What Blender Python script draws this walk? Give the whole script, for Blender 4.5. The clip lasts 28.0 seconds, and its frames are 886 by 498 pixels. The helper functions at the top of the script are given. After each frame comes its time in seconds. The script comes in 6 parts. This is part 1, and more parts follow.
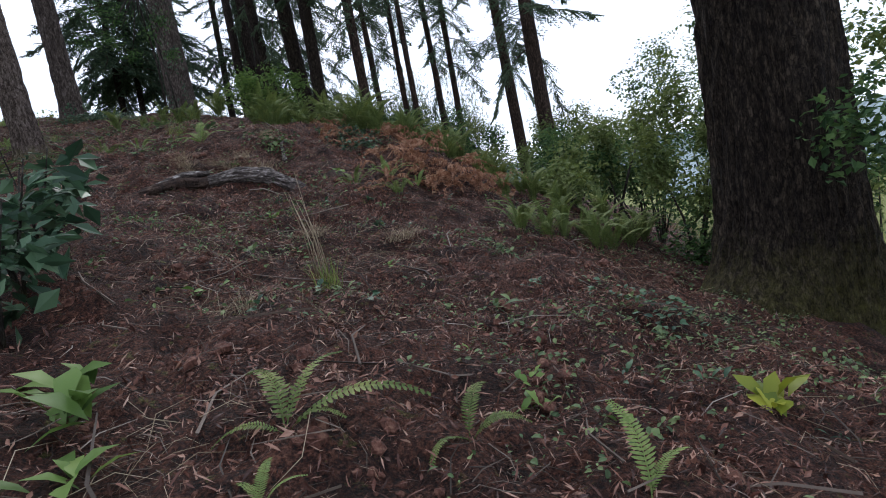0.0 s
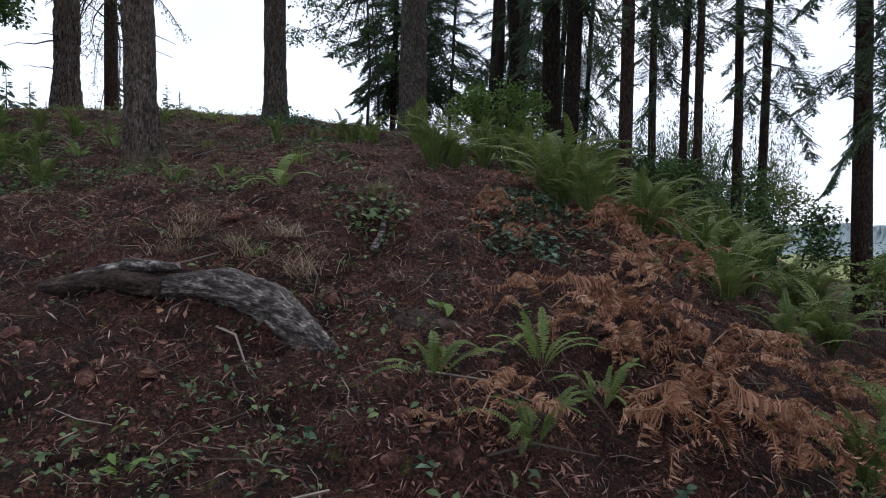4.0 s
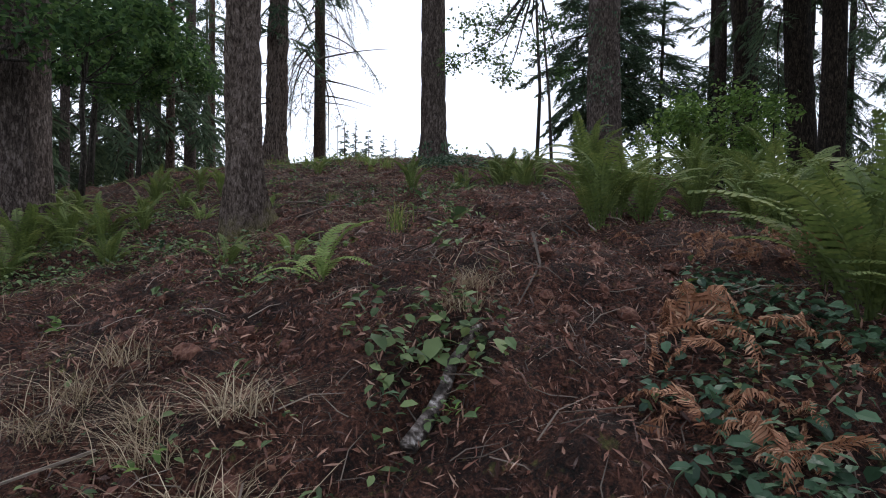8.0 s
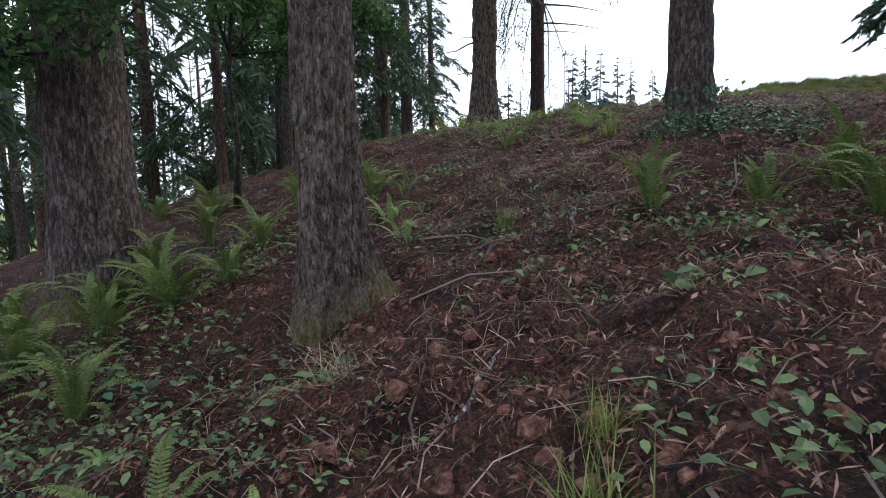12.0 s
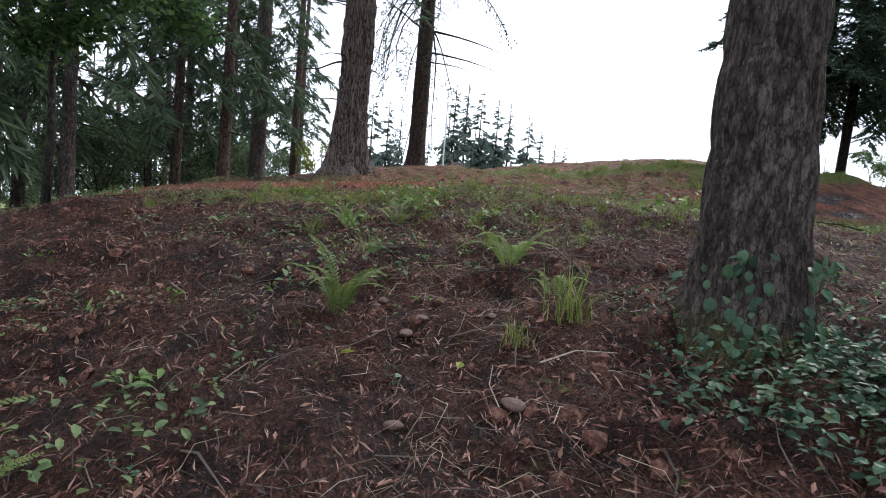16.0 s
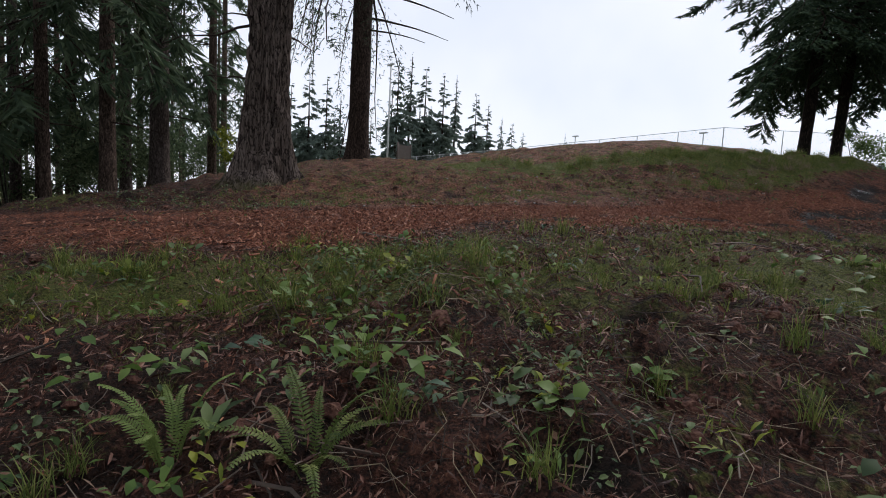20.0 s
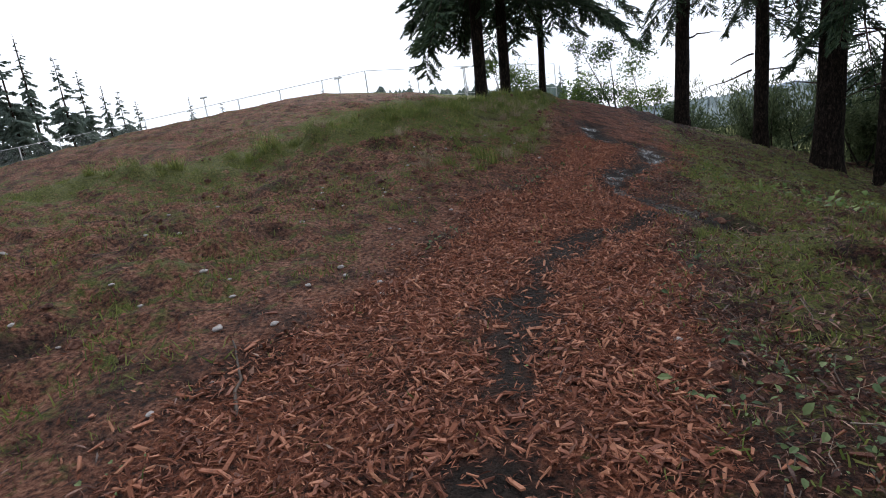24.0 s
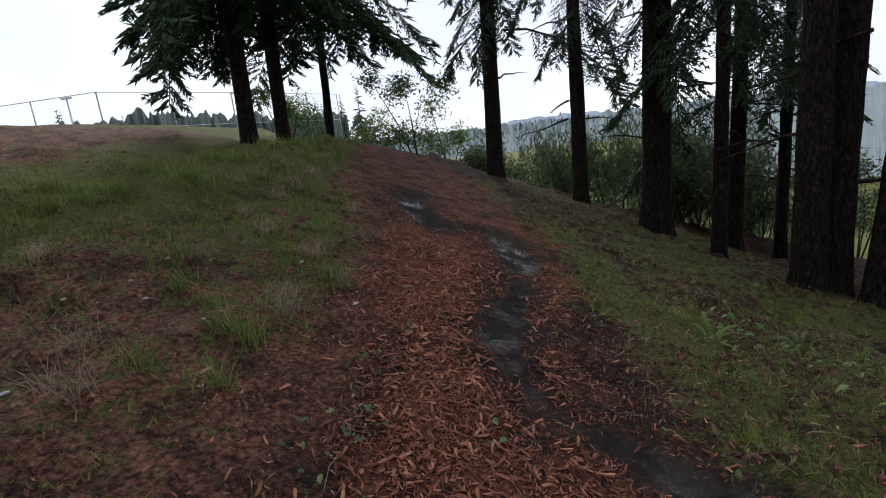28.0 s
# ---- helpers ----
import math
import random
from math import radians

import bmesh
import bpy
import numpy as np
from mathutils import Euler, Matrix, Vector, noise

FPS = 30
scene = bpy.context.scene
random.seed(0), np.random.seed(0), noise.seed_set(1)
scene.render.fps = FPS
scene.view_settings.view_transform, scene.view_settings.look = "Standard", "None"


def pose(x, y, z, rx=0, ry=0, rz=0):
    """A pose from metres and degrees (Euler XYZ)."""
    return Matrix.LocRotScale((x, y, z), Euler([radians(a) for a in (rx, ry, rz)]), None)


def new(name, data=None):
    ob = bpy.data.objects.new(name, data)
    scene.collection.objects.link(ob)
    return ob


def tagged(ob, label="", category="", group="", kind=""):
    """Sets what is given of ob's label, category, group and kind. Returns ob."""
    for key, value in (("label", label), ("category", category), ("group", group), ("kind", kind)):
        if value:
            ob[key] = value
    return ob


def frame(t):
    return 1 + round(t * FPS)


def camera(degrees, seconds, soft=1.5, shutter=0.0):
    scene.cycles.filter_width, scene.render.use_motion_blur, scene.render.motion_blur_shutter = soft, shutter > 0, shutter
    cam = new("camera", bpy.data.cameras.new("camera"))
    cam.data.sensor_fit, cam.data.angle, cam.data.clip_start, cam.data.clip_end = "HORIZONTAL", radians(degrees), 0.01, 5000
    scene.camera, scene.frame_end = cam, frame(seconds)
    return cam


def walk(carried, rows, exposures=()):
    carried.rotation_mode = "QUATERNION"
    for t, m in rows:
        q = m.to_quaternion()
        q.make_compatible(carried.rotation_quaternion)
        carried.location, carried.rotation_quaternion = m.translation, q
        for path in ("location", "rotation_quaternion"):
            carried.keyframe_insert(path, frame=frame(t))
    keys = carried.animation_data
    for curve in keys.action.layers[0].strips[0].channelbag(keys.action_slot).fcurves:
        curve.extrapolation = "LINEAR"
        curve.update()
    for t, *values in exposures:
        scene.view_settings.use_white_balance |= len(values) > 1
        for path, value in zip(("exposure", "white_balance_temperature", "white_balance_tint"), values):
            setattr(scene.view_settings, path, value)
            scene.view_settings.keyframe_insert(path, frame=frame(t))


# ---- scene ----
cam = camera(78.5, 28.0, soft=1.0)
PATH = [
    (0, 0.028, -1.157, 1.090, 83.22, 10.82, 7.11),
    (0.5, -0.042, -0.368, 1.180, 85.46, 9.23, 11.08),
    (1, -0.118, 0.372, 1.367, 87.72, 6.84, 15.79),
    (1.5, -0.193, 0.965, 1.374, 89.25, 4.87, 19.34),
    (2, -0.318, 1.594, 1.550, 89.95, 2.99, 23.80),
    (2.5, -0.349, 2.149, 1.645, 89.18, 0.44, 28.91),
    (4.5, -0.407, 3.632, 2.096, 87.34, -1.60, 39.26),
    (5, -0.794, 3.807, 2.050, 89.97, -1.45, 49.04),
    (5.5, -1.048, 3.944, 2.142, 90.96, -2.90, 48.36),
    (6, -1.142, 4.190, 2.079, 92.54, -3.88, 47.22),
    (6.5, -1.291, 4.566, 2.231, 93.26, -3.36, 48.54),
    (7, -1.377, 4.810, 2.381, 93.04, -1.71, 51.16),
    (7.5, -1.473, 5.105, 2.529, 91.78, -0.37, 52.83),
    (8, -1.499, 5.530, 2.529, 90.79, -0.12, 55.80),
    (8.5, -1.686, 5.844, 2.630, 89.66, -0.13, 58.63),
    (9, -2.035, 6.222, 2.762, 88.97, 0.52, 60.62),
    (9.5, -2.353, 6.582, 2.939, 88.91, 0.72, 62.87),
    (10, -2.639, 6.732, 3.137, 88.14, 0.50, 65.07),
    (10.5, -3.051, 6.886, 3.244, 86.88, 0.00, 66.41),
    (11, -3.329, 7.003, 3.380, 86.17, 0.18, 69.13),
    (11.5, -3.805, 7.197, 3.467, 85.15, 0.41, 75.51),
    (13.5, -5.824, 6.941, 3.911, 82.25, 2.32, 83.32),
    (14, -6.709, 7.171, 4.057, 82.20, 1.80, 74.45),
    (14.5, -7.331, 7.727, 4.145, 83.60, 1.04, 69.39),
    (15, -7.674, 8.032, 4.433, 84.53, -0.07, 68.75),
    (15.5, -7.979, 8.258, 4.582, 85.49, -2.06, 66.92),
    (16, -8.145, 8.572, 4.681, 86.38, -4.83, 66.58),
    (16.5, -8.507, 8.704, 4.758, 85.47, -4.36, 75.82),
    (17, -8.992, 8.678, 4.815, 85.27, -4.26, 74.88),
    (17.5, -9.317, 8.747, 4.912, 85.05, -3.81, 72.75),
    (18, -9.756, 8.881, 5.123, 84.38, -3.67, 70.23),
    (18.5, -10.179, 9.001, 5.155, 84.00, -3.73, 66.56),
    (19, -10.571, 9.318, 5.297, 84.47, -3.58, 62.61),
    (19.5, -10.853, 9.600, 5.352, 84.39, -3.22, 61.82),
    (20, -11.248, 9.706, 5.384, 84.42, -3.07, 60.83),
    (20.5, -11.650, 9.897, 5.554, 83.49, -1.93, 60.81),
    (22.5, -14.206, 10.673, 5.866, 81.13, 0.07, 55.24),
    (23, -14.895, 11.052, 5.998, 80.18, 1.91, 47.72),
    (23.5, -15.120, 11.787, 6.198, 79.60, 5.43, 35.56),
    (24, -15.286, 12.532, 6.221, 78.24, 7.60, 24.58),
    (24.5, -15.532, 12.926, 6.339, 77.21, 8.44, 21.67),
    (25, -15.748, 13.314, 6.509, 76.09, 11.06, 19.29),
    (25.5, -15.849, 13.820, 6.547, 75.78, 13.21, 19.21),
    (26, -16.076, 14.316, 6.639, 76.38, 13.20, 22.70),
    (26.5, -16.244, 14.735, 6.735, 77.36, 11.62, 25.31),
    (27, -16.289, 15.237, 6.818, 77.55, 9.65, 26.09),
    (27.5, -16.492, 15.910, 6.818, 77.66, 7.65, 14.24),
    (28, -16.402, 16.415, 6.825, 78.07, 6.90, 2.21),
]
LENS_LIGHT = [(0, 0.4, 6150, 14), (1, 0.4, 6100, 14), (2, 0.02, 6050, 14), (5, 0.2, 6350, 14), (8, 0.4, 6400, 14), (10, 0.6, 6250, 14), (11, 0.66, 6150, 14), (13, 1.1, 6000, 14), (14, 1.75, 5950, 14), (15, 1.25, 6150, 14), (16.5, 0.75, 6300, 14), (18, -0.05, 6500, 14), (20, -0.2, 6600, 14), (22, 0.2, 6500, 14), (23, 0.35, 6550, 14), (25, 0.1, 6600, 14), (27, -0.08, 6550, 14), (28, -0.05, 6550, 14)]
walk(cam, [(t, pose(*p)) for t, *p in PATH], LENS_LIGHT)

# ---- sky, sun ----
world = bpy.data.worlds.new("overcast_sky")
scene.world = world
world.use_nodes = True
wn, wl = world.node_tree.nodes, world.node_tree.links
wn.clear()
w_out = wn.new("ShaderNodeOutputWorld")
w_bg = wn.new("ShaderNodeBackground")
w_sky = wn.new("ShaderNodeTexSky")
w_sky.sky_type = 'NISHITA'
w_sky.sun_disc = False
w_sky.sun_elevation = radians(44)
w_sky.sun_rotation = radians(-19)
w_mix = wn.new("ShaderNodeMixRGB")
w_tex = wn.new("ShaderNodeTexCoord")
w_noise = wn.new("ShaderNodeTexNoise")
w_noise.inputs["Scale"].default_value = 2.2
w_noise.inputs["Detail"].default_value = 4
w_ramp = wn.new("ShaderNodeValToRGB")
w_ramp.color_ramp.elements[0].position, w_ramp.color_ramp.elements[0].color = 0.35, (7.7, 8.6, 9.9, 1)
w_ramp.color_ramp.elements[1].position, w_ramp.color_ramp.elements[1].color = 0.62, (9.7, 10.3, 11.2, 1)
w_mix.inputs[0].default_value = 0.86
w_bg.inputs["Strength"].default_value = 0.12
wl.new(w_tex.outputs["Generated"], w_noise.inputs["Vector"])
wl.new(w_noise.outputs["Fac"], w_ramp.inputs["Fac"])
wl.new(w_sky.outputs["Color"], w_mix.inputs[1])
wl.new(w_ramp.outputs["Color"], w_mix.inputs[2])
wl.new(w_mix.outputs["Color"], w_bg.inputs["Color"])
wl.new(w_bg.outputs["Background"], w_out.inputs["Surface"])

sun_data = bpy.data.lights.new("sun", 'SUN')
sun_data.energy, sun_data.angle, sun_data.color = 1.6, radians(18), (1.0, 0.96, 0.9)
sun = new("sun", sun_data)
sun.matrix_world = pose(-20, 60, 60, 46, 0, 199)

# ---- noise on arrays ----
PERM = np.random.RandomState(5).rand(64, 64, 64)


def vnoise(p):
    """Smooth value noise in -1..1 at an array of points."""
    i = np.floor(p).astype(int)
    f = p - i
    f = f * f * (3 - 2 * f)
    i0, i1 = i % 64, (i + 1) % 64
    out = 0
    for dx, ix, wx in ((0, i0, 1 - f), (1, i1, f)):
        for dy, iy, wy in ((0, i0, 1 - f), (1, i1, f)):
            for dz, iz, wz in ((0, i0, 1 - f), (1, i1, f)):
                out = out + wx[:, 0] * wy[:, 1] * wz[:, 2] * PERM[ix[:, 0], iy[:, 1], iz[:, 2]]
    return 2 * out - 1


def fbm(x, y, z=0.0, octaves=3):
    p = np.stack([x + 0 * y, y + 0 * x, 0 * x + 0 * y + z], -1)
    out, a = 0, 1.0
    for _ in range(octaves):
        out, p, a = out + a * vnoise(p), p * 2.03 + 17.1, a * 0.5
    return out


# ---- materials ----
def material(name, ramp, scale=8.0, rough=0.9, bump=0.3, bump_scale=40.0, stretch=(1, 1, 1), detail=6.0, island=False, subsurface=0.0, spec=0.3, bump_dist=0.02):
    """A rough procedural surface: a colour ramp over two sizes of noise, with relief."""
    m = bpy.data.materials.new(name)
    m.use_nodes = True
    n, l = m.node_tree.nodes, m.node_tree.links
    b = n["Principled BSDF"]
    b.inputs["Roughness"].default_value = rough
    b.inputs["Specular IOR Level"].default_value = spec
    tc = n.new("ShaderNodeTexCoord")
    mp = n.new("ShaderNodeMapping")
    mp.inputs["Scale"].default_value = stretch
    l.new(tc.outputs["Object"], mp.inputs["Vector"])
    big = n.new("ShaderNodeTexNoise")
    big.inputs["Scale"].default_value, big.inputs["Detail"].default_value = scale, detail
    fine = n.new("ShaderNodeTexNoise")
    fine.inputs["Scale"].default_value, fine.inputs["Detail"].default_value = bump_scale, 5
    l.new(mp.outputs["Vector"], big.inputs["Vector"])
    l.new(mp.outputs["Vector"], fine.inputs["Vector"])
    mix = n.new("ShaderNodeMath")
    mix.operation = 'MULTIPLY_ADD'
    mix.inputs[1].default_value = 0.45
    l.new(fine.outputs["Fac"], mix.inputs[0])
    half = n.new("ShaderNodeMath")
    half.operation = 'MULTIPLY'
    half.inputs[1].default_value = 0.55
    l.new(big.outputs["Fac"], half.inputs[0])
    l.new(half.outputs[0], mix.inputs[2])
    fac = mix.outputs[0]
    if island:
        geo = n.new("ShaderNodeNewGeometry")
        obi = n.new("ShaderNodeObjectInfo")
        add = n.new("ShaderNodeMath")
        add.operation = 'ADD'
        l.new(geo.outputs["Random Per Island"], add.inputs[0])
        l.new(obi.outputs["Random"], add.inputs[1])
        fr = n.new("ShaderNodeMath")
        fr.operation = 'FRACT'
        l.new(add.outputs[0], fr.inputs[0])
        ma = n.new("ShaderNodeMath")
        ma.operation = 'MULTIPLY_ADD'
        ma.inputs[1].default_value = 0.7
        l.new(fr.outputs[0], ma.inputs[0])
        sm = n.new("ShaderNodeMath")
        sm.operation = 'MULTIPLY'
        sm.inputs[1].default_value = 0.3
        l.new(fac, sm.inputs[0])
        l.new(sm.outputs[0], ma.inputs[2])
        fac = ma.outputs[0]
    r = n.new("ShaderNodeValToRGB")
    el = r.color_ramp.elements
    while len(el) < len(ramp):
        el.new(0.5)
    for e, (p, c) in zip(el, ramp):
        e.position, e.color = p, (*c, 1)
    l.new(fac, r.inputs["Fac"])
    l.new(r.outputs["Color"], b.inputs["Base Color"])
    if bump:
        bp = n.new("ShaderNodeBump")
        bp.inputs["Strength"].default_value, bp.inputs["Distance"].default_value = bump, bump_dist
        l.new(fine.outputs["Fac"], bp.inputs["Height"])
        l.new(bp.outputs["Normal"], b.inputs["Normal"])
    if subsurface:
        tr = n.new("ShaderNodeBsdfTranslucent")
        l.new(r.outputs["Color"], tr.inputs["Color"])
        ms = n.new("ShaderNodeMixShader")
        ms.inputs[0].default_value = subsurface
        out = n["Material Output"]
        l.new(b.outputs["BSDF"], ms.inputs[1])
        l.new(tr.outputs["BSDF"], ms.inputs[2])
        l.new(ms.outputs["Shader"], out.inputs["Surface"])
    return m


def bark_material(name, dark, mid, light, moss=0.0, moss_top=0.6, scale=24.0, plates=0.16, side=None, grain=0.34):
    """Scaly bark: small long plates with dark cracks, and moss that thins out with height."""
    m = bpy.data.materials.new(name)
    m.use_nodes = True
    n, l = m.node_tree.nodes, m.node_tree.links
    b = n["Principled BSDF"]
    b.inputs["Roughness"].default_value = 0.95
    b.inputs["Specular IOR Level"].default_value = 0.15
    tc = n.new("ShaderNodeTexCoord")

    def noise_at(vec, size, detail, rough=0.6):
        t = n.new("ShaderNodeTexNoise")
        t.inputs["Scale"].default_value, t.inputs["Detail"].default_value, t.inputs["Roughness"].default_value = size, detail, rough
        l.new(vec, t.inputs["Vector"])
        return t

    def calc(op, a, c, d=None):
        t = n.new("ShaderNodeMath")
        t.operation = op
        for k, q in enumerate((a, c, d)):
            if q is None:
                continue
            if isinstance(q, (int, float)):
                t.inputs[k].default_value = q
            else:
                l.new(q, t.inputs[k])
        return t.outputs[0]

    mp = n.new("ShaderNodeMapping")
    mp.inputs["Scale"].default_value = (1, 1, grain)
    l.new(tc.outputs["Object"], mp.inputs["Vector"])
    warp = noise_at(mp.outputs["Vector"], 14, 5)
    wadd = n.new("ShaderNodeMixRGB")
    wadd.blend_type = 'ADD'
    wadd.inputs[0].default_value = 0.11
    l.new(mp.outputs["Vector"], wadd.inputs[1])
    l.new(warp.outputs["Color"], wadd.inputs[2])
    vor = n.new("ShaderNodeTexVoronoi")
    vor.feature = 'DISTANCE_TO_EDGE'
    vor.inputs["Scale"].default_value = scale
    l.new(wadd.outputs["Color"], vor.inputs["Vector"])
    cell = n.new("ShaderNodeTexVoronoi")
    cell.inputs["Scale"].default_value = scale
    l.new(wadd.outputs["Color"], cell.inputs["Vector"])
    fine = noise_at(mp.outputs["Vector"], 70, 9, 0.7)
    long_fine = noise_at(mp.outputs["Vector"], 30, 7, 0.7)
    big = noise_at(tc.outputs["Object"], 2.6, 5)
    crack = n.new("ShaderNodeMapRange")
    crack.inputs["From Max"].default_value = 0.1
    l.new(vor.outputs["Distance"], crack.inputs["Value"])
    hgt = calc('MULTIPLY_ADD', fine.outputs["Fac"], 0.4, calc('MULTIPLY', crack.outputs["Result"], plates))
    scales = n.new("ShaderNodeMapRange")
    scales.inputs["From Min"].default_value, scales.inputs["From Max"].default_value = 0.36, 0.62
    l.new(long_fine.outputs["Fac"], scales.inputs["Value"])
    hgt = calc('MULTIPLY_ADD', scales.outputs["Result"], 0.34, hgt)
    sep_c = n.new("ShaderNodeSeparateColor")
    l.new(cell.outputs["Color"], sep_c.inputs[0])
    tone = calc('MULTIPLY_ADD', sep_c.outputs[0], 0.16, calc('SUBTRACT', hgt, 0.08))
    r = n.new("ShaderNodeValToRGB")
    r.color_ramp.elements[0].position, r.color_ramp.elements[0].color = 0.36, (*dark, 1)
    r.color_ramp.elements[1].position, r.color_ramp.elements[1].color = 0.78, (*light, 1)
    e = r.color_ramp.elements.new(0.58)
    e.color = (*mid, 1)
    l.new(tone, r.inputs["Fac"])
    tint = n.new("ShaderNodeMixRGB")
    tint.blend_type = 'MULTIPLY'
    tint.inputs[0].default_value = 0.7
    tr = n.new("ShaderNodeValToRGB")
    tr.color_ramp.elements[0].position, tr.color_ramp.elements[0].color = 0.34, (0.78, 0.72, 0.68, 1)
    tr.color_ramp.elements[1].position, tr.color_ramp.elements[1].color = 0.66, (1.2, 1.17, 1.15, 1)
    l.new(big.outputs["Fac"], tr.inputs["Fac"])
    l.new(r.outputs["Color"], tint.inputs[1])
    l.new(tr.outputs["Color"], tint.inputs[2])
    col = tint.outputs["Color"]
    if moss:
        sep = n.new("ShaderNodeSeparateXYZ")
        l.new(tc.outputs["Object"], sep.inputs[0])
        zr = n.new("ShaderNodeMapRange")
        zr.inputs["From Min"].default_value, zr.inputs["From Max"].default_value = moss_top, -0.1
        l.new(sep.outputs["Z"], zr.inputs["Value"])
        amount = zr.outputs["Result"]
        if side:
            lean_to = calc('MULTIPLY_ADD', sep.outputs["X"], side[0], calc('MULTIPLY', sep.outputs["Y"], side[1]))
            amount = calc('ADD', amount, calc('MAXIMUM', calc('MULTIPLY_ADD', lean_to, 1.3, -0.1), 0.0))
        mn = noise_at(tc.outputs["Object"], 9.0, 9, 0.75)
        mul = calc('MULTIPLY', amount, calc('MULTIPLY_ADD', mn.outputs["Fac"], 0.8, calc('MULTIPLY', fine.outputs["Fac"], 0.2)))
        mrr = n.new("ShaderNodeMapRange")
        mrr.inputs["From Min"].default_value, mrr.inputs["From Max"].default_value = 0.3, 0.58
        mrr.inputs["To Max"].default_value = moss
        l.new(mul, mrr.inputs["Value"])
        mc = n.new("ShaderNodeValToRGB")
        mc.color_ramp.elements[0].position, mc.color_ramp.elements[0].color = 0.35, (0.05, 0.05, 0.014, 1)
        mc.color_ramp.elements[1].position, mc.color_ramp.elements[1].color = 0.7, (0.19, 0.175, 0.05, 1)
        l.new(fine.outputs["Fac"], mc.inputs["Fac"])
        mm = n.new("ShaderNodeMixRGB")
        l.new(mc.outputs["Color"], mm.inputs[2])
        l.new(mrr.outputs["Result"], mm.inputs[0])
        l.new(col, mm.inputs[1])
        col = mm.outputs["Color"]
    l.new(col, b.inputs["Base Color"])
    bp = n.new("ShaderNodeBump")
    bp.inputs["Strength"].default_value, bp.inputs["Distance"].default_value = 1.0, 0.035
    l.new(hgt, bp.inputs["Height"])
    l.new(bp.outputs["Normal"], b.inputs["Normal"])
    return m


BARK = bark_material("fir_bark", (0.026, 0.02, 0.018), (0.085, 0.068, 0.061), (0.18, 0.155, 0.147), 0.8, 0.5, 30, 0.2)
BARK_SCALY = bark_material("scaly_mossy_bark", (0.03, 0.022, 0.018), (0.125, 0.1, 0.088), (0.24, 0.205, 0.19), 0.9, 0.75, 46, 0.18, (0.1, 1.0), 0.4)
BARK_RIDGED = bark_material("ridged_dark_bark", (0.01, 0.007, 0.006), (0.055, 0.042, 0.036), (0.16, 0.13, 0.115), 0.5, 0.35, 15, 0.34, None, 0.16)
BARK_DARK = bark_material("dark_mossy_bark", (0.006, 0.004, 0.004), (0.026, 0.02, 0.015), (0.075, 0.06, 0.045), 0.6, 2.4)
BARK_RED = bark_material("red_brown_bark", (0.012, 0.008, 0.006), (0.05, 0.034, 0.027), (0.115, 0.085, 0.07))
BARK_WOOD = bark_material("brown_wood_bark", (0.02, 0.014, 0.011), (0.085, 0.06, 0.048), (0.18, 0.14, 0.115))
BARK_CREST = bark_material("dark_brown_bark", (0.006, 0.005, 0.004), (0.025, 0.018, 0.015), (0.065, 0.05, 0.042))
BARK_GREY = bark_material("smooth_grey_bark", (0.02, 0.018, 0.016), (0.05, 0.045, 0.04), (0.1, 0.095, 0.085), 0.6, 0.5)
TWIG = material("dead_twig", [(0.2, (0.03, 0.021, 0.016)), (0.7, (0.13, 0.098, 0.078)), (0.95, (0.33, 0.275, 0.235))], 6, 0.65, 0.2, 60, island=True, spec=0.25)
NEEDLE = material("fir_needles", [(0.2, (0.016, 0.036, 0.02)), (0.55, (0.036, 0.068, 0.034)), (0.9, (0.065, 0.1, 0.045))], 1.5, 0.7, 0, island=True, subsurface=0.25)
# Lighter than the near needles: haze among the trees is put into this colour.
NEEDLE_WOOD = material("haze_lightened_needles", [(0.2, (0.035, 0.06, 0.035)), (0.55, (0.065, 0.1, 0.055)), (0.9, (0.1, 0.14, 0.075))], 1.5, 0.7, 0, island=True, subsurface=0.4, spec=0.2)
# Pale grey-green: distance haze is painted into the needle colour.
NEEDLE_FAR = material("haze_tinted_fir_needles", [(0.2, (0.11, 0.15, 0.13)), (0.9, (0.19, 0.235, 0.205))], 1.5, 0.9, 0, island=True, subsurface=0.5, spec=0.05)
LEAF = material("broad_leaves", [(0.15, (0.022, 0.05, 0.02)), (0.55, (0.055, 0.11, 0.036)), (0.9, (0.12, 0.19, 0.06))], 2, 0.6, 0, island=True, subsurface=0.42, spec=0.2)
LEAF_BRIGHT = material("bright_leaves", [(0.15, (0.05, 0.1, 0.022)), (0.55, (0.11, 0.19, 0.042)), (0.9, (0.18, 0.26, 0.065))], 2, 0.5, 0, island=True, subsurface=0.35)
LEAF_YELLOW = material("yellow_green_leaves", [(0.15, (0.09, 0.13, 0.012)), (0.9, (0.28, 0.3, 0.03))], 2, 0.5, 0, island=True, subsurface=0.35)
IVY = material("ivy_leaves", [(0.15, (0.018, 0.042, 0.025)), (0.55, (0.05, 0.1, 0.055)), (0.9, (0.1, 0.165, 0.09))], 3, 0.42, 0, island=True, subsurface=0.2, spec=0.2)
HERB = material("herb_leaves", [(0.1, (0.035, 0.06, 0.028)), (0.5, (0.085, 0.135, 0.055)), (0.85, (0.17, 0.225, 0.09)), (0.97, (0.3, 0.23, 0.09))], 3, 0.6, 0, island=True, subsurface=0.3)
FERN = material("fern_frond", [(0.3, (0.04, 0.066, 0.02)), (0.5, (0.105, 0.145, 0.04)), (0.68, (0.22, 0.25, 0.075))], 3, 0.62, 0, island=False, subsurface=0.35, spec=0.3)
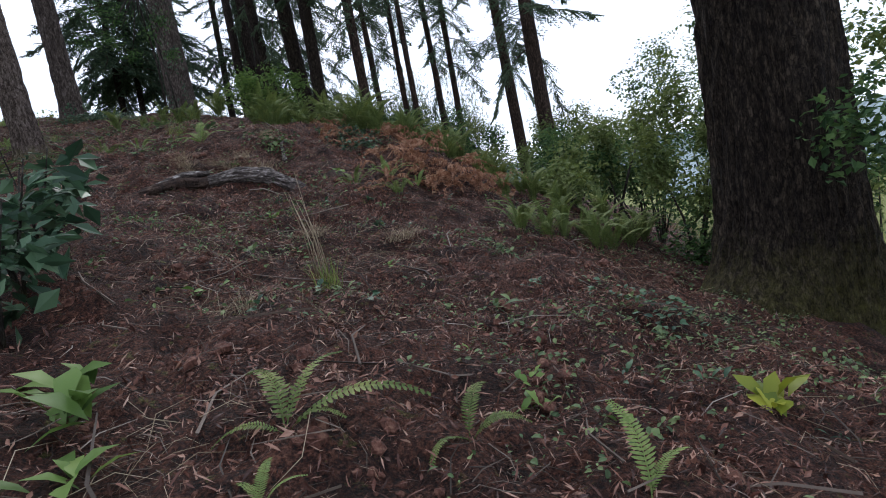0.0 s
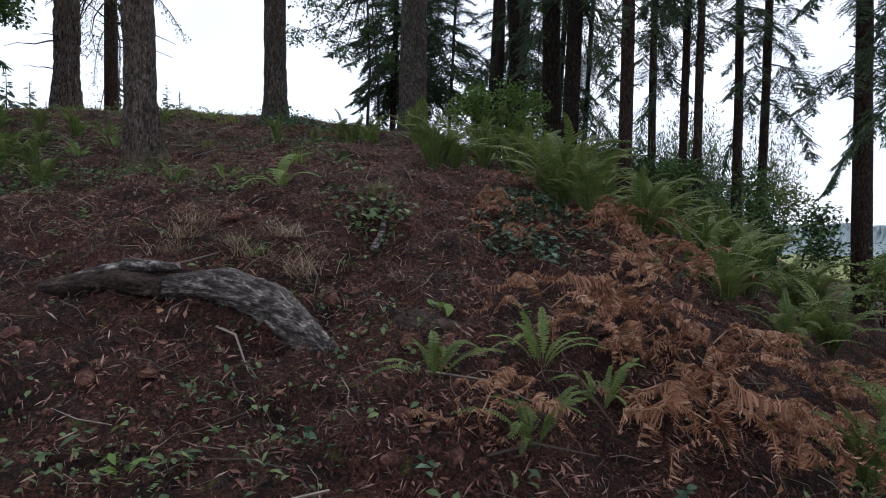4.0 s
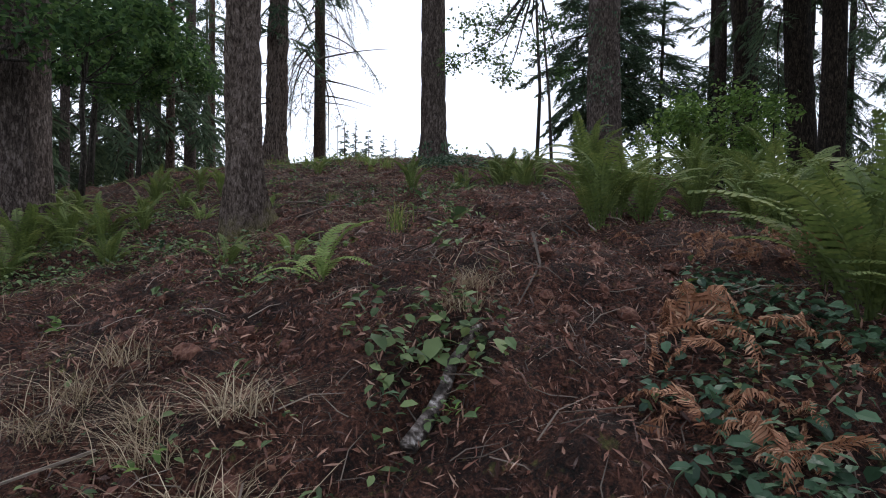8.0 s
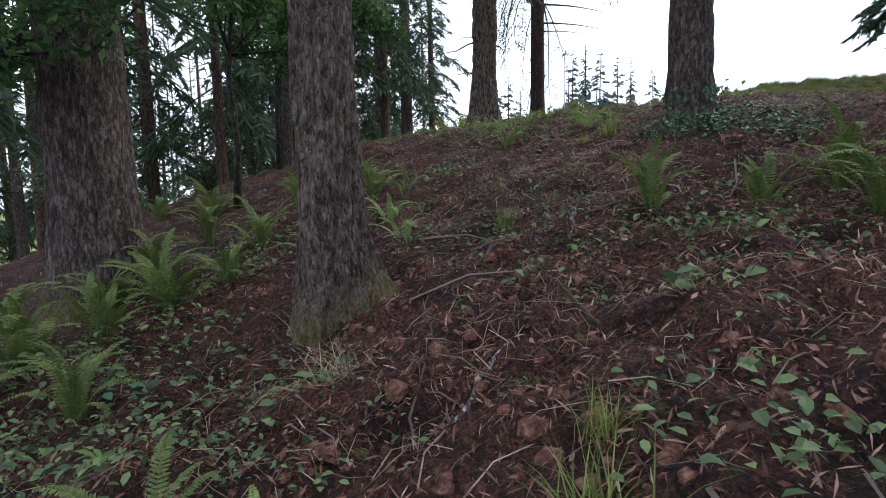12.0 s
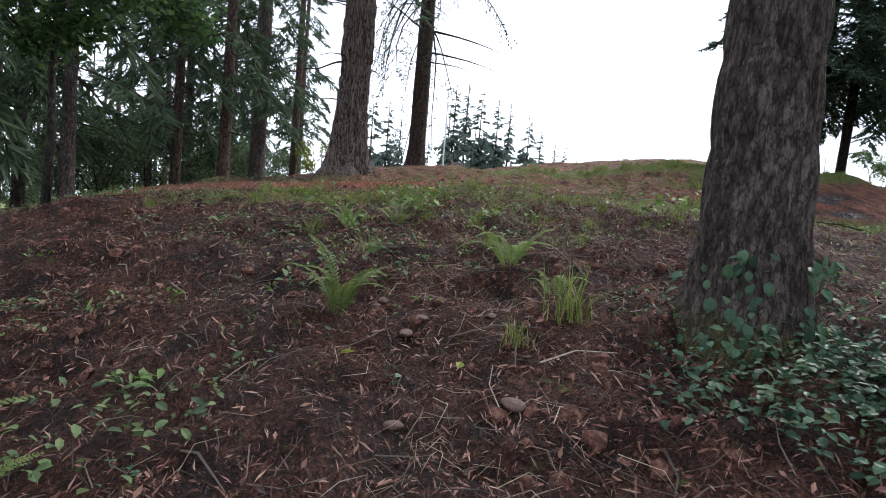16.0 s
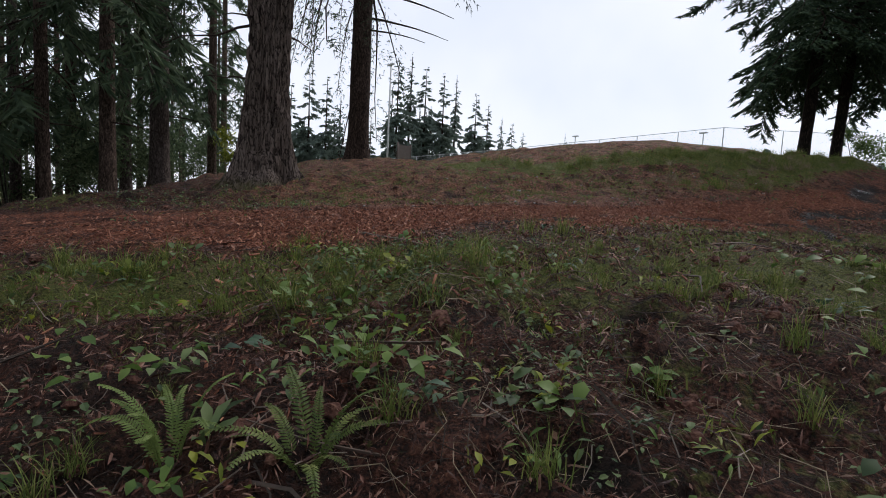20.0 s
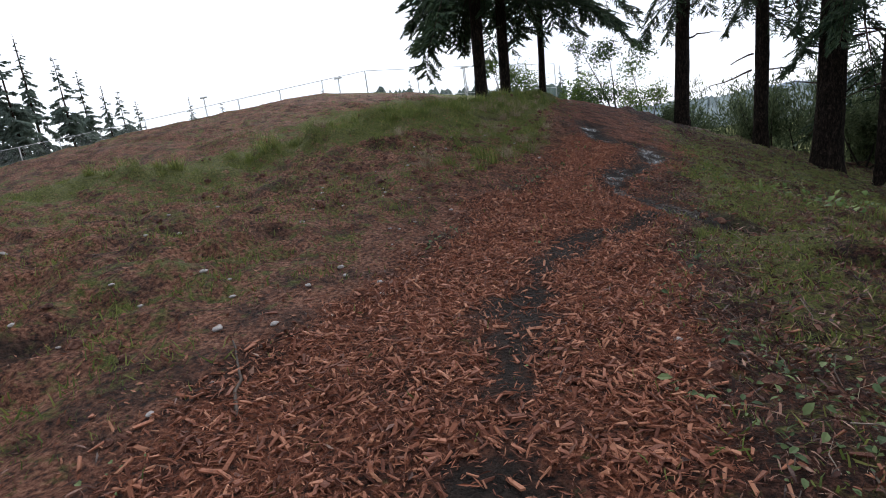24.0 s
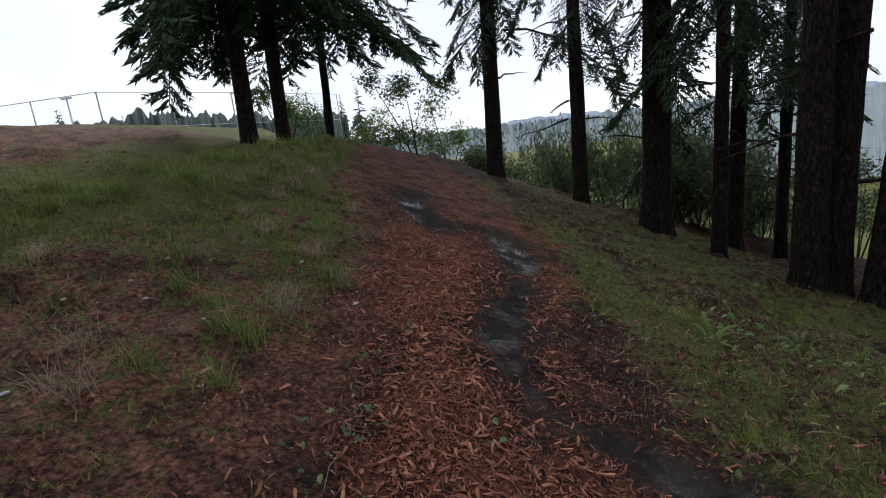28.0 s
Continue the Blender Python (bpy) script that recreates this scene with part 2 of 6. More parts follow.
SCRUB = material("dark_scrub_leaves", [(0.15, (0.045, 0.065, 0.035)), (0.55, (0.095, 0.135, 0.07)), (0.9, (0.17, 0.21, 0.115))], 0.6, 0.8, 0, island=True, subsurface=0.35, spec=0.1)
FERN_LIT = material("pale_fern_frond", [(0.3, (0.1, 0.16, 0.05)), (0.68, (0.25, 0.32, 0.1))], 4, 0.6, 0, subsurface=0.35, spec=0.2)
BRACKEN = material("dead_bracken", [(0.1, (0.09, 0.038, 0.02)), (0.45, (0.24, 0.105, 0.055)), (0.75, (0.36, 0.19, 0.115)), (0.95, (0.46, 0.32, 0.22))], 6, 0.7, 0, island=True, subsurface=0.2)
STRAW = material("dry_grass", [(0.1, (0.11, 0.078, 0.05)), (0.5, (0.27, 0.205, 0.135)), (0.9, (0.46, 0.38, 0.27))], 4, 0.8, 0, island=True, subsurface=0.25)
GRASS = material("green_grass", [(0.1, (0.06, 0.09, 0.02)), (0.5, (0.14, 0.185, 0.045)), (0.8, (0.24, 0.26, 0.075)), (1.0, (0.4, 0.32, 0.16))], 4, 0.7, 0, island=True, subsurface=0.35)
CHIP = material("bark_chips", [(0.05, (0.045, 0.016, 0.01)), (0.35, (0.17, 0.06, 0.036)), (0.65, (0.31, 0.12, 0.07)), (0.9, (0.44, 0.21, 0.125)), (1.0, (0.5, 0.36, 0.27))], 20, 0.6, 0.3, 90, island=True, spec=0.28)
LITTER = material("dead_leaf_litter", [(0.05, (0.01, 0.005, 0.004)), (0.35, (0.05, 0.017, 0.011)), (0.62, (0.145, 0.056, 0.037)), (0.85, (0.28, 0.155, 0.108)), (0.97, (0.46, 0.36, 0.29))], 14, 0.5, 0.3, 80, island=True, spec=0.32)
NEEDLE_LITTER = material("dead_needle_litter", [(0.05, (0.01, 0.005, 0.004)), (0.35, (0.06, 0.021, 0.014)), (0.6, (0.16, 0.068, 0.045)), (0.82, (0.31, 0.19, 0.138)), (0.97, (0.54, 0.44, 0.37))], 14, 0.5, 0.3, 80, island=True, spec=0.32)
STONE = material("pale_stone", [(0.3, (0.2, 0.18, 0.17)), (0.7, (0.5, 0.47, 0.45))], 6, 0.7, 0.3, 50)
BROWN_STONE = material("brown_stone", [(0.3, (0.07, 0.04, 0.032)), (0.7, (0.17, 0.11, 0.09))], 6, 0.7, 0.3, 50)
LOG_BARK = material("weathered_log_bark", [(0.4, (0.014, 0.01, 0.009)), (0.49, (0.05, 0.038, 0.033)), (0.57, (0.16, 0.135, 0.125)), (0.68, (0.5, 0.47, 0.45))], 22, 0.6, 1.0, 70, (0.1, 1.0, 1.0), 9, bump_dist=0.03)
LOG_WOOD = material("dark_rotten_wood", [(0.35, (0.012, 0.008, 0.007)), (0.55, (0.05, 0.03, 0.022)), (0.72, (0.13, 0.09, 0.07))], 12, 0.9, 1.0, 45, bump_dist=0.04)
METAL = material("galvanised_steel", [(0.3, (0.4, 0.41, 0.42)), (0.7, (0.55, 0.56, 0.57))], 3, 0.5, 0)
PAINTED = material("brown_painted_board", [(0.3, (0.06, 0.045, 0.04)), (0.7, (0.09, 0.07, 0.06))], 5, 0.7, 0.1)
PAPER = material("white_notice_board", [(0.3, (0.6, 0.6, 0.58)), (0.7, (0.75, 0.75, 0.73))], 4, 0.6, 0)
HILL = material("far_wooded_hill", [(0.3, (0.06, 0.09, 0.08)), (0.7, (0.1, 0.135, 0.12))], 0.05, 1.0, 0, 0.4)
# Air haze painted as base colour: pale valley hills, blue mountain.
HILL_HAZE = material("haze_tinted_valley_hill", [(0.3, (0.15, 0.2, 0.21)), (0.7, (0.22, 0.27, 0.28))], 0.03, 1.0, 0, 0.3)
MOUNTAIN = material("haze_blue_mountain", [(0.3, (0.2, 0.265, 0.34)), (0.7, (0.25, 0.315, 0.385))], 0.004, 1.0, 0, 0.02)


# ---- small mesh helpers ----
def mesh_from(name, verts, faces, mats, face_mat=None, smooth=False):
    me = bpy.data.meshes.new(name)
    me.from_pydata([tuple(v) for v in verts] if not isinstance(verts, np.ndarray) else verts.tolist(), [], faces if isinstance(faces, list) else faces.tolist())
    for m in mats if isinstance(mats, (list, tuple)) else [mats]:
        me.materials.append(m)
    if face_mat is not None:
        me.polygons.foreach_set("material_index", np.asarray(face_mat, dtype=np.int32))
    if smooth:
        me.polygons.foreach_set("use_smooth", np.ones(len(me.polygons), dtype=bool))
    me.update()
    return me


def many(template_v, template_f, mats):
    """Copies of one small shape at many 4x4 poses, as one array of verts and faces."""
    tv = np.asarray(template_v, float)
    mats = np.asarray(mats, float)
    v = np.einsum('nij,kj->nki', mats[:, :3, :3], tv) + mats[:, None, :3, 3]
    k = len(tv)
    off = (np.arange(len(mats)) * k)[:, None]
    sizes = {len(f) for f in template_f}
    faces = []
    for s in sizes:
        tf = np.array([f for f in template_f if len(f) == s])
        faces += (tf[None] + off[:, :, None]).reshape(-1, s).tolist()
    return v.reshape(-1, 3), faces


def turns(rx, ry, rz, scale=1.0, at=None):
    """4x4 arrays from arrays of angles (radians), scales and places."""
    rx, ry, rz = np.broadcast_arrays(np.atleast_1d(rx), np.atleast_1d(ry), np.atleast_1d(rz))
    n = len(rx)
    cx, sx, cy, sy, cz, sz = np.cos(rx), np.sin(rx), np.cos(ry), np.sin(ry), np.cos(rz), np.sin(rz)
    m = np.zeros((n, 4, 4))
    m[:, 0, 0], m[:, 0, 1], m[:, 0, 2] = cz * cy, cz * sy * sx - sz * cx, cz * sy * cx + sz * sx
    m[:, 1, 0], m[:, 1, 1], m[:, 1, 2] = sz * cy, sz * sy * sx + cz * cx, sz * sy * cx - cz * sx
    m[:, 2, 0], m[:, 2, 1], m[:, 2, 2] = -sy, cy * sx, cy * cx
    m[:, :3, :3] *= np.reshape(np.broadcast_to(np.asarray(scale, float).reshape(-1, 1) if np.ndim(scale) == 1 else scale, (n, 1) if np.ndim(scale) < 2 else (n, 3)), (n, 1, -1))
    m[:, 3, 3] = 1
    if at is not None:
        m[:, :3, 3] = at
    return m


def part(name, me, parent, label=""):
    ob = new(name, me)
    ob.parent = parent
    return tagged(ob, label)


def thing(name, place, label, category, group="", kind="", rz=0.0):
    ob = new(name)
    ob.empty_display_size = 0.1
    ob.matrix_world = pose(*place, 0, 0, rz)
    return tagged(ob, label, category, group, kind)


# ---- the lie of the land ----
X0, Y0, STEP, KNOTS = -33.0, -5.5, 4.6, 10
HEIGHTS = np.array([
    [1.16, 0.88, 0.60, 0.36, 0.23, 0.18, 0.10, -0.04, -0.35, -0.74],
    [2.26, 2.24, 2.17, 1.97, 1.61, 1.27, 0.78, 0.22, -0.77, -2.02],
    [3.37, 3.56, 3.73, 3.64, 3.09, 2.32, 1.68, 0.40, -1.30, -3.25],
    [4.53, 4.76, 5.07, 5.06, 4.84, 3.26, 3.16, 1.40, -1.62, -4.25],
    [5.80, 5.91, 5.80, 5.14, 5.38, 4.89, 3.66, 1.26, -1.82, -4.61],
    [6.96, 6.89, 6.61, 5.90, 4.77, 4.48, 3.21, 0.83, -1.78, -4.31],
    [7.94, 7.81, 7.66, 6.89, 4.84, 3.59, 2.37, 0.60, -1.46, -3.66],
    [8.87, 8.55, 8.15, 7.05, 4.97, 3.25, 1.91, 0.47, -1.18, -2.97],
    [9.78, 9.04, 8.25, 7.03, 5.22, 3.40, 1.88, 0.49, -0.93, -2.39],
    [10.71, 9.52, 8.29, 6.92, 5.36, 3.65, 2.02, 0.58, -0.68, -1.87],
])


def weights(u):
    i = np.clip(np.floor(u).astype(int), 1, KNOTS - 3)
    q = u - i
    return i - 1, ((1 - q) ** 3 / 6, (3 * q ** 3 - 6 * q ** 2 + 4) / 6, (-3 * q ** 3 + 3 * q ** 2 + 3 * q + 1) / 6, q ** 3 / 6)


def base_height(x, y):
    x, y = np.asarray(x, float), np.asarray(y, float)
    iu, wu = weights(np.clip((x - X0) / STEP, 1, KNOTS - 2 - 1e-6))
    iv, wv = weights(np.clip((y - Y0) / STEP, 1, KNOTS - 2 - 1e-6))
    z = 0
    for a in range(4):
        for b in range(4):
            z = z + wu[a] * wv[b] * HEIGHTS[iv + b, iu + a]
    xe, ye = X0 + (KNOTS - 2) * STEP, Y0 + (KNOTS - 2) * STEP
    east = np.clip((x + 27) / 10, 0, 1)
    z = z - 0.42 * np.clip(x - xe, 0, 30) - 0.32 * np.clip(Y0 + STEP - y, 0, 35) - 0.30 * east * np.clip(y - ye, 0, 40)
    return z - 0.04 * np.clip(X0 + STEP - x, 0, 60) - 0.10 * (1 - east) * np.clip(y - ye - 14, 0, 60)


TRAIL = [(-30.0, -3.0), (-22.0, 5.5), (-18.3, 8.6), (-16.3, 10.9), (-16.2, 12.3), (-16.4, 14.4), (-16.75, 17.3), (-16.8, 19.5), (-16.8, 21.5), (-17.2, 23.5), (-17.9, 27.0), (-18.8, 29.6), (-20.5, 34.0)]
WET = [(-15.5, 12.6), (-15.75, 13.5), (-16.2, 15.2), (-16.3, 16.3), (-16.05, 17.2), (-15.6, 18.3)]
RIM = [(-23.5, 17.4), (-22.4, 18.2), (-20.7, 20.0), (-19.6, 22.0), (-19.2, 24.5), (-19.0, 27.5)]
LEDGES = [[(-18.6, 19.85), (-18.07, 20.25), (-17.6, 20.4)], [(-18.0, 20.9), (-17.5, 21.3)], [(-18.3, 12.0), (-17.5, 11.85)], [(-19.3, 18.5), (-18.6, 18.8)], [(-19.9, 15.6), (-19.2, 15.9)]]
rs_l = np.random.RandomState(17)
for _ in range(16):
    lx, ly, la, lr = rs_l.uniform(-21.5, -17.9), rs_l.uniform(12.5, 24.0), rs_l.uniform(0.1, 0.9), rs_l.uniform(0.2, 0.55)
    LEDGES.append([(lx - lr * math.cos(la), ly - lr * math.sin(la)), (lx, ly + 0.05), (lx + lr * math.cos(la), ly + lr * math.sin(la))])
HOLES = [(-12.4, 10.9, 0.13), (-13.3, 11.4, 0.1), (-11.9, 11.25, 0.1), (-11.14, 10.37, 0.13), (-6.54, 9.52, 0.2), (-4.84, 4.44, 0.16), (-5.38, 6.58, 0.15), (-4.08, 8.29, 0.13), (-6.72, 8.04, 0.13), (-13.1, 11.9, 0.12), (-5.57, 6.68, 0.12), (-12.1, 9.0, 0.12), (-2.2, 3.4, 0.15)]
LIP = [(-17.5, 6.6), (-16.4, 7.9), (-15.2, 9.6), (-14.4, 10.7), (-13.7, 12.0), (-13.0, 13.4), (-12.4, 15.0)]
GULLY = [(-15.1, 18.2), (-15.5, 18.55), (-15.84, 18.9), (-16.15, 19.15), (-16.32, 20.0), (-16.15, 20.8), (-16.0, 21.7), (-16.0, 22.5), (-16.3, 23.1), (-16.85, 22.7), (-17.15, 23.3), (-17.3, 24.4)]


def along(line, x, y):
    """Distance to a line of points, and how far along it."""
    best, where, run = np.full(np.shape(x), 1e9), np.zeros(np.shape(x)), 0.0
    for (ax, ay), (bx, by) in zip(line, line[1:]):
        dx, dy = bx - ax, by - ay
        size = math.hypot(dx, dy)
        s = np.clip(((x - ax) * dx + (y - ay) * dy) / size ** 2, 0, 1)
        d = np.hypot(x - ax - s * dx, y - ay - s * dy)
        where = np.where(d < best, run + s * size, where)
        best = np.minimum(best, d)
        run += size
    return best, where


def smooth(a, b, v):
    t = np.clip((v - a) / (b - a), 0, 1)
    return t * t * (3 - 2 * t)


def ground_z(x, y):
    x, y = np.atleast_1d(np.asarray(x, float)), np.atleast_1d(np.asarray(y, float))
    z = base_height(x, y)
    z = z - 0.5 * smooth(-18.3, -22.5, x) * smooth(14.5, 19, y)
    z = z + 0.5 * np.exp(-((x + 2.2) / 2.6) ** 2 - ((y - 8.3) / 2.3) ** 2)
    near = 1 - smooth(25, 60, np.hypot(x + 10, y - 14))
    d, _ = along(TRAIL, x, y)
    calm = 0.25 + 0.75 * smooth(1.0, 2.5, d)
    z = z + near * calm * (0.10 * fbm(x * 0.7, y * 0.7, 3.3) + 0.085 * fbm(x * 2.6, y * 2.6, 7.7) + 0.05 * fbm(x * 6, y * 6, 1.1))
    g, s = along(GULLY, x, y)
    z = z - 0.09 * np.exp(-(g / 0.2) ** 2) * (0.7 + 0.3 * np.sin(s * 5))
    d, _ = along(RIM, x, y)
    z = z + 0.26 * np.exp(-(d / 0.6) ** 2) * (0.8 + 0.35 * fbm(x * 1.9, y * 1.9, 5.0, 2))
    for ledge in LEDGES:
        d, _ = along(ledge, x, y)
        z = z - 0.05 * np.exp(-(d / 0.1) ** 2)
    for hx, hy, hr in HOLES:
        d = np.hypot(x - hx, y - hy) / hr
        z = z - 0.6 * hr * np.exp(-d ** 4)
    return z


def gz(x, y):
    return float(ground_z(x, y)[0])


def ground_normal(x, y, e=0.15):
    zx = (ground_z(x + e, y) - ground_z(x - e, y)) / (2 * e)
    zy = (ground_z(x, y + e) - ground_z(x, y - e)) / (2 * e)
    return zx, zy


def lines(a, b, step, reach):
    core = np.arange(a, b + step / 2, step)
    out, d = [], step
    p = 0.0
    while p < reach:
        d *= 1.13
        p += d
        out.append(p)
    out = np.array(out)
    return np.r_[a - out[::-1], core, core[-1] + out]


gx, gy = lines(-21, 3.0, 0.075, 700), lines(-1.6, 26, 0.075, 700)
GX, GY = np.meshgrid(gx, gy)
fx, fy = GX.ravel(), GY.ravel()
fz = ground_z(fx, fy)
far = smooth(60, 200, np.hypot(fx + 10, fy - 14))
fz = fz * (1 - far) - 16 * far
nx, ny = len(gx), len(gy)
idx = np.arange(nx * ny).reshape(ny, nx)
gf = np.stack([idx[:-1, :-1], idx[:-1, 1:], idx[1:, 1:], idx[1:, :-1]], -1).reshape(-1, 4)


EDGE_Y = [11.6, 12.3, 14.8, 16.0, 17.3, 18.5, 19.5, 21.0, 22.0, 23.5, 25.3, 27.6, 29.5, 34.0]
EDGE_W = [-17.4, -17.1, -17.3, -17.35, -17.3, -17.35, -17.2, -17.2, -17.35, -17.8, -18.2, -18.7, -19.5, -21.5]
EDGE_E = [-15.0, -15.2, -15.4, -15.55, -15.6, -15.5, -15.85, -15.8, -15.4, -15.5, -15.9, -16.1, -17.0, -19.5]


def mulch_at(x, y):
    """How thickly bark chips lie: 1 in the middle of the trail, 0 off it."""
    d, s = along(TRAIL, x, y)
    jag = 0.22 * fbm(x * 0.9, y * 0.9, 9.0, 2) + 0.14 * fbm(x * 3.5, y * 3.5, 4.0, 2)
    south = 1 - smooth(0.75, 1.35, d + jag)
    w, e = np.interp(y, EDGE_Y, EDGE_W), np.interp(y, EDGE_Y, EDGE_E)
    north = smooth(-0.18, 0.22, x - w + jag) * smooth(-0.18, 0.22, e - x + jag)
    return np.where(y < 11.6, south, north)


def grass_at(x, y):
    """Where grass grows: patches on the bank west of the trail, its verges and the open slope."""
    d, s = along(TRAIL, x, y)
    w = np.interp(y, EDGE_Y, EDGE_W)
    west = smooth(-0.1, -0.7, x - w) * smooth(9.5, 12.5, y)
    top = smooth(-0.05, -0.5, x - w) * smooth(18.6, 21.5, y + 0.25 * (x + 18)) * smooth(-24, -21.5, x)
    verge = np.exp(-((d - 1.9) / 0.5) ** 2) * smooth(-12, -15, x) * np.maximum(smooth(-16.6, -15.9, x), smooth(10.5, 8.5, y))
    east = smooth(16.5, 18.5, y) * smooth(-15.7, -15.2, x) * smooth(-9.5, -12, x)
    p = 0.5 + 0.5 * fbm(x * 0.8, y * 0.8, 4.0, 4)
    q = 0.25 * west + 0.4 * verge + 0.62 * top + 0.42 * east
    q = np.clip(q, 0, 1) * (0.55 + 0.45 * smooth(0.3, 0.7, p))
    lip, _ = along(LIP, x, y)
    q = q + 0.5 * np.exp(-(lip / 0.6) ** 2) * smooth(0.35, 0.8, p) + 0.5 * np.exp(-((x + 11.4) / 0.9) ** 2 - ((y - 12.3) / 1.1) ** 2) * p + 0.6 * np.exp(-((x + 13.4) / 1.3) ** 2 - ((y - 13.8) / 1.6) ** 2) * p
    rim, _ = along(RIM, x, y)
    q = q + 0.75 * np.exp(-(rim / 0.7) ** 2) * (0.5 + 0.5 * p)
    return np.clip(q + 0.7 * (smooth(4, 10, x) + smooth(31, 36, y) + smooth(-30, -40, x)), 0, 1)


def bank_at(x, y):
    """The redder soil of the bank west of the trail, painted paler for the light it reflects."""
    w = np.interp(y, EDGE_Y, EDGE_W)
    return smooth(0.3, -0.1, x - w) * smooth(10, 12.5, y)


def mud_at(x, y):
    g, s = along(GULLY, x, y)
    pool = 0.12 + 0.05 * np.sin(s * 3.1) + 0.07 * fbm(x * 4, y * 4, 2.0, 2)
    return np.clip(1 - smooth(pool - 0.05, pool + 0.06, g), 0, 1)


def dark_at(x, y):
    """Darker soil: the wet strip in the trail, ledges, and shade painted into burrows and slope."""
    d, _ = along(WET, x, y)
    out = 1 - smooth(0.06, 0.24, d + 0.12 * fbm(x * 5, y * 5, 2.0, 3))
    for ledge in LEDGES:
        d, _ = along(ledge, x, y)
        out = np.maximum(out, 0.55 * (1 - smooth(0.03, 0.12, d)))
    # Pits get shade painted into the soil colour, slightly past their rims.
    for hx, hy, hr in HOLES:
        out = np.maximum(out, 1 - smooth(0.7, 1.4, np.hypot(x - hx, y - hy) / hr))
    # Painted shade: the slope below the lip is darkened in patches.
    shade_and_damp = smooth(-7.4, -9.2, x) * smooth(-15.0, -13.4, x) * smooth(10.3, 9.2, y + 0.12 * (x + 11))
    out = np.maximum(out, shade_and_damp * np.clip(0.3 + 0.55 * fbm(x * 1.6, y * 1.6, 6.5, 3), 0, 0.75))
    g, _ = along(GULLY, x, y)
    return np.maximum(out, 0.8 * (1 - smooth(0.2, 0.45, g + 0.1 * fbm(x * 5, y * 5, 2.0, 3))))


def soil_material():
    m = bpy.data.materials.new("forest_floor")
    m.use_nodes = True
    n, l = m.node_tree.nodes, m.node_tree.links
    b = n["Principled BSDF"]
    b.inputs["Specular IOR Level"].default_value = 0.22
    tc = n.new("ShaderNodeTexCoord")

    def tex(scale, detail, stretch=None):
        t = n.new("ShaderNodeTexNoise")
        t.inputs["Scale"].default_value, t.inputs["Detail"].default_value = scale, detail
        t.inputs["Roughness"].default_value = 0.65
        l.new(tc.outputs["Object"], t.inputs["Vector"])
        return t.outputs["Fac"]

    def ramp(fac, *stops):
        r = n.new("ShaderNodeValToRGB")
        while len(r.color_ramp.elements) < len(stops):
            r.color_ramp.elements.new(0.5)
        for e, (p, c) in zip(r.color_ramp.elements, stops):
            e.position, e.color = p, (*c, 1)
        l.new(fac, r.inputs["Fac"])
        return r.outputs["Color"]

    def mix(f, a, c):
        x = n.new("ShaderNodeMixRGB")
        l.new(f, x.inputs[0])
        l.new(a, x.inputs[1])
        l.new(c, x.inputs[2])
        return x.outputs["Color"]

    def zone(name):
        a = n.new("ShaderNodeAttribute")
        a.attribute_name = name
        return a.outputs["Fac"]

    fine, mid, wide, clod, patch = tex(80, 9), tex(11, 8), tex(0.9, 5), tex(34, 8), tex(3.3, 6)
    duff = mix(wide, ramp(fine, (0.41, (0.006, 0.003, 0.0025)), (0.52, (0.055, 0.019, 0.012)), (0.63, (0.19, 0.085, 0.056))),
               ramp(clod, (0.41, (0.006, 0.003, 0.0025)), (0.53, (0.062, 0.021, 0.013)), (0.66, (0.19, 0.084, 0.054))))
    mulch = ramp(clod, (0.37, (0.022, 0.008, 0.005)), (0.51, (0.17, 0.057, 0.032)), (0.65, (0.34, 0.13, 0.072)))
    grass = mix(mid, ramp(fine, (0.38, (0.035, 0.05, 0.01)), (0.5, (0.13, 0.17, 0.032)), (0.62, (0.26, 0.29, 0.07))),
                ramp(clod, (0.38, (0.035, 0.035, 0.012)), (0.52, (0.14, 0.14, 0.04)), (0.66, (0.25, 0.24, 0.08))))
    mud = ramp(mid, (0.3, (0.014, 0.011, 0.01)), (0.7, (0.035, 0.028, 0.026)))
    # Colour of the dark soil and of the shade painted with it.
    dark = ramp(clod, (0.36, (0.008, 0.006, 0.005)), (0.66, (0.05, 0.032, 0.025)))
    # Bank soil: redder than the duff, and lightened to paint in reflected light.
    dry = ramp(clod, (0.38, (0.03, 0.012, 0.008)), (0.5, (0.17, 0.069, 0.042)), (0.63, (0.33, 0.165, 0.108)))
    col = mix(zone("bank"), duff, dry)
    col = mix(zone("mulch"), col, mulch)
    shade_and_damp = n.new("ShaderNodeMixRGB")
    shade_and_damp.blend_type = 'MULTIPLY'
    shade_and_damp.inputs[0].default_value = 0.85
    l.new(col, shade_and_damp.inputs[1])
    l.new(ramp(patch, (0.38, (0.33, 0.31, 0.31)), (0.5, (1.15, 1.11, 1.08)), (0.62, (1.75, 1.75, 1.72))), shade_and_damp.inputs[2])
    spread = n.new("ShaderNodeMath")
    spread.operation = 'MULTIPLY_ADD'
    spread.inputs[1].default_value = 1.9
    l.new(tex(9, 9), spread.inputs[0])
    l.new(zone("grass"), spread.inputs[2])
    sward = n.new("ShaderNodeMapRange")
    sward.inputs["From Min"].default_value, sward.inputs["From Max"].default_value = 1.14, 1.42
    l.new(spread.outputs[0], sward.inputs["Value"])
    col = mix(sward.outputs["Result"], shade_and_damp.outputs["Color"], grass)
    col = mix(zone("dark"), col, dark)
    col = mix(zone("mud"), col, mud)
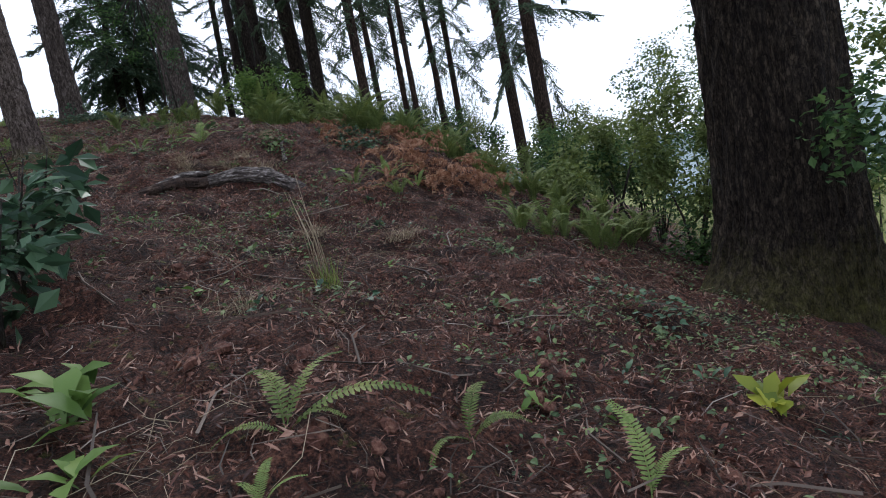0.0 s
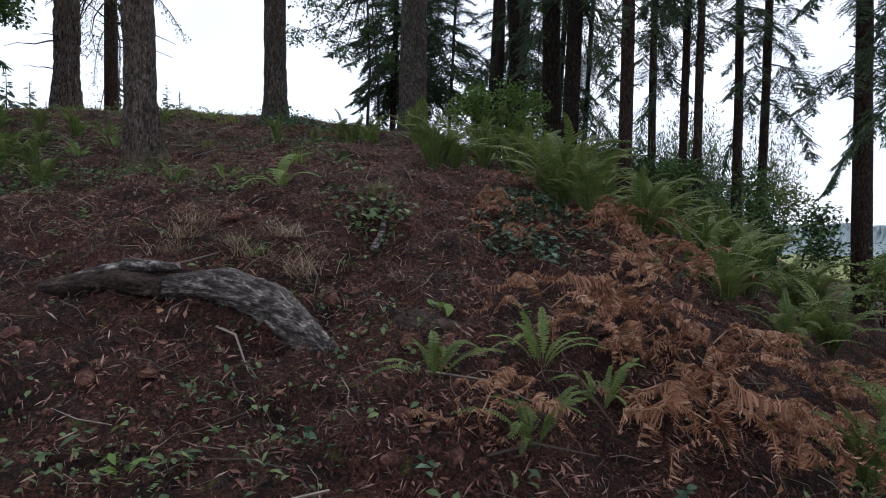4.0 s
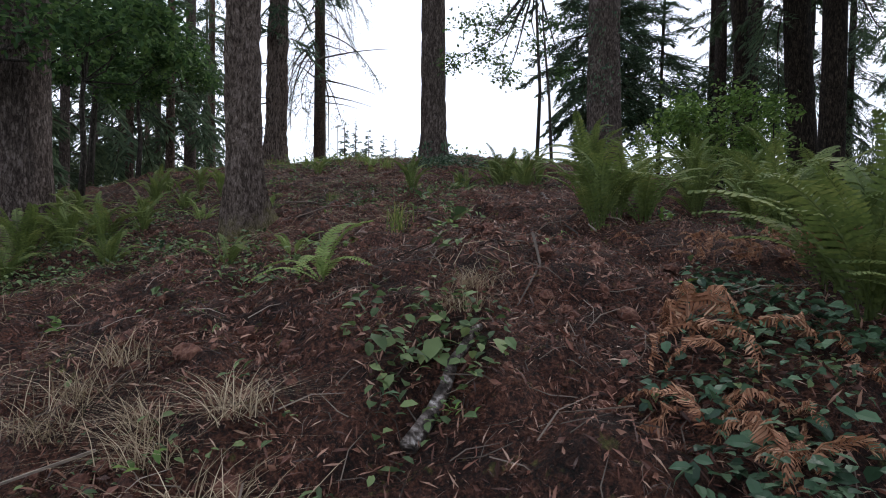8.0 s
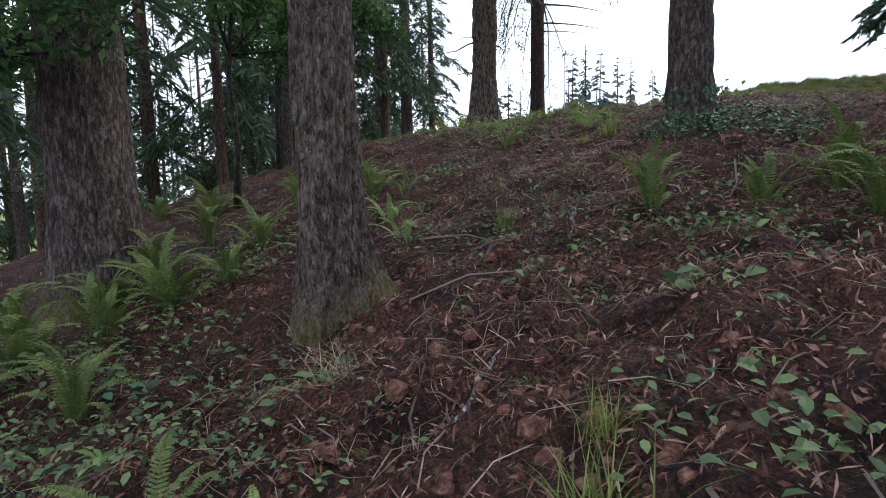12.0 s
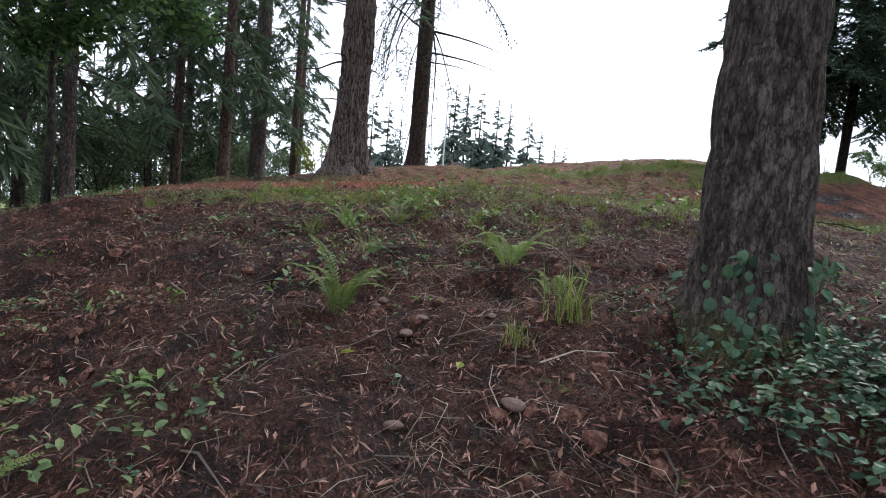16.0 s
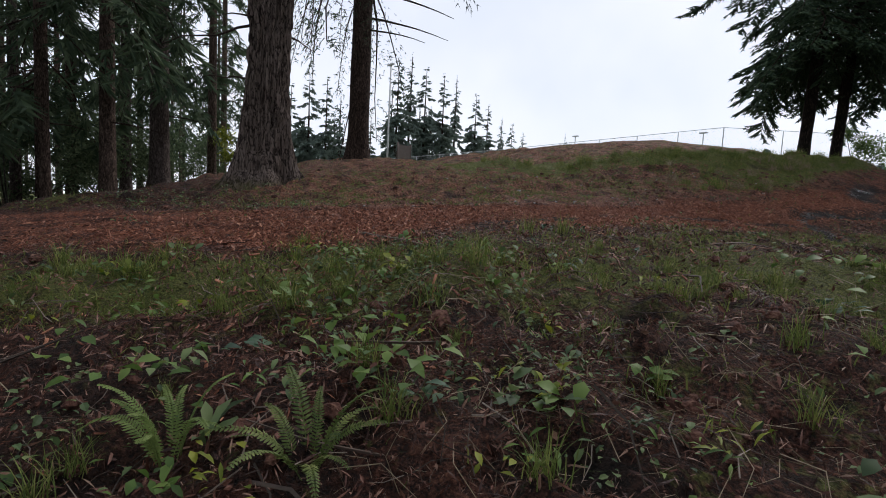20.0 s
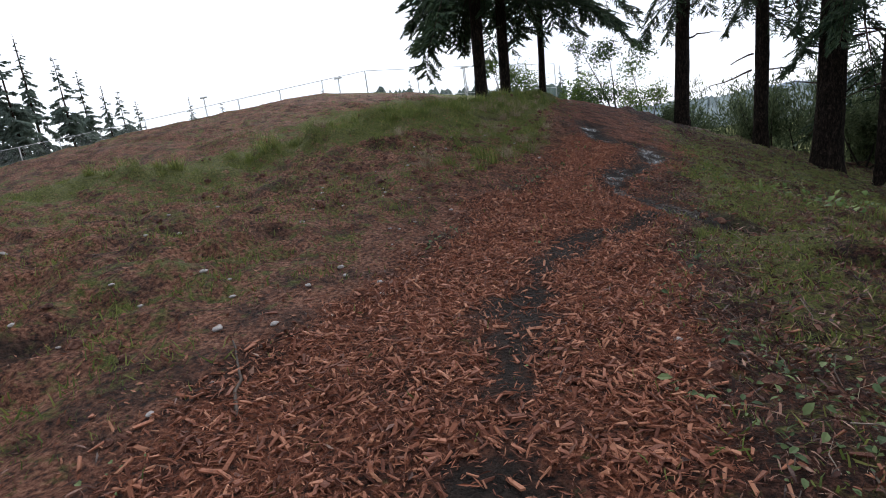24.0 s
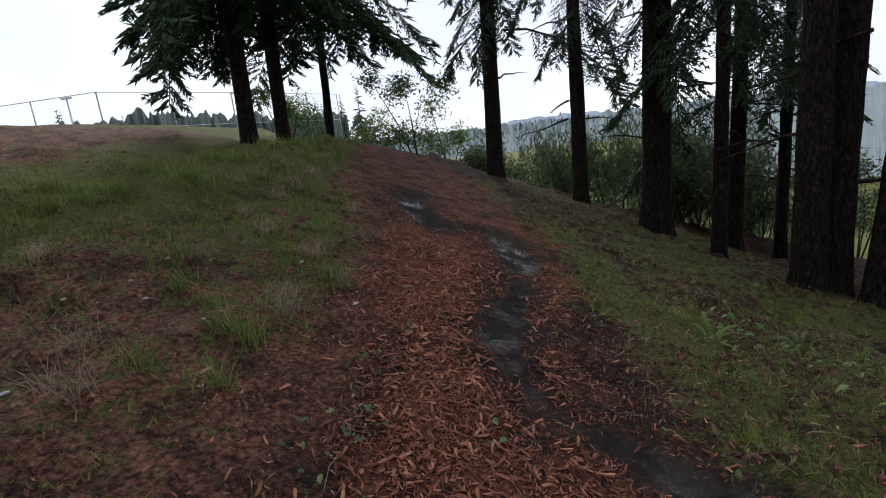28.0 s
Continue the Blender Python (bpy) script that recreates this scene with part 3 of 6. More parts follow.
    l.new(col, b.inputs["Base Color"])
    wet = n.new("ShaderNodeMath")
    wet.operation = 'MULTIPLY'
    l.new(zone("mud"), wet.inputs[0])
    shine = n.new("ShaderNodeMapRange")
    shine.inputs["From Min"].default_value, shine.inputs["From Max"].default_value = 0.5, 0.58
    l.new(tex(3.2, 4), shine.inputs["Value"])
    l.new(shine.outputs["Result"], wet.inputs[1])
    rr = n.new("ShaderNodeMapRange")
    rr.inputs["To Min"].default_value, rr.inputs["To Max"].default_value = 0.8, 0.12
    l.new(wet.outputs[0], rr.inputs["Value"])
    l.new(rr.outputs["Result"], b.inputs["Roughness"])
    st = n.new("ShaderNodeMath")
    st.operation = 'MULTIPLY_ADD'
    st.inputs[1].default_value, st.inputs[2].default_value = -0.55, 1.0
    l.new(wet.outputs[0], st.inputs[0])
    h = n.new("ShaderNodeMath")
    h.operation = 'MULTIPLY_ADD'
    h.inputs[1].default_value = 2.0
    l.new(clod, h.inputs[0])
    l.new(fine, h.inputs[2])
    bp = n.new("ShaderNodeBump")
    bp.inputs["Distance"].default_value = 0.09
    l.new(st.outputs[0], bp.inputs["Strength"])
    l.new(h.outputs[0], bp.inputs["Height"])
    l.new(bp.outputs["Normal"], b.inputs["Normal"])
    return m


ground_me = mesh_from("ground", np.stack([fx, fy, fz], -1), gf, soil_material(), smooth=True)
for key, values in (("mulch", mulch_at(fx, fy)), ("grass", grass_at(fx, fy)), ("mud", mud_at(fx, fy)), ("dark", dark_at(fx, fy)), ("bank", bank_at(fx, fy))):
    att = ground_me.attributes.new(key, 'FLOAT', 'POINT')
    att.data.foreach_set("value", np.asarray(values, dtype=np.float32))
zones = {}
for key in ("mulch", "grass", "mud", "dark", "bank"):
    zones[key] = np.zeros(len(fx), dtype=np.float32)
    ground_me.attributes[key].data.foreach_get("value", zones[key])


def sampled(values):
    """A quick reading of values that are known at the ground's corners."""
    table = np.asarray(values, float).reshape(ny, nx)

    def read(x, y):
        x, y = np.atleast_1d(np.asarray(x, float)), np.atleast_1d(np.asarray(y, float))
        i = np.clip(np.searchsorted(gx, x) - 1, 0, nx - 2)
        j = np.clip(np.searchsorted(gy, y) - 1, 0, ny - 2)
        u = np.clip((x - gx[i]) / (gx[i + 1] - gx[i]), 0, 1)
        v = np.clip((y - gy[j]) / (gy[j + 1] - gy[j]), 0, 1)
        return (table[j, i] * (1 - u) + table[j, i + 1] * u) * (1 - v) + (table[j + 1, i] * (1 - u) + table[j + 1, i + 1] * u) * v
    return read


ground_z = sampled(fz)
mulch_at, grass_at, mud_at, dark_at, bank_at = (sampled(zones[key]) for key in ("mulch", "grass", "mud", "dark", "bank"))
ground = tagged(new("ground", ground_me), "steep forest floor of red-brown needle litter with a bark-chip trail", "ground", kind="structure")

# ---- trees ----
def trunk_mesh(name, diam, height, seed, sides, rings, mat, lean=(0.0, 0.0), flare=0.5, relief=0.02, bottom=-0.5, roots=5, root=None):
    """A tapered trunk with a flared, lobed foot and furrowed bark in relief."""
    rs = np.random.RandomState(seed)
    t = np.linspace(0, 1, rings) ** 1.7
    z = bottom + t * (height - bottom)
    a = np.linspace(0, 2 * np.pi, sides, endpoint=False)
    Z, A = np.meshgrid(z, a, indexing='ij')
    zz = np.clip(Z, 0, None)
    r = diam / 2 * (1 - 0.8 * zz / height)
    lobe = 0.65 + 0.35 * np.cos(roots * A + rs.rand() * 6) * (0.6 + 0.4 * np.cos(2 * A + rs.rand() * 6))
    r = r * (1 + flare * lobe * np.exp(-np.clip(Z, -0.3, None) / (0.45 * diam + 0.08)))
    if root:
        away = np.angle(np.exp(1j * (A - root[0])))
        r = r * (1 + root[1] * np.exp(-(away / 0.5) ** 2) * np.exp(-np.clip(Z, -0.4, None) / root[2]))
    u, v, w = np.cos(A) * diam * 0.5, np.sin(A) * diam * 0.5, Z
    f = vnoise(np.stack([u * 16 + seed, v * 16, w * 2.6], -1).reshape(-1, 3)).reshape(Z.shape)
    g = vnoise(np.stack([u * 34, v * 34 + seed, w * 6], -1).reshape(-1, 3)).reshape(Z.shape)
    h = vnoise(np.stack([u * 3, v * 3, w * 0.9 + seed], -1).reshape(-1, 3)).reshape(Z.shape)
    r = r - relief * (1 - np.abs(f)) ** 3 * 1.4 + relief * 0.5 * g + relief * 0.8 * h
    bend = 0.04 * diam * np.sin(Z * 0.5 + seed)
    x = r * np.cos(A) + lean[0] * Z + bend
    y = r * np.sin(A) + lean[1] * Z
    idx = np.arange(rings * sides).reshape(rings, sides)
    nxt = np.roll(idx, -1, 1)
    faces = np.stack([idx[:-1], nxt[:-1], nxt[1:], idx[1:]], -1).reshape(-1, 4).tolist()
    faces.append(idx[-1].tolist())
    return mesh_from(name, np.stack([x, y, Z], -1).reshape(-1, 3), faces, mat, smooth=True)


def limb_arrays(points, radii, sides=5):
    """A tube through points."""
    pts, v, f = np.asarray(points, float), [], []
    for i, (p, r) in enumerate(zip(pts, radii)):
        d = pts[min(i + 1, len(pts) - 1)] - pts[max(i - 1, 0)]
        d = d / (np.linalg.norm(d) + 1e-9)
        s = np.cross(d, (0.3, 0.2, 1.0))
        s /= np.linalg.norm(s) + 1e-9
        q = np.cross(d, s)
        for k in range(sides):
            a = 2 * np.pi * k / sides
            v.append(p + r * (np.cos(a) * s + np.sin(a) * q))
    for i in range(len(pts) - 1):
        for k in range(sides):
            k2 = (k + 1) % sides
            f.append([i * sides + k, i * sides + k2, (i + 1) * sides + k2, (i + 1) * sides + k])
    f.append(list(range(sides))[::-1])
    f.append([(len(pts) - 1) * sides + k for k in range(sides)])
    return v, f


def limb_mesh(name, points, radii, mat, sides=5):
    v, f = limb_arrays(points, radii, sides)
    return mesh_from(name, v, f, mat, smooth=True)


def fir_branch(seed, droop=0.35, fullness=1.0, tufts=5, width=0.011, length=0.1, rings=6):
    """One bough a metre long: a limb with drooping twigs, each with tufts of needles. Returns verts, faces, material numbers."""
    rs = np.random.RandomState(seed)
    s = np.linspace(0, 1, rings)
    pts = np.stack([s, 0.05 * np.sin(s * 5 + seed), -droop * s ** 1.8 + 0.05 * s], -1)
    v, f = limb_arrays(pts, 0.010 * (1 - 0.85 * s) + 0.0012, 4)
    m = [0] * len(f)
    v = [np.array(p) for p in v]
    for k in range(int(20 * fullness)):
        q = 0.16 + 0.84 * rs.rand() ** 0.8
        root = np.array([np.interp(q, s, pts[:, i]) for i in range(3)])
        side = rs.choice([-1, 1])
        ang = radians(rs.uniform(28, 75)) * side
        size = (0.34 * (1 - q) + 0.12) * rs.uniform(0.6, 1.2)
        way = np.array([np.cos(ang), np.sin(ang), -rs.uniform(0.15, 0.75)])
        way /= np.linalg.norm(way)
        for j in range(tufts):
            t = (j + 0.6) / tufts
            c = root + way * size * t - np.array([0, 0, 0.12 * size * t * t])
            for e in (-1, 1):
                d = way + e * 0.75 * np.cross(way, (0, 0, 1)) + rs.uniform(-0.35, 0.35, 3)
                d /= np.linalg.norm(d)
                w = np.cross(d, rs.uniform(-1, 1, 3))
                w /= np.linalg.norm(w) + 1e-9
                ln = length * rs.uniform(0.7, 1.3)
                b = len(v)
                v += [c - w * width, c + w * width, c + d * ln + w * width * 0.4 - np.array([0, 0, 0.2 * ln])]
                f.append([b, b + 1, b + 2])
                m.append(1)
    return np.array(v), f, np.array(m)


BOUGHS = [fir_branch(11, 0.3), fir_branch(12, 0.5), fir_branch(13, 0.18, 0.8), fir_branch(14, 0.7, 0.7)]
WOOD_BOUGHS = [fir_branch(15 + k, 0.3 + 0.15 * k, 0.65, 4, 0.019, 0.17, 4) for k in range(3)]
FINE_BOUGHS = [fir_branch(35 + k, 0.35 + 0.22 * k, 2.8, 7, 0.009, 0.05) for k in range(3)]
LACE_BOUGHS = [fir_branch(45 + k, 0.5 + 0.25 * k, 1.3, 4, 0.004, 0.04) for k in range(3)]
FAR_BOUGHS = [fir_branch(25 + k, 0.25 + 0.15 * k, 0.6, 3, 0.085, 0.3, 3) for k in range(3)]


def crown_mesh(name, seed, z0, z1, reach, count, mats, droop=0.0, spire=0.9, arc=(0, 360), boughs=BOUGHS):
    """Boughs set round a trunk from z0 to z1, shorter towards the top."""
    rs = np.random.RandomState(seed)
    V, F, M, base = [], [], [], 0
    h = rs.rand(count) ** 0.9
    for b, (bv, bf, bm) in enumerate(boughs):
        sel = h[b::len(boughs)]
        n = len(sel)
        size = reach * (1 - spire * sel) * rs.uniform(0.55, 1.1, n)
        az = np.radians(rs.uniform(arc[0], arc[1], n))
        tilt = np.radians(rs.uniform(-12, 22, n) + 25 * (0.3 - sel) + droop)
        pl = np.stack([0 * sel, 0 * sel, z0 + sel * (z1 - z0)], -1)
        v, f = many(bv, bf, turns(rs.uniform(-0.3, 0.3, n), tilt, az, size, pl))
        order = {s: [i for i, q in enumerate(bf) if len(q) == s] for s in {len(q) for q in bf}}
        for s in {len(q) for q in bf}:
            M.append(np.tile(bm[order[s]], n))
        F += [[i + base for i in q] for q in f]
        V.append(v)
        base += len(v)
    return mesh_from(name, np.concatenate(V), F, mats, np.concatenate(M))


LEAF_V = np.array([(0, 0, 0), (0.5, 0.27, 0.06), (1.0, 0, -0.05), (0.5, -0.27, 0.06), (0.55, 0, -0.02)])
LEAF_F = [[0, 4, 1], [1, 4, 2], [2, 4, 3], [3, 4, 0]]


def leaf_cloud(name, seed, blobs, per, size, mat, flat=0.5, leaf_v=LEAF_V, leaf_f=LEAF_F):
    """Many small folded leaves gathered round limbs: blobs are centre and radius."""
    rs = np.random.RandomState(seed)
    P = []
    for x, y, z, r in blobs:
        d = rs.normal(size=(per, 3))
        d /= np.linalg.norm(d, axis=1)[:, None]
        lump = 0.62 + 0.38 * vnoise(d * 2.3 + seed + x)
        P.append(np.array([x, y, z]) + d * (r * lump * rs.rand(per) ** 0.42)[:, None] * np.array([1, 1, flat + 0.3]))
    P = np.concatenate(P)
    n = len(P)
    v, f = many(leaf_v, leaf_f, turns(rs.normal(0, 0.6, n), rs.normal(0.25, 0.5, n), rs.uniform(0, 6.3, n), size * rs.uniform(0.6, 1.25, n), P))
    return mesh_from(name, v, f, mat)


def dead_branches(tree, seed, count, z0, z1, length, radius, mat, arc=(0, 360)):
    """Bare lower limbs, each one a bent tapering stick."""
    rs = np.random.RandomState(seed)
    for k in range(count):
        az, z, ln = radians(rs.uniform(*arc)), rs.uniform(z0, z1), length * rs.uniform(0.35, 1.1)
        s = np.linspace(0, 1, 6)
        up = rs.uniform(-0.25, 0.3)
        out = radius * 0.7 + s * ln
        wig = np.cumsum(rs.normal(0, 0.05, 6)) * ln
        pts = np.stack([np.cos(az) * out - np.sin(az) * wig, np.sin(az) * out + np.cos(az) * wig, z + up * ln * s - 0.12 * ln * s * s + 0.4 * wig], -1)
        part("dead_branch", limb_mesh("dead_branch", pts, 0.022 * (0.5 + ln / 2) * (1 - 0.85 * s) + 0.002, mat), tree)


CROWNS = [
    crown_mesh("fir_crown", 21, 7.0, 27.0, 3.4, 80, [BARK_RED, NEEDLE]),
    crown_mesh("fir_crown", 22, 9.0, 30.0, 3.0, 76, [BARK_RED, NEEDLE]),
    crown_mesh("fir_crown", 23, 5.5, 25.0, 3.2, 80, [BARK_RED, NEEDLE], droop=8),
]
CREST_CROWNS = [
    crown_mesh("fir_crown", 71, 3.0, 12.0, 2.6, 46, [BARK_RED, NEEDLE], droop=8, spire=0.6, boughs=FINE_BOUGHS),
    crown_mesh("fir_crown", 72, 3.8, 12.0, 2.4, 42, [BARK_RED, NEEDLE], droop=12, spire=0.6, boughs=FINE_BOUGHS),
]
STAND_CROWNS = [
    crown_mesh("fir_crown", 24, 3.6, 13.0, 2.7, 48, [BARK_RED, NEEDLE_WOOD], droop=10, boughs=FINE_BOUGHS),
    crown_mesh("fir_crown", 25, 4.8, 13.0, 2.7, 44, [BARK_RED, NEEDLE_WOOD], droop=4, boughs=FINE_BOUGHS),
    crown_mesh("fir_crown", 26, 5.5, 13.5, 2.5, 38, [BARK_RED, NEEDLE_WOOD], boughs=FINE_BOUGHS),
]
SPARSE_CROWNS = [
    crown_mesh("fir_crown", 27, 3.0, 21.0, 2.8, 56, [BARK_RED, NEEDLE_WOOD], droop=6, boughs=WOOD_BOUGHS),
    crown_mesh("fir_crown", 28, 4.5, 22.0, 2.8, 56, [BARK_RED, NEEDLE_WOOD], boughs=WOOD_BOUGHS),
]
THIN_CROWNS = [
    crown_mesh("fir_crown", 51, 3.2, 17.0, 2.9, 76, [BARK_RED, NEEDLE_WOOD], droop=5, boughs=WOOD_BOUGHS),
    crown_mesh("fir_crown", 52, 4.2, 18.0, 2.7, 74, [BARK_RED, NEEDLE_WOOD], boughs=WOOD_BOUGHS),
    crown_mesh("fir_crown", 53, 2.8, 16.0, 2.9, 76, [BARK_RED, NEEDLE_WOOD], droop=8, boughs=WOOD_BOUGHS),
]
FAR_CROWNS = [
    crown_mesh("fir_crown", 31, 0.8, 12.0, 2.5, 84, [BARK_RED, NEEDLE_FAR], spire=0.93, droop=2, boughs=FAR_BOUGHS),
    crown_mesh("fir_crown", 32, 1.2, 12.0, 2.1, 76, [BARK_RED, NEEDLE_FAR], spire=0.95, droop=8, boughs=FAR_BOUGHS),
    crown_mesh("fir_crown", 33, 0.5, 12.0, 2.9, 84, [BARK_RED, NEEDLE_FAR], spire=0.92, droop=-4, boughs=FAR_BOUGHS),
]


def conifer(x, y, diam, height, label, seed, bark=BARK, crown=0, lean=(0, 0), sides=28, rings=36, relief=0.012, flare=0.5, roots=5, group="", crowns=CROWNS, root=None):
    tree = thing("fir_tree", (x, y, gz(x, y)), label, "tree", group)
    part("trunk", trunk_mesh("trunk", diam, height, seed, sides, rings, bark, lean, flare, relief, roots=roots, root=root), tree)
    if crown is not None:
        c = part("crown", crowns[crown], tree)
        c.matrix_basis = pose(lean[0] * height * 0.5, lean[1] * height * 0.5, 0, 0, 0, seed * 47.0 % 360)
    return tree


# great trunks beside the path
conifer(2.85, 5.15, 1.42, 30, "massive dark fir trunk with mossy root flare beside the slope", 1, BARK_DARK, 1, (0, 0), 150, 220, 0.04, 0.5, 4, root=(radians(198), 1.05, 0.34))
conifer(-7.68, 7.05, 0.4, 30, "fir trunk with grey-brown furrowed bark and mossy roots on the slope", 2, BARK_SCALY, 1, (-0.012, 0.004), 150, 260, 0.026, 0.6, 4, root=(radians(84), 1.35, 0.42))
conifer(-10.05, 11.12, 0.49, 30, "straight grey fir trunk with ivy round its foot", 3, BARK, 1, (0.0, 0.0), 110, 170, 0.018, 0.55, 4)
conifer(-10.1, 16.1, 0.85, 31, "stout fir trunk with spreading root flare among sword ferns", 4, BARK, 0, (-0.005, 0.004), 70, 90, 0.02, 0.7, 4)
fir_b = conifer(-22.2, 11.86, 0.9, 32, "large fir with deeply ridged bark at the trail's edge", 5, BARK_RIDGED, 2, (-0.012, 0.012), 140, 200, 0.06, 1.05, 5)
fir_c = conifer(-26.4, 15.25, 0.62, 28, "slimmer fir with long drooping dead boughs", 6, BARK_RED, None, (-0.004, 0.0), 40, 60, 0.012, 0.5, 4)
conifer(-9.6, 4.95, 0.72, 30, "broad brown fir trunk above a patch of sword ferns", 7, BARK, 0, (-0.004, 0), 70, 110, 0.02, 0.5, 4)

c = part("crown", crown_mesh("drooping_boughs", 41, 3.6, 24.0, 4.4, 110, [BARK_RED, NEEDLE], droop=24, spire=0.85, boughs=LACE_BOUGHS), fir_c, "sparse drooping boughs with thin needles")
dead_branches(fir_c, 5, 9, 2.6, 6.5, 3.0, 0.25, BARK_RED, (-60, 120))
dead_branches(fir_b, 6, 7, 1.6, 5.5, 1.6, 0.35, BARK_RED, (90, 300))

# stand of firs behind the ferns, east of the trail
for k, (x, y, d, h, ln) in enumerate([(-6.9, 18.9, 0.62, 28, (-0.03, 0.0)), (-6.2, 18.3, 0.5, 27, (0.02, 0.01)), (-7.9, 18.6, 0.42, 24, (-0.06, 0.0)), (-4.3, 17.2, 0.36, 26, (0, 0)), (-3.4, 19.5, 0.24, 25, (0.01, 0)), (-2.9, 18.9, 0.24, 24, (0, 0)), (1.45, 16.3, 0.5, 28, (-0.02, 0)), (0.68, 19.4, 0.44, 28, (-0.03, 0)), (-2.2, 21.5, 0.3, 27, (-0.015, 0)), (-1.7, 22.4, 0.3, 27, (0.01, 0)), (-5.4, 24.5, 0.34, 27, (0, 0))]):
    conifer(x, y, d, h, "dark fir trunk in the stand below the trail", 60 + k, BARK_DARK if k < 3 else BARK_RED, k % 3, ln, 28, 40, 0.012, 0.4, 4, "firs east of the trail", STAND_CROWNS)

# the row of firs at the right of the trail's crest
for k, (x, y, d, h, ln) in enumerate([(-15.7, 30.4, 0.42, 27, (0, 0)), (-13.79, 29.5, 0.36, 26, (-0.02, 0)), (-12.64, 27.8, 0.6, 29, (0, 0)), (-11.9, 26.6, 0.28, 25, (0, 0)), (-10.8, 28.3, 0.34, 26, (0.004, 0)), (-9.6, 28.7, 0.28, 25, (0, 0)), (-11.74, 24.1, 0.46, 28, (-0.02, 0.0)), (-11.3, 24.3, 0.48, 28, (0.0, 0)), (-11.0, 23.8, 0.4, 27, (0.07, 0.01))]):
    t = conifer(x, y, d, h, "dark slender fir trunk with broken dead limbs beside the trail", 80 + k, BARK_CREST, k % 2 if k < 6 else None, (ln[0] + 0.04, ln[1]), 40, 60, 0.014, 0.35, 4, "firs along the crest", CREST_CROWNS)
    dead_branches(t, 90 + k, 9 if k == 2 else 5, 1.6, 6.5, 1.5, d / 2, BARK_RED)
LOW_BOUGHS = crown_mesh("low_boughs", 110, 3.8, 12.0, 3.7, 96, [BARK_RED, NEEDLE], droop=-8, spire=0.55, boughs=FINE_BOUGHS)
for k, (x, y, d, h) in enumerate([(-21.1, 28.4, 0.38, 26), (-20.75, 29.6, 0.34, 26), (-20.6, 33.6, 0.26, 24)]):
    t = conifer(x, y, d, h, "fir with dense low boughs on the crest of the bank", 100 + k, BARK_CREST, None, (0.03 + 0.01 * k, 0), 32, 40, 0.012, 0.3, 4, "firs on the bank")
    part("crown", LOW_BOUGHS, t).matrix_basis = pose(0, 0, 0.25 * k, 0, 0, 115 * k)

# the wood to the west
rs_w = np.random.RandomState(77)
wood = [(-31.2, 10.3, 0.62), (-28.2, 9.0, 0.42), (-29.1, 7.5, 0.36), (-35.2, 9.3, 0.4), (-37.1, 12.5, 0.4), (-35.1, 7.6, 0.4), (-33.0, 6.3, 0.34), (-19.5, 1.6, 0.36), (-22.5, 3.4, 0.34), (-25.0, 5.2, 0.36), (-18.0, -1.5, 0.4), (-24.2, 0.8, 0.4), (-28.0, 3.4, 0.36)]
tries = 0
while len(wood) < 74 and tries < 4000:
    tries += 1
    x, y = rs_w.uniform(-75, -24), rs_w.uniform(-26, 22)
    if y > 13 + 0.12 * (-x - 30) or (x > -32 and y > 5) or y > 0.55 * (-x) - 9 or min(math.hypot(x - a, y - b) for a, b, _ in wood) < 2.3:
        continue
    wood.append((x, y, rs_w.uniform(0.24, 0.46)))
for k, (x, y, d) in enumerate(wood):
    t = conifer(x, y, d, rs_w.uniform(23, 29), "tall thin fir in the dim wood", 200 + k, BARK_WOOD if k % 3 else BARK, k % 3 if k < 30 else k % 2, (rs_w.uniform(-0.012, 0.012), 0), 14, 18, 0.008, 0.35, 4, "firs of the west wood", THIN_CROWNS if k < 30 else SPARSE_CROWNS)
    if k < 22:
        dead_branches(t, 300 + k, 5, 2.0, 7.5, 1.5, d / 2, BARK_RED)

# far firs beyond the field
FAR_TRUNK = trunk_mesh("far_trunk", 0.34, 11.6, 9, 10, 8, BARK_RED, flare=0.2)


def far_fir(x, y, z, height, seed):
    tree = thing("far_fir_tree", (x, y, z), "distant pointed fir, coloured grey-green to stand for haze", "tree", "far firs", rz=seed * 61.0 % 360)
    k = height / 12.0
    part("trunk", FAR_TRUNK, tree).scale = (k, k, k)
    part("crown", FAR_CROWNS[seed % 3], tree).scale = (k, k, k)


FIRS_FAR = [(-67.9, 34.9, 9.0, 11.5), (-70.9, 37.9, 9.5, 12.5), (-73.7, 41.3, 9.5, 12.0), (-69.1, 41.4, 9.5, 10.5), (-73.6, 45.7, 10.0, 11.0), (-74.8, 49.6, 10.0, 9.5), (-78.0, 53.7, 10.0, 9.0),
            (-97.4, 69.7, 10.0, 11.0), (-100.3, 74.3, 10.0, 10.5), (-102.9, 79.1, 10.0, 9.5), (-101.3, 89.0, 10.0, 10.0), (-88.5, 30.6, 6.0, 16.0), (-85.9, 32.3, 7.0, 14.0), (-92.0, 36.3, 7.0, 13.0)]
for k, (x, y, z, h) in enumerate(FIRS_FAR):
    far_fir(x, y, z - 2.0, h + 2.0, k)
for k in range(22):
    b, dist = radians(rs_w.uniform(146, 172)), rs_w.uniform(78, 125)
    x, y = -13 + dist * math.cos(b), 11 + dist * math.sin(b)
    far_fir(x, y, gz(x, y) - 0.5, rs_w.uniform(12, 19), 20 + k)
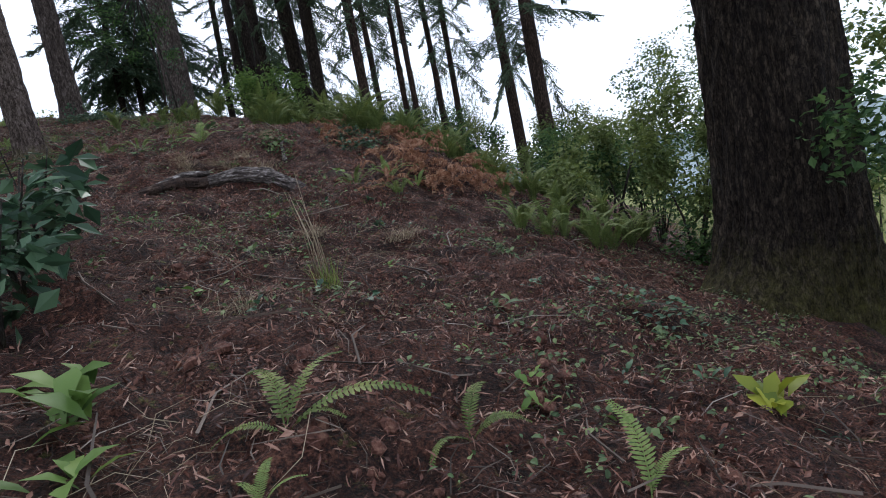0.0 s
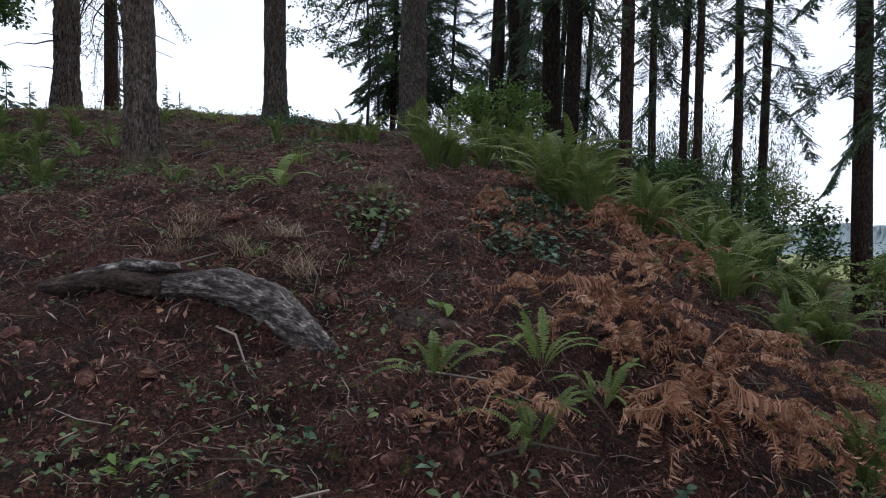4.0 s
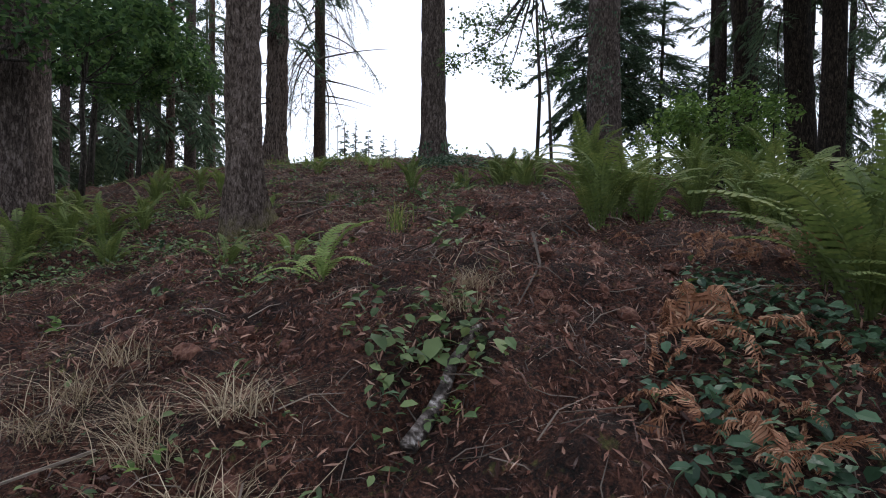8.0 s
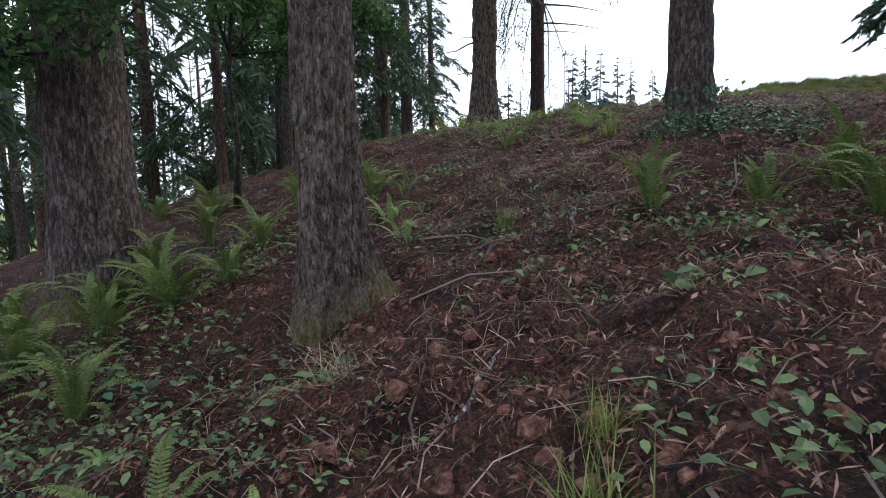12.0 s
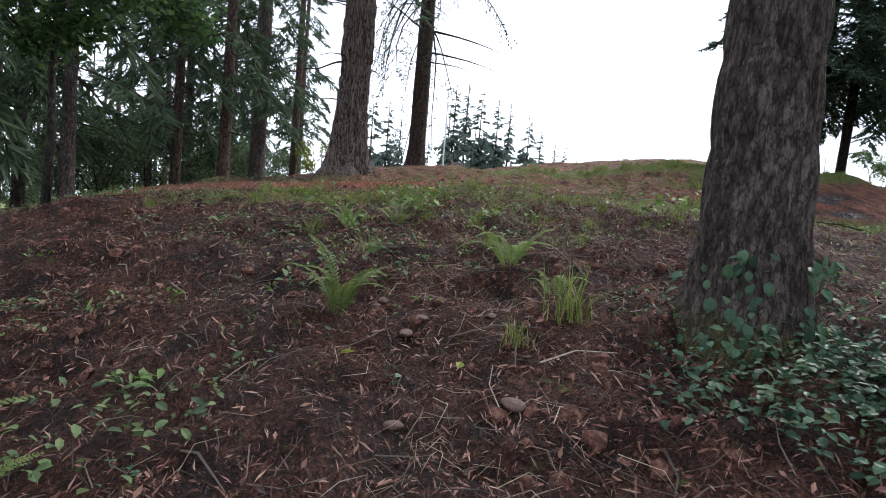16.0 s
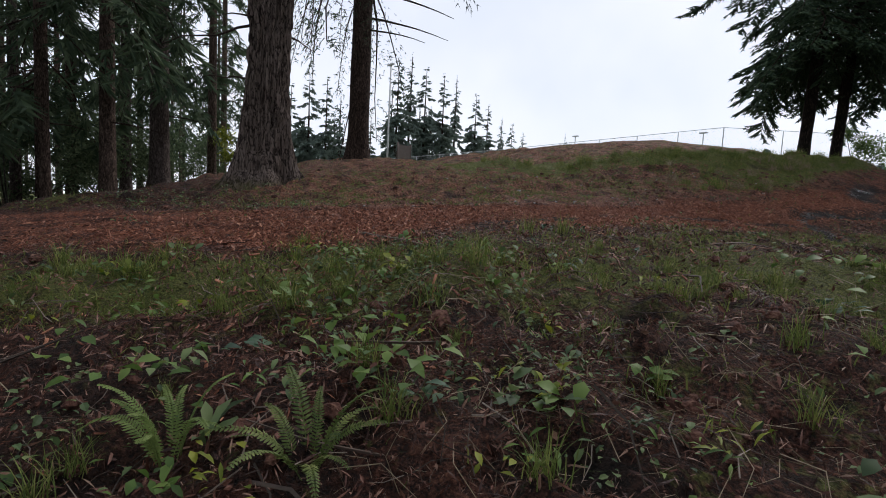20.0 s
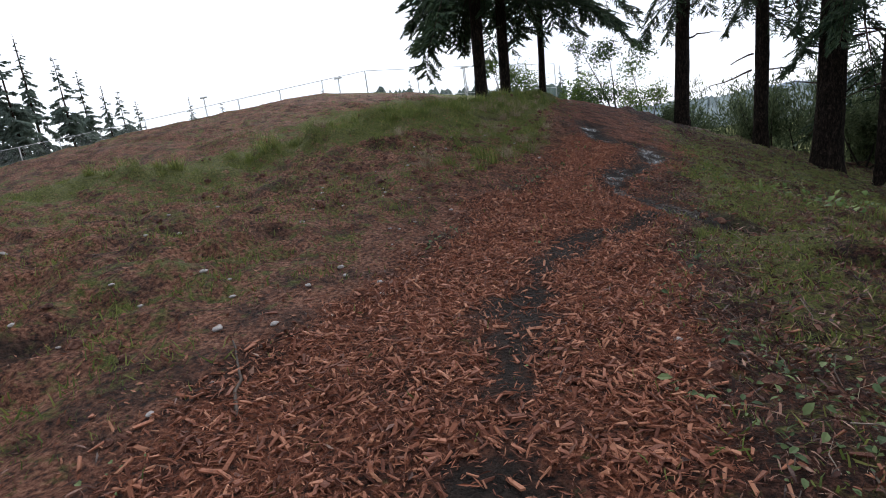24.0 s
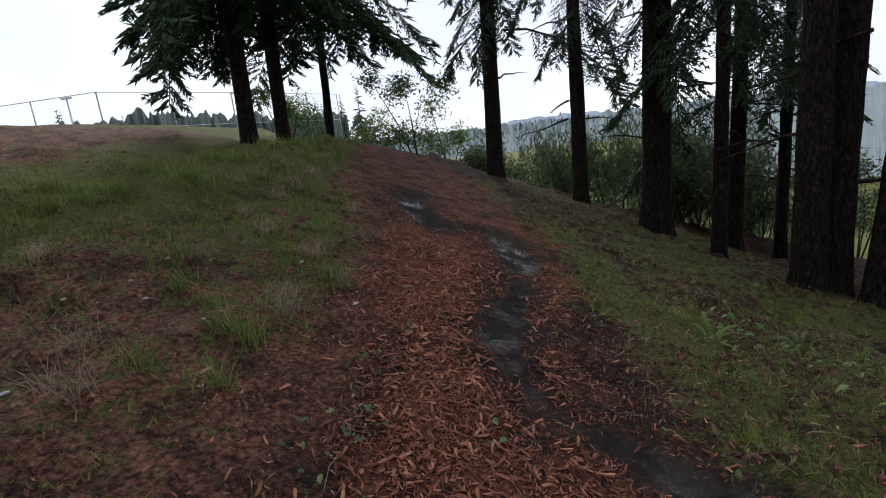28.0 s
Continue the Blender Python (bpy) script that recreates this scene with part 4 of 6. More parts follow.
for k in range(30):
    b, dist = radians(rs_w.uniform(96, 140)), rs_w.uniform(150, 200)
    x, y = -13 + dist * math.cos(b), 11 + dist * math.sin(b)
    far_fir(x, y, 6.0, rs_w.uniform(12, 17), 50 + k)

# ---- ferns, grasses and herbs ----
def frond(seed, arch, droop, pairs=26, wide=0.14, curl=0.0, plump=0.35):
    """A fern frond a metre long, with two rows of narrow leaflets along a bent stem."""
    rs = np.random.RandomState(seed)
    v, f = [], []
    s = np.linspace(0, 1, 9)
    pts = np.stack([s * (1 - 0.18 * droop * s), 0.03 * np.sin(4 * s + seed), arch * s - droop * s ** 2.2], -1)
    tv, tf = limb_arrays(pts, 0.0065 * (1 - 0.8 * s) + 0.001, 3)
    v += [np.array(p) for p in tv]
    f += tf
    for k in range(pairs):
        q = 0.1 + 0.9 * (k + 0.5) / pairs
        c = np.array([np.interp(q, s, pts[:, i]) for i in range(3)])
        d = np.array([np.interp(min(q + 0.05, 1), s, pts[:, i]) for i in range(3)]) - c
        d /= np.linalg.norm(d) + 1e-9
        up = np.array([-d[2], 0, d[0]])
        size = wide * (min(1, (q - 0.02) * 3.2) ** 0.8) * (1.06 - q) ** 0.55 * rs.uniform(0.85, 1.1)
        for e in (-1, 1):
            out = np.array([0, e, 0]) * 0.93 + d * 0.36 + up * (0.12 - curl + rs.uniform(-0.16, 0.1))
            out /= np.linalg.norm(out)
            w = d * plump / pairs * rs.uniform(0.9, 1.15)
            b = len(v)
            tip = up * (-0.06 + (rs.uniform(-0.5, 0.3) if curl else 0)) * size
            v += [c - w * 0.5, c + w * 0.7, c + out * size * 0.3 + w + up * 0.012, c + out * size * 0.3 - w + up * 0.012, c + out * size * 0.75 + w * 0.8 + tip * 0.5, c + out * size * 0.75 - w * 0.6 + tip * 0.5, c + out * size + tip + w * 0.2]
            f += [[b, b + 1, b + 2, b + 3], [b + 3, b + 2, b + 4, b + 5], [b + 5, b + 4, b + 6]]
    return np.array(v), f


FROND_SHAPES = [frond(1, 0.7, 0.62), frond(2, 0.9, 0.95, 28), frond(3, 0.5, 0.65, 24, 0.12), frond(4, 0.95, 0.6, 26, 0.12), frond(5, 1.15, 1.0, 28, 0.11)]
FRONDS = {name: [mesh_from("frond", v, f, mat) for v, f in FROND_SHAPES] for name, mat in (("green", FERN), ("pale", FERN_LIT))}
def crumpled(v, f, seed):
    """A withered frond: bent and shrunken, its leaflets rolled in."""
    n = np.stack([vnoise(v * 5 + seed + 9 * k) for k in range(3)], -1)
    m = np.stack([vnoise(v * 17 + seed + 5 * k) for k in range(3)], -1)
    return v * np.array([1, 0.8, 1]) + 0.13 * n + 0.035 * m, f


DEAD_FRONDS = [mesh_from("dead_frond", *crumpled(*frond(7 + k, 0.55, 0.75 + 0.15 * k, 40, 0.15, 0.45, 0.34), k), BRACKEN) for k in range(4)]


def open_fern(x, y, fronds, tone, seed):
    """A young fern with a few fronds, each given by the way it leans, its length and its lift."""
    rs = np.random.RandomState(seed)
    ob = thing("sword_fern", (x, y, gz(x, y) - 0.01), "young sword fern with a few spread fronds on the litter", "fern", "ferns on the slope")
    for az, length, lift in fronds:
        p = part("frond", FRONDS[tone][rs.randint(3)], ob)
        p.matrix_basis = pose(0, 0, 0, rs.uniform(-12, 12), -lift, az) @ Matrix.Diagonal((length, length * 1.15, length, 1))


def fern(x, y, size, seed, tone="green", count=None, up=(38, 82)):
    rs = np.random.RandomState(seed)
    words = {"green": "dark green sword fern with arching fronds on the needle floor", "pale": "small pale green fern on bare soil"}[tone]
    ob = thing("sword_fern", (x, y, gz(x, y) - 0.02), words, "fern", "ferns on the slope")
    total = count or int(7 + 12 * size)
    for k in range(total):
        p = part("frond", FRONDS[tone][rs.randint(5)], ob)
        s = size * rs.uniform(0.65, 1.1)
        az = 360 * k / total * 2.0 + rs.uniform(-25, 25)
        p.matrix_basis = pose(0.03 * math.cos(radians(az)), 0.03 * math.sin(radians(az)), 0, rs.uniform(-15, 15), -rs.uniform(*up) * 0.5, az) @ Matrix.Diagonal((s, s, s, 1))
    return ob


def bracken(x, y, size, seed):
    rs = np.random.RandomState(seed)
    ob = thing("dead_bracken", (x, y, gz(x, y) + 0.02), "collapsed rust-brown dead bracken fronds", "bracken", "dead bracken on the slope")
    for k in range(14):
        p = part("dead_frond", DEAD_FRONDS[rs.randint(4)], ob)
        s = size * rs.uniform(0.6, 1.15)
        p.matrix_basis = pose(rs.normal(0, 0.16), rs.normal(0, 0.16), rs.uniform(0.0, 0.14), rs.uniform(-75, 75), -rs.uniform(-18, 32), rs.uniform(0, 360)) @ Matrix.Diagonal((s, s, s, 1))
    return ob


def tuft_mesh(seed, blades, lean, mat, width=0.006):
    """Bent narrow blades a metre long growing from one root."""
    rs = np.random.RandomState(seed)
    v, f = [], []
    for _ in range(blades):
        az, ln, out = rs.uniform(0, 6.3), rs.uniform(0.45, 1.1), rs.uniform(0.15, 1.0) * lean
        d = np.array([math.cos(az), math.sin(az), 0])
        side = np.array([-d[1], d[0], 0]) * width
        root = np.array([rs.normal(0, 0.16), rs.normal(0, 0.16), 0])
        b = len(v)
        for j, w in ((0, 1.0), (0.35, 0.9), (0.7, 0.6), (1.0, 0.08)):
            p = root + d * out * ln * j ** 1.6 + np.array([0, 0, ln * (j - 0.45 * out * j * j)])
            v += [p - side * w, p + side * w]
        for j in range(3):
            f.append([b + 2 * j, b + 2 * j + 1, b + 2 * j + 3, b + 2 * j + 2])
    return mesh_from("grass_blades", np.array(v), f, mat)


STRAW_TUFTS = [tuft_mesh(21 + k, 130, 1.35, STRAW, 0.0042) for k in range(3)]
GREEN_TUFTS = [tuft_mesh(31 + k, 60, 0.9, GRASS, 0.011) for k in range(3)]

FERNS_LOW = [
    (0.34, 5.24, 0.55), (1.81, 7.15, 0.75), (1.25, 7.05, 0.7), (-1.26, 6.18, 0.36), (0.9, 6.3, 0.6), (-4.2, 8.75, 0.75), (-4.35, 9.16, 0.66),
    (-4.17, 10.93, 0.66), (-2.7, 8.79, 0.74), (-2.54, 9.9, 0.66), (-2.19, 11.52, 0.66), (-0.82, 9.04, 0.74), (0.77, 7.89, 0.66),
    (0.04, 5.11, 0.60), (0.94, 5.62, 0.65), (0.83, 10.87, 0.66), (-4.56, 9.83, 0.78), (-4.77, 11.04, 0.74),
    (-4.88, 9.68, 0.61), (-2.45, 8.53, 0.94), (-1.92, 5.59, 0.38), (-1.56, 6.07, 0.40), (-2.0, 11.0, 0.74), (-2.6, 12.6, 0.82),
    (-1.2, 10.2, 0.78), (-3.6, 13.2, 0.82), (-0.2, 9.6, 0.74), (-4.6, 13.6, 0.82), (-0.6, 12.2, 0.74), (0.6, 9.3, 0.66),
    (-1.6, 13.4, 0.74), (-4.9, 12.2, 0.90), (-3.9, 11.9, 0.90), (-3.1, 10.9, 0.94), (-3.5, 10.0, 0.82), (-1.7, 9.5, 0.90), (-1.3, 11.3, 0.90),
    (-2.9, 13.6, 0.98), (-0.4, 10.8, 0.90), (-5.4, 13.5, 0.90), (-5.2, 11.6, 0.74), (-0.9, 8.1, 0.74), (0.3, 7.2, 0.74), (-4.0, 14.4, 0.98), (-2.0, 14.6, 0.98),
    (-2.1, 8.25, 0.72), (-1.38, 5.6, 0.42), (-1.15, 8.45, 0.72), (-0.45, 8.25, 0.72), (0.15, 7.65, 0.68), (0.6, 6.6, 0.6), (0.55, 5.6, 0.52), (1.15, 6.0, 0.6),
    (-1.7, 8.75, 0.7), (-0.1, 6.9, 0.5), (1.5, 6.6, 0.7),
]
FERNS_MID = [
    (-6.94, 4.7, 0.75), (-8.17, 4.51, 0.8), (-7.34, 10.41, 0.6), (-7.56, 9.16, 0.55), (-7.47, 9.92, 0.5), (-6.95, 10.8, 0.55),
    (-7.94, 5.13, 0.8), (-7.17, 5.77, 0.6), (-5.91, 6.49, 0.4), (-5.63, 6.94, 0.32), (-6.73, 10.04, 0.7), (-6.37, 10.03, 0.75),
    (-6.58, 11.53, 0.9), (-5.8, 12.9, 0.9),
]
FERNS_HIGH = [
    (-8.2, 5.5, 0.55), (-9.9, 6.3, 0.6), (-10.4, 6.9, 0.5), (-7.6, 5.0, 0.6), (-11.3, 6.6, 0.7), (-9.1, 6.9, 0.4), (-10.9, 5.6, 0.7), (-12.2, 6.9, 0.55),
    (-10.6, 7.48, 0.65), (-8.71, 5.79, 0.75), (-9.4, 5.46, 0.7), (-8.87, 6.2, 0.55), (-8.73, 5.37, 0.7), (-9.57, 7.58, 0.4),
    (-13.65, 4.21, 0.6), (-12.45, 5.31, 0.7), (-9.52, 5.1, 0.6), (-11.6, 7.32, 0.6), (-11.22, 9.3, 0.5), (-11.41, 10.51, 0.42),
    (-10.32, 7.82, 0.4), (-13.13, 9.79, 0.35), (-12.77, 10.14, 0.35), (-14.56, 20.71, 0.3), (-13.67, 20.98, 0.3),
]
BRACKEN_AT = [
    (-3.34, 8.57, 0.3), (-1.54, 8.11, 0.6), (-2.12, 9.06, 0.6), (-1.85, 8.87, 0.6), (-1.58, 6.56, 0.5), (-2.71, 11.34, 0.5),
    (-1.92, 8.88, 0.5), (-1.24, 6.85, 0.5), (-0.82, 7.26, 0.5), (-0.5, 6.74, 0.5), (-0.96, 6.31, 0.6), (-0.18, 7.14, 0.6),
    (-1.58, 5.51, 0.4), (-0.17, 8.07, 0.5), (-2.75, 7.7, 0.5), (-2.35, 7.3, 0.4), (-3.0, 8.7, 0.45), (-3.06, 9.18, 0.45),
    (-1.3, 7.6, 0.6), (-0.75, 6.9, 0.55), (-2.0, 7.94, 0.5), (-1.24, 6.56, 0.5), (-0.7, 6.55, 0.5),
]
STRAW_AT = [
    (-4.02, 5.45, 0.32), (-3.24, 5.84, 0.4), (-3.8, 5.77, 0.25), (-3.65, 7.17, 0.25), (-1.17, 4.12, 0.32), (-4.25, 5.73, 0.3),
    (-3.53, 6.03, 0.3), (-1.8, 2.1, 0.28), (-1.93, 3.87, 0.3), (-1.1, 4.22, 0.25), (-4.13, 5.57, 0.32), (-3.61, 5.76, 0.3),
    (-3.57, 7.02, 0.28), (-6.87, 7.11, 0.3), (-12.24, 9.74, 0.25), (-12.13, 10.53, 0.2), (-7.58, 7.01, 0.35), (-8.5, 8.49, 0.25),
]
GREEN_AT = [
    (-1.47, 2.8, 0.3), (-5.35, 7.71, 0.28), (-8.28, 8.35, 0.22), (-5.6, 7.85, 0.22), (-10.52, 10.4, 0.35), (-10.42, 10.0, 0.2),
    (-12.14, 9.73, 0.25), (-12.9, 10.47, 0.22),
]

for k, (x, y, s) in enumerate(FERNS_LOW + FERNS_MID + FERNS_HIGH):
    s = s * (1.15 if y > 8.5 and k < 59 else 1.0)
    fern(x, y, s, 500 + k, "pale" if s < 0.45 and k % 2 else "green", up=(38, 82) if s < 0.5 else (60, 118))
open_fern(-0.92, 0.6, [(128, 0.52, 26), (12, 0.6, 12), (70, 0.46, 34), (-10, 0.3, 6), (190, 0.3, 10)], "green", 611)
open_fern(-0.28, 0.75, [(78, 0.34, 30), (5, 0.28, 14), (235, 0.28, 2)], "green", 612)
open_fern(0.3, 0.55, [(100, 0.42, 48), (40, 0.26, 20)], "pale", 613)
open_fern(-0.88, 0.28, [(95, 0.2, 40), (30, 0.18, 30), (150, 0.18, 30)], "pale", 614)
open_fern(-4.45, 6.7, [(10, 0.5, 24), (60, 0.52, 46), (110, 0.56, 52), (160, 0.52, 36), (215, 0.45, 22), (265, 0.45, 12), (320, 0.45, 14)], "pale", 615)
fern(-10.9, 10.55, 0.42, 601, "pale", 4, (55, 80))
fern(-8.55, 7.62, 0.42, 602, "pale", 7, (60, 85))
for k, (x, y, s) in enumerate(BRACKEN_AT):
    bracken(x, y, s * (0.66 if x < -2.9 else 0.95), 700 + k)
for k, (x, y, s) in enumerate(STRAW_AT):
    t = tagged(new("dry_grass_tuft", STRAW_TUFTS[k % 3]), "bleached dry grass tuft drooping over the litter", "grass", "dry grass tufts")
    t.matrix_world = pose(x, y, gz(x, y) - 0.01, 0, 0, k * 77) @ Matrix.Diagonal((s * 1.4, s * 1.4, s * 0.68, 1))
for k, (x, y, s) in enumerate(GREEN_AT):
    t = tagged(new("green_grass_tuft", GREEN_TUFTS[k % 3]), "spiky green grass tuft on bare soil", "grass", "green grass tufts")
    t.matrix_world = pose(x, y, gz(x, y) - 0.01, 0, 0, k * 77) @ Matrix.Diagonal((s, s, s, 1))

# ---- loose stuff on the ground ----
WALKED = [(0.0, -1.2), (-0.3, 2.4), (-0.4, 3.7), (-1.2, 5.0), (-2.4, 6.6), (-3.9, 7.2), (-6.0, 7.0), (-7.7, 8.0), (-9.0, 8.7), (-11.0, 9.4), (-14.2, 10.7), (-15.3, 12.5), (-15.8, 14.0), (-16.5, 16.4), (-16.8, 20.0)]
dice = np.random.RandomState(99)


def strew(count, chance, box=(-23, 2.5, -1.4, 29)):
    """Random places, kept by a chance from 0 to 1 at each."""
    out = []
    while sum(map(len, out)) < count:
        p = np.stack([dice.uniform(box[0], box[1], 60000), dice.uniform(box[2], box[3], 60000)], -1)
        out.append(p[dice.rand(len(p)) < chance(p[:, 0], p[:, 1])])
    p = np.concatenate(out)[:count]
    return p[:, 0], p[:, 1]


def near_walk(x, y, reach=2.6):
    d, _ = along(WALKED, x, y)
    return 0.07 + 0.93 * np.exp(-(d / reach) ** 2)


def lay(x, y, size, lift=0.0, wobble=0.25, stretch=None):
    """Poses that lie on the ground's slope, turned at random."""
    n = len(x)
    zx, zy = ground_normal(x, y)
    tilt = turns(np.arctan(zy) + dice.normal(0, wobble, n), -np.arctan(zx) + dice.normal(0, wobble, n), np.zeros(n))
    spin = turns(np.zeros(n), np.zeros(n), dice.uniform(0, 6.3, n), size)
    m = tilt @ spin
    m[:, :3, 3] = np.stack([x, y, ground_z(x, y) + lift], -1)
    return m


def stuff(name, v, f, mat, label, category):
    return tagged(new(name, mesh_from(name, v, f, mat)), label, category, kind="stuff")


def off_trail(x, y):
    return (1 - 0.985 * bank_at(x, y)) * (1 - 0.97 * mulch_at(x, y)) * (1 - 0.6 * grass_at(x, y)) * (1 - mud_at(x, y))


HERB_V = np.array([(0, 0, 0), (0.3, 0.26, 0.1), (0.3, -0.26, 0.1), (0.7, 0.24, 0.08), (0.7, -0.24, 0.08), (1.0, 0, -0.1), (0.35, 0, 0.03), (0.72, 0, 0.02)])
HERB_F = [[0, 6, 1], [0, 2, 6], [1, 6, 7, 3], [6, 2, 4, 7], [3, 7, 5], [7, 4, 5]]
FLAKE_V = np.array([(-0.5, 0, 0.02), (-0.1, 0.2, 0.07), (0.5, 0.03, 0.0), (-0.05, -0.22, 0.05), (0.1, 0, 0.0)])
SLIVER_V = np.array([(-0.5, -0.03, 0.0), (0.1, -0.045, 0.07), (0.5, 0.05, 0.0), (-0.1, 0.045, 0.04)])
SLIVER_F = [[0, 1, 2, 3]]
CURL_V = np.array([(-0.5, -0.02, 0.0), (-0.2, -0.075, 0.1), (0.3, -0.05, 0.13), (0.5, 0.05, 0.02), (-0.05, 0.07, 0.05), (0.22, 0.085, 0.08)])
CURL_F = [[0, 1, 4], [1, 2, 5, 4], [2, 3, 5]]


def litter_chance(x, y):
    return near_walk(x, y, 3.6) * off_trail(x, y) * (0.35 + 0.65 * smooth(-0.45, 0.3, fbm(x * 1.7, y * 1.7, 8.0, 3))) * (1 - 0.7 * dark_at(x, y))


x, y = strew(60000, litter_chance)
v, f = many(FLAKE_V, LEAF_F, lay(x, y, 0.012 + 0.05 * dice.rand(len(x)) ** 2.6, 0.006 + 0.026 * dice.rand(len(x)), 0.8))
stuff("leaf_litter", v, f, LITTER, "brown dead leaves and bark flakes on the slope", "litter")
x, y = strew(70000, litter_chance)
v, f = many(CURL_V, CURL_F, lay(x, y, 0.018 + 0.055 * dice.rand(len(x)) ** 2.4, 0.006 + 0.026 * dice.rand(len(x)), 0.7))
stuff("curled_litter", v, f, LITTER, "curled dead leaves and bark strips on the slope", "litter")
x, y = strew(170000, lambda x, y: near_walk(x, y, 3.4) * off_trail(x, y))
v, f = many(SLIVER_V, SLIVER_F, lay(x, y, 0.018 + 0.075 * dice.rand(len(x)) ** 2.8, 0.004 + 0.026 * dice.rand(len(x)), 0.6))
stuff("needle_litter", v, f, NEEDLE_LITTER, "matted red-brown fir needles and splinters on the slope", "litter")

tw = np.linspace(0, 1, 3)
TWIG_V, TWIG_F = limb_arrays(np.stack([tw - 0.5, 0.1 * np.sin(tw * 3.1), 0.05 * np.sin(tw * 3)], -1), [0.013, 0.011, 0.005], 3)
x, y = strew(12000, lambda x, y: near_walk(x, y) * off_trail(x, y) * (0.3 + 0.7 * smooth(-16.5, -13.5, x)))
v, f = many(np.array(TWIG_V), TWIG_F, lay(x, y, 0.05 + 0.24 * dice.rand(len(x)) ** 2, 0.012, 0.25))
stuff("fallen_twigs", v, f, TWIG, "thin fallen twigs lying on the needle floor", "twigs")

x, y = strew(380, lambda x, y: near_walk(x, y) * off_trail(x, y) * smooth(-14.5, -12.5, x))
v, f = many(np.array(TWIG_V) * np.array([1, 1, 1.0]), TWIG_F, lay(x, y, 0.25 + 0.5 * dice.rand(len(x)) ** 2, 0.015, 0.15))
stuff("fallen_branches", v, f, TWIG, "broken grey-brown branchlets on the slope", "branches")

STEM_V, STEM_F = limb_arrays(np.stack([tw - 0.5, 0.2 * np.sin(tw * 3.1), 0.12 * np.sin(tw * 3.1)], -1), [0.006, 0.006, 0.002], 3)
x, y = strew(6000, lambda x, y: near_walk(x, y) * off_trail(x, y) * smooth(-0.15, 0.5, fbm(x * 0.8, y * 0.8, 6.0, 2)) * smooth(-15.5, -13, x))
v, f = many(np.array(STEM_V), STEM_F, lay(x, y, 0.06 + 0.26 * dice.rand(len(x)) ** 2, 0.02, 0.3))
stuff("dry_stems", v, f, STRAW, "pale dry grass stems scattered over the slope", "stems")

CHIP_V = np.array([(a * (0.5 + 0.05 * b), b * 0.16 * (1 - 0.25 * (a > 0)), c * 0.05 + 0.02 * a * b) for a in (-1, 1) for b in (-1, 1) for c in (-1, 1)])
CHIP_F = [[0, 1, 3, 2], [4, 6, 7, 5], [0, 4, 5, 1], [2, 3, 7, 6], [1, 5, 7, 3], [0, 2, 6, 4]]
def chip_chance(x, y):
    return (mulch_at(x, y) * smooth(25, 22, y) + 0.06 * smooth(-19, -17, x)) * (0.04 + 0.96 * np.exp(-(along(WALKED, x, y)[0] / 2.0) ** 2)) * (1 - 0.97 * mud_at(x, y)) * (1 - 0.85 * dark_at(x, y))


x, y = strew(70000, chip_chance, (-21, -13, 7, 26))
v, f = many(SLIVER_V * np.array([1, 1.3, 1.2]), SLIVER_F, lay(x, y, 0.012 + 0.05 * dice.rand(len(x)) ** 1.8, 0.004 + 0.012 * dice.rand(len(x)), 0.5))
stuff("bark_shreds", v, f, CHIP, "fine red-brown shreds of bark covering the trail", "bark chips")
x, y = strew(24000, chip_chance, (-21, -13, 7, 26))
v, f = many(CHIP_V * np.array([1, 0.75, 1]), CHIP_F, lay(x, y, 0.018 + 0.055 * dice.rand(len(x)) ** 2.8, 0.008, 0.5))
stuff("bark_chips", v, f, CHIP, "red-brown shredded bark chips covering the trail", "bark chips")

x, y = strew(13000, lambda x, y: bank_at(x, y) * (0.1 + np.exp(-(along(WALKED, x, y)[0] / 3.8) ** 2)), (-23, -16.5, 10, 25))
v, f = many(FLAKE_V, LEAF_F, lay(x, y, 0.01 + 0.035 * dice.rand(len(x)) ** 3, 0.006, 0.6))
stuff("bark_scraps", v, f, CHIP, "scattered scraps of bark and dead grass on the bank", "litter")

BLADE_V = np.array([(-0.05, 0, 0), (0.05, 0, 0), (0.035, 0.12, 0.55), (-0.035, 0.12, 0.55), (0, 0.42, 0.85)])
BLADE_F = [[0, 1, 2, 3], [3, 2, 4]]


def upright(x, y, size, sway=0.45):
    n = len(x)
    return turns(dice.normal(0, sway, n), dice.normal(0, sway, n), dice.uniform(0, 6.3, n), size, np.stack([x, y, ground_z(x, y) - 0.004], -1))


x, y = strew(95000, lambda x, y: (0.03 * smooth(-13, -16, x) * smooth(9, 11, y) * (1 - mud_at(x, y)) * (1 - 0.8 * mulch_at(x, y)) + grass_at(x, y)) * (0.2 + 0.8 * np.exp(-(along(WALKED, x, y)[0] / 5.5) ** 2)) * smooth(-0.3, 0.35, fbm(x * 3.5, y * 3.5, 1.0, 3)), (-24, -9, 8, 30))
v, f = many(BLADE_V, BLADE_F, upright(x, y, 0.02 + 0.07 * dice.rand(len(x)) ** 1.6))
stuff("short_grass", v, f, GRASS, "short patchy green grass beside the trail", "grass")

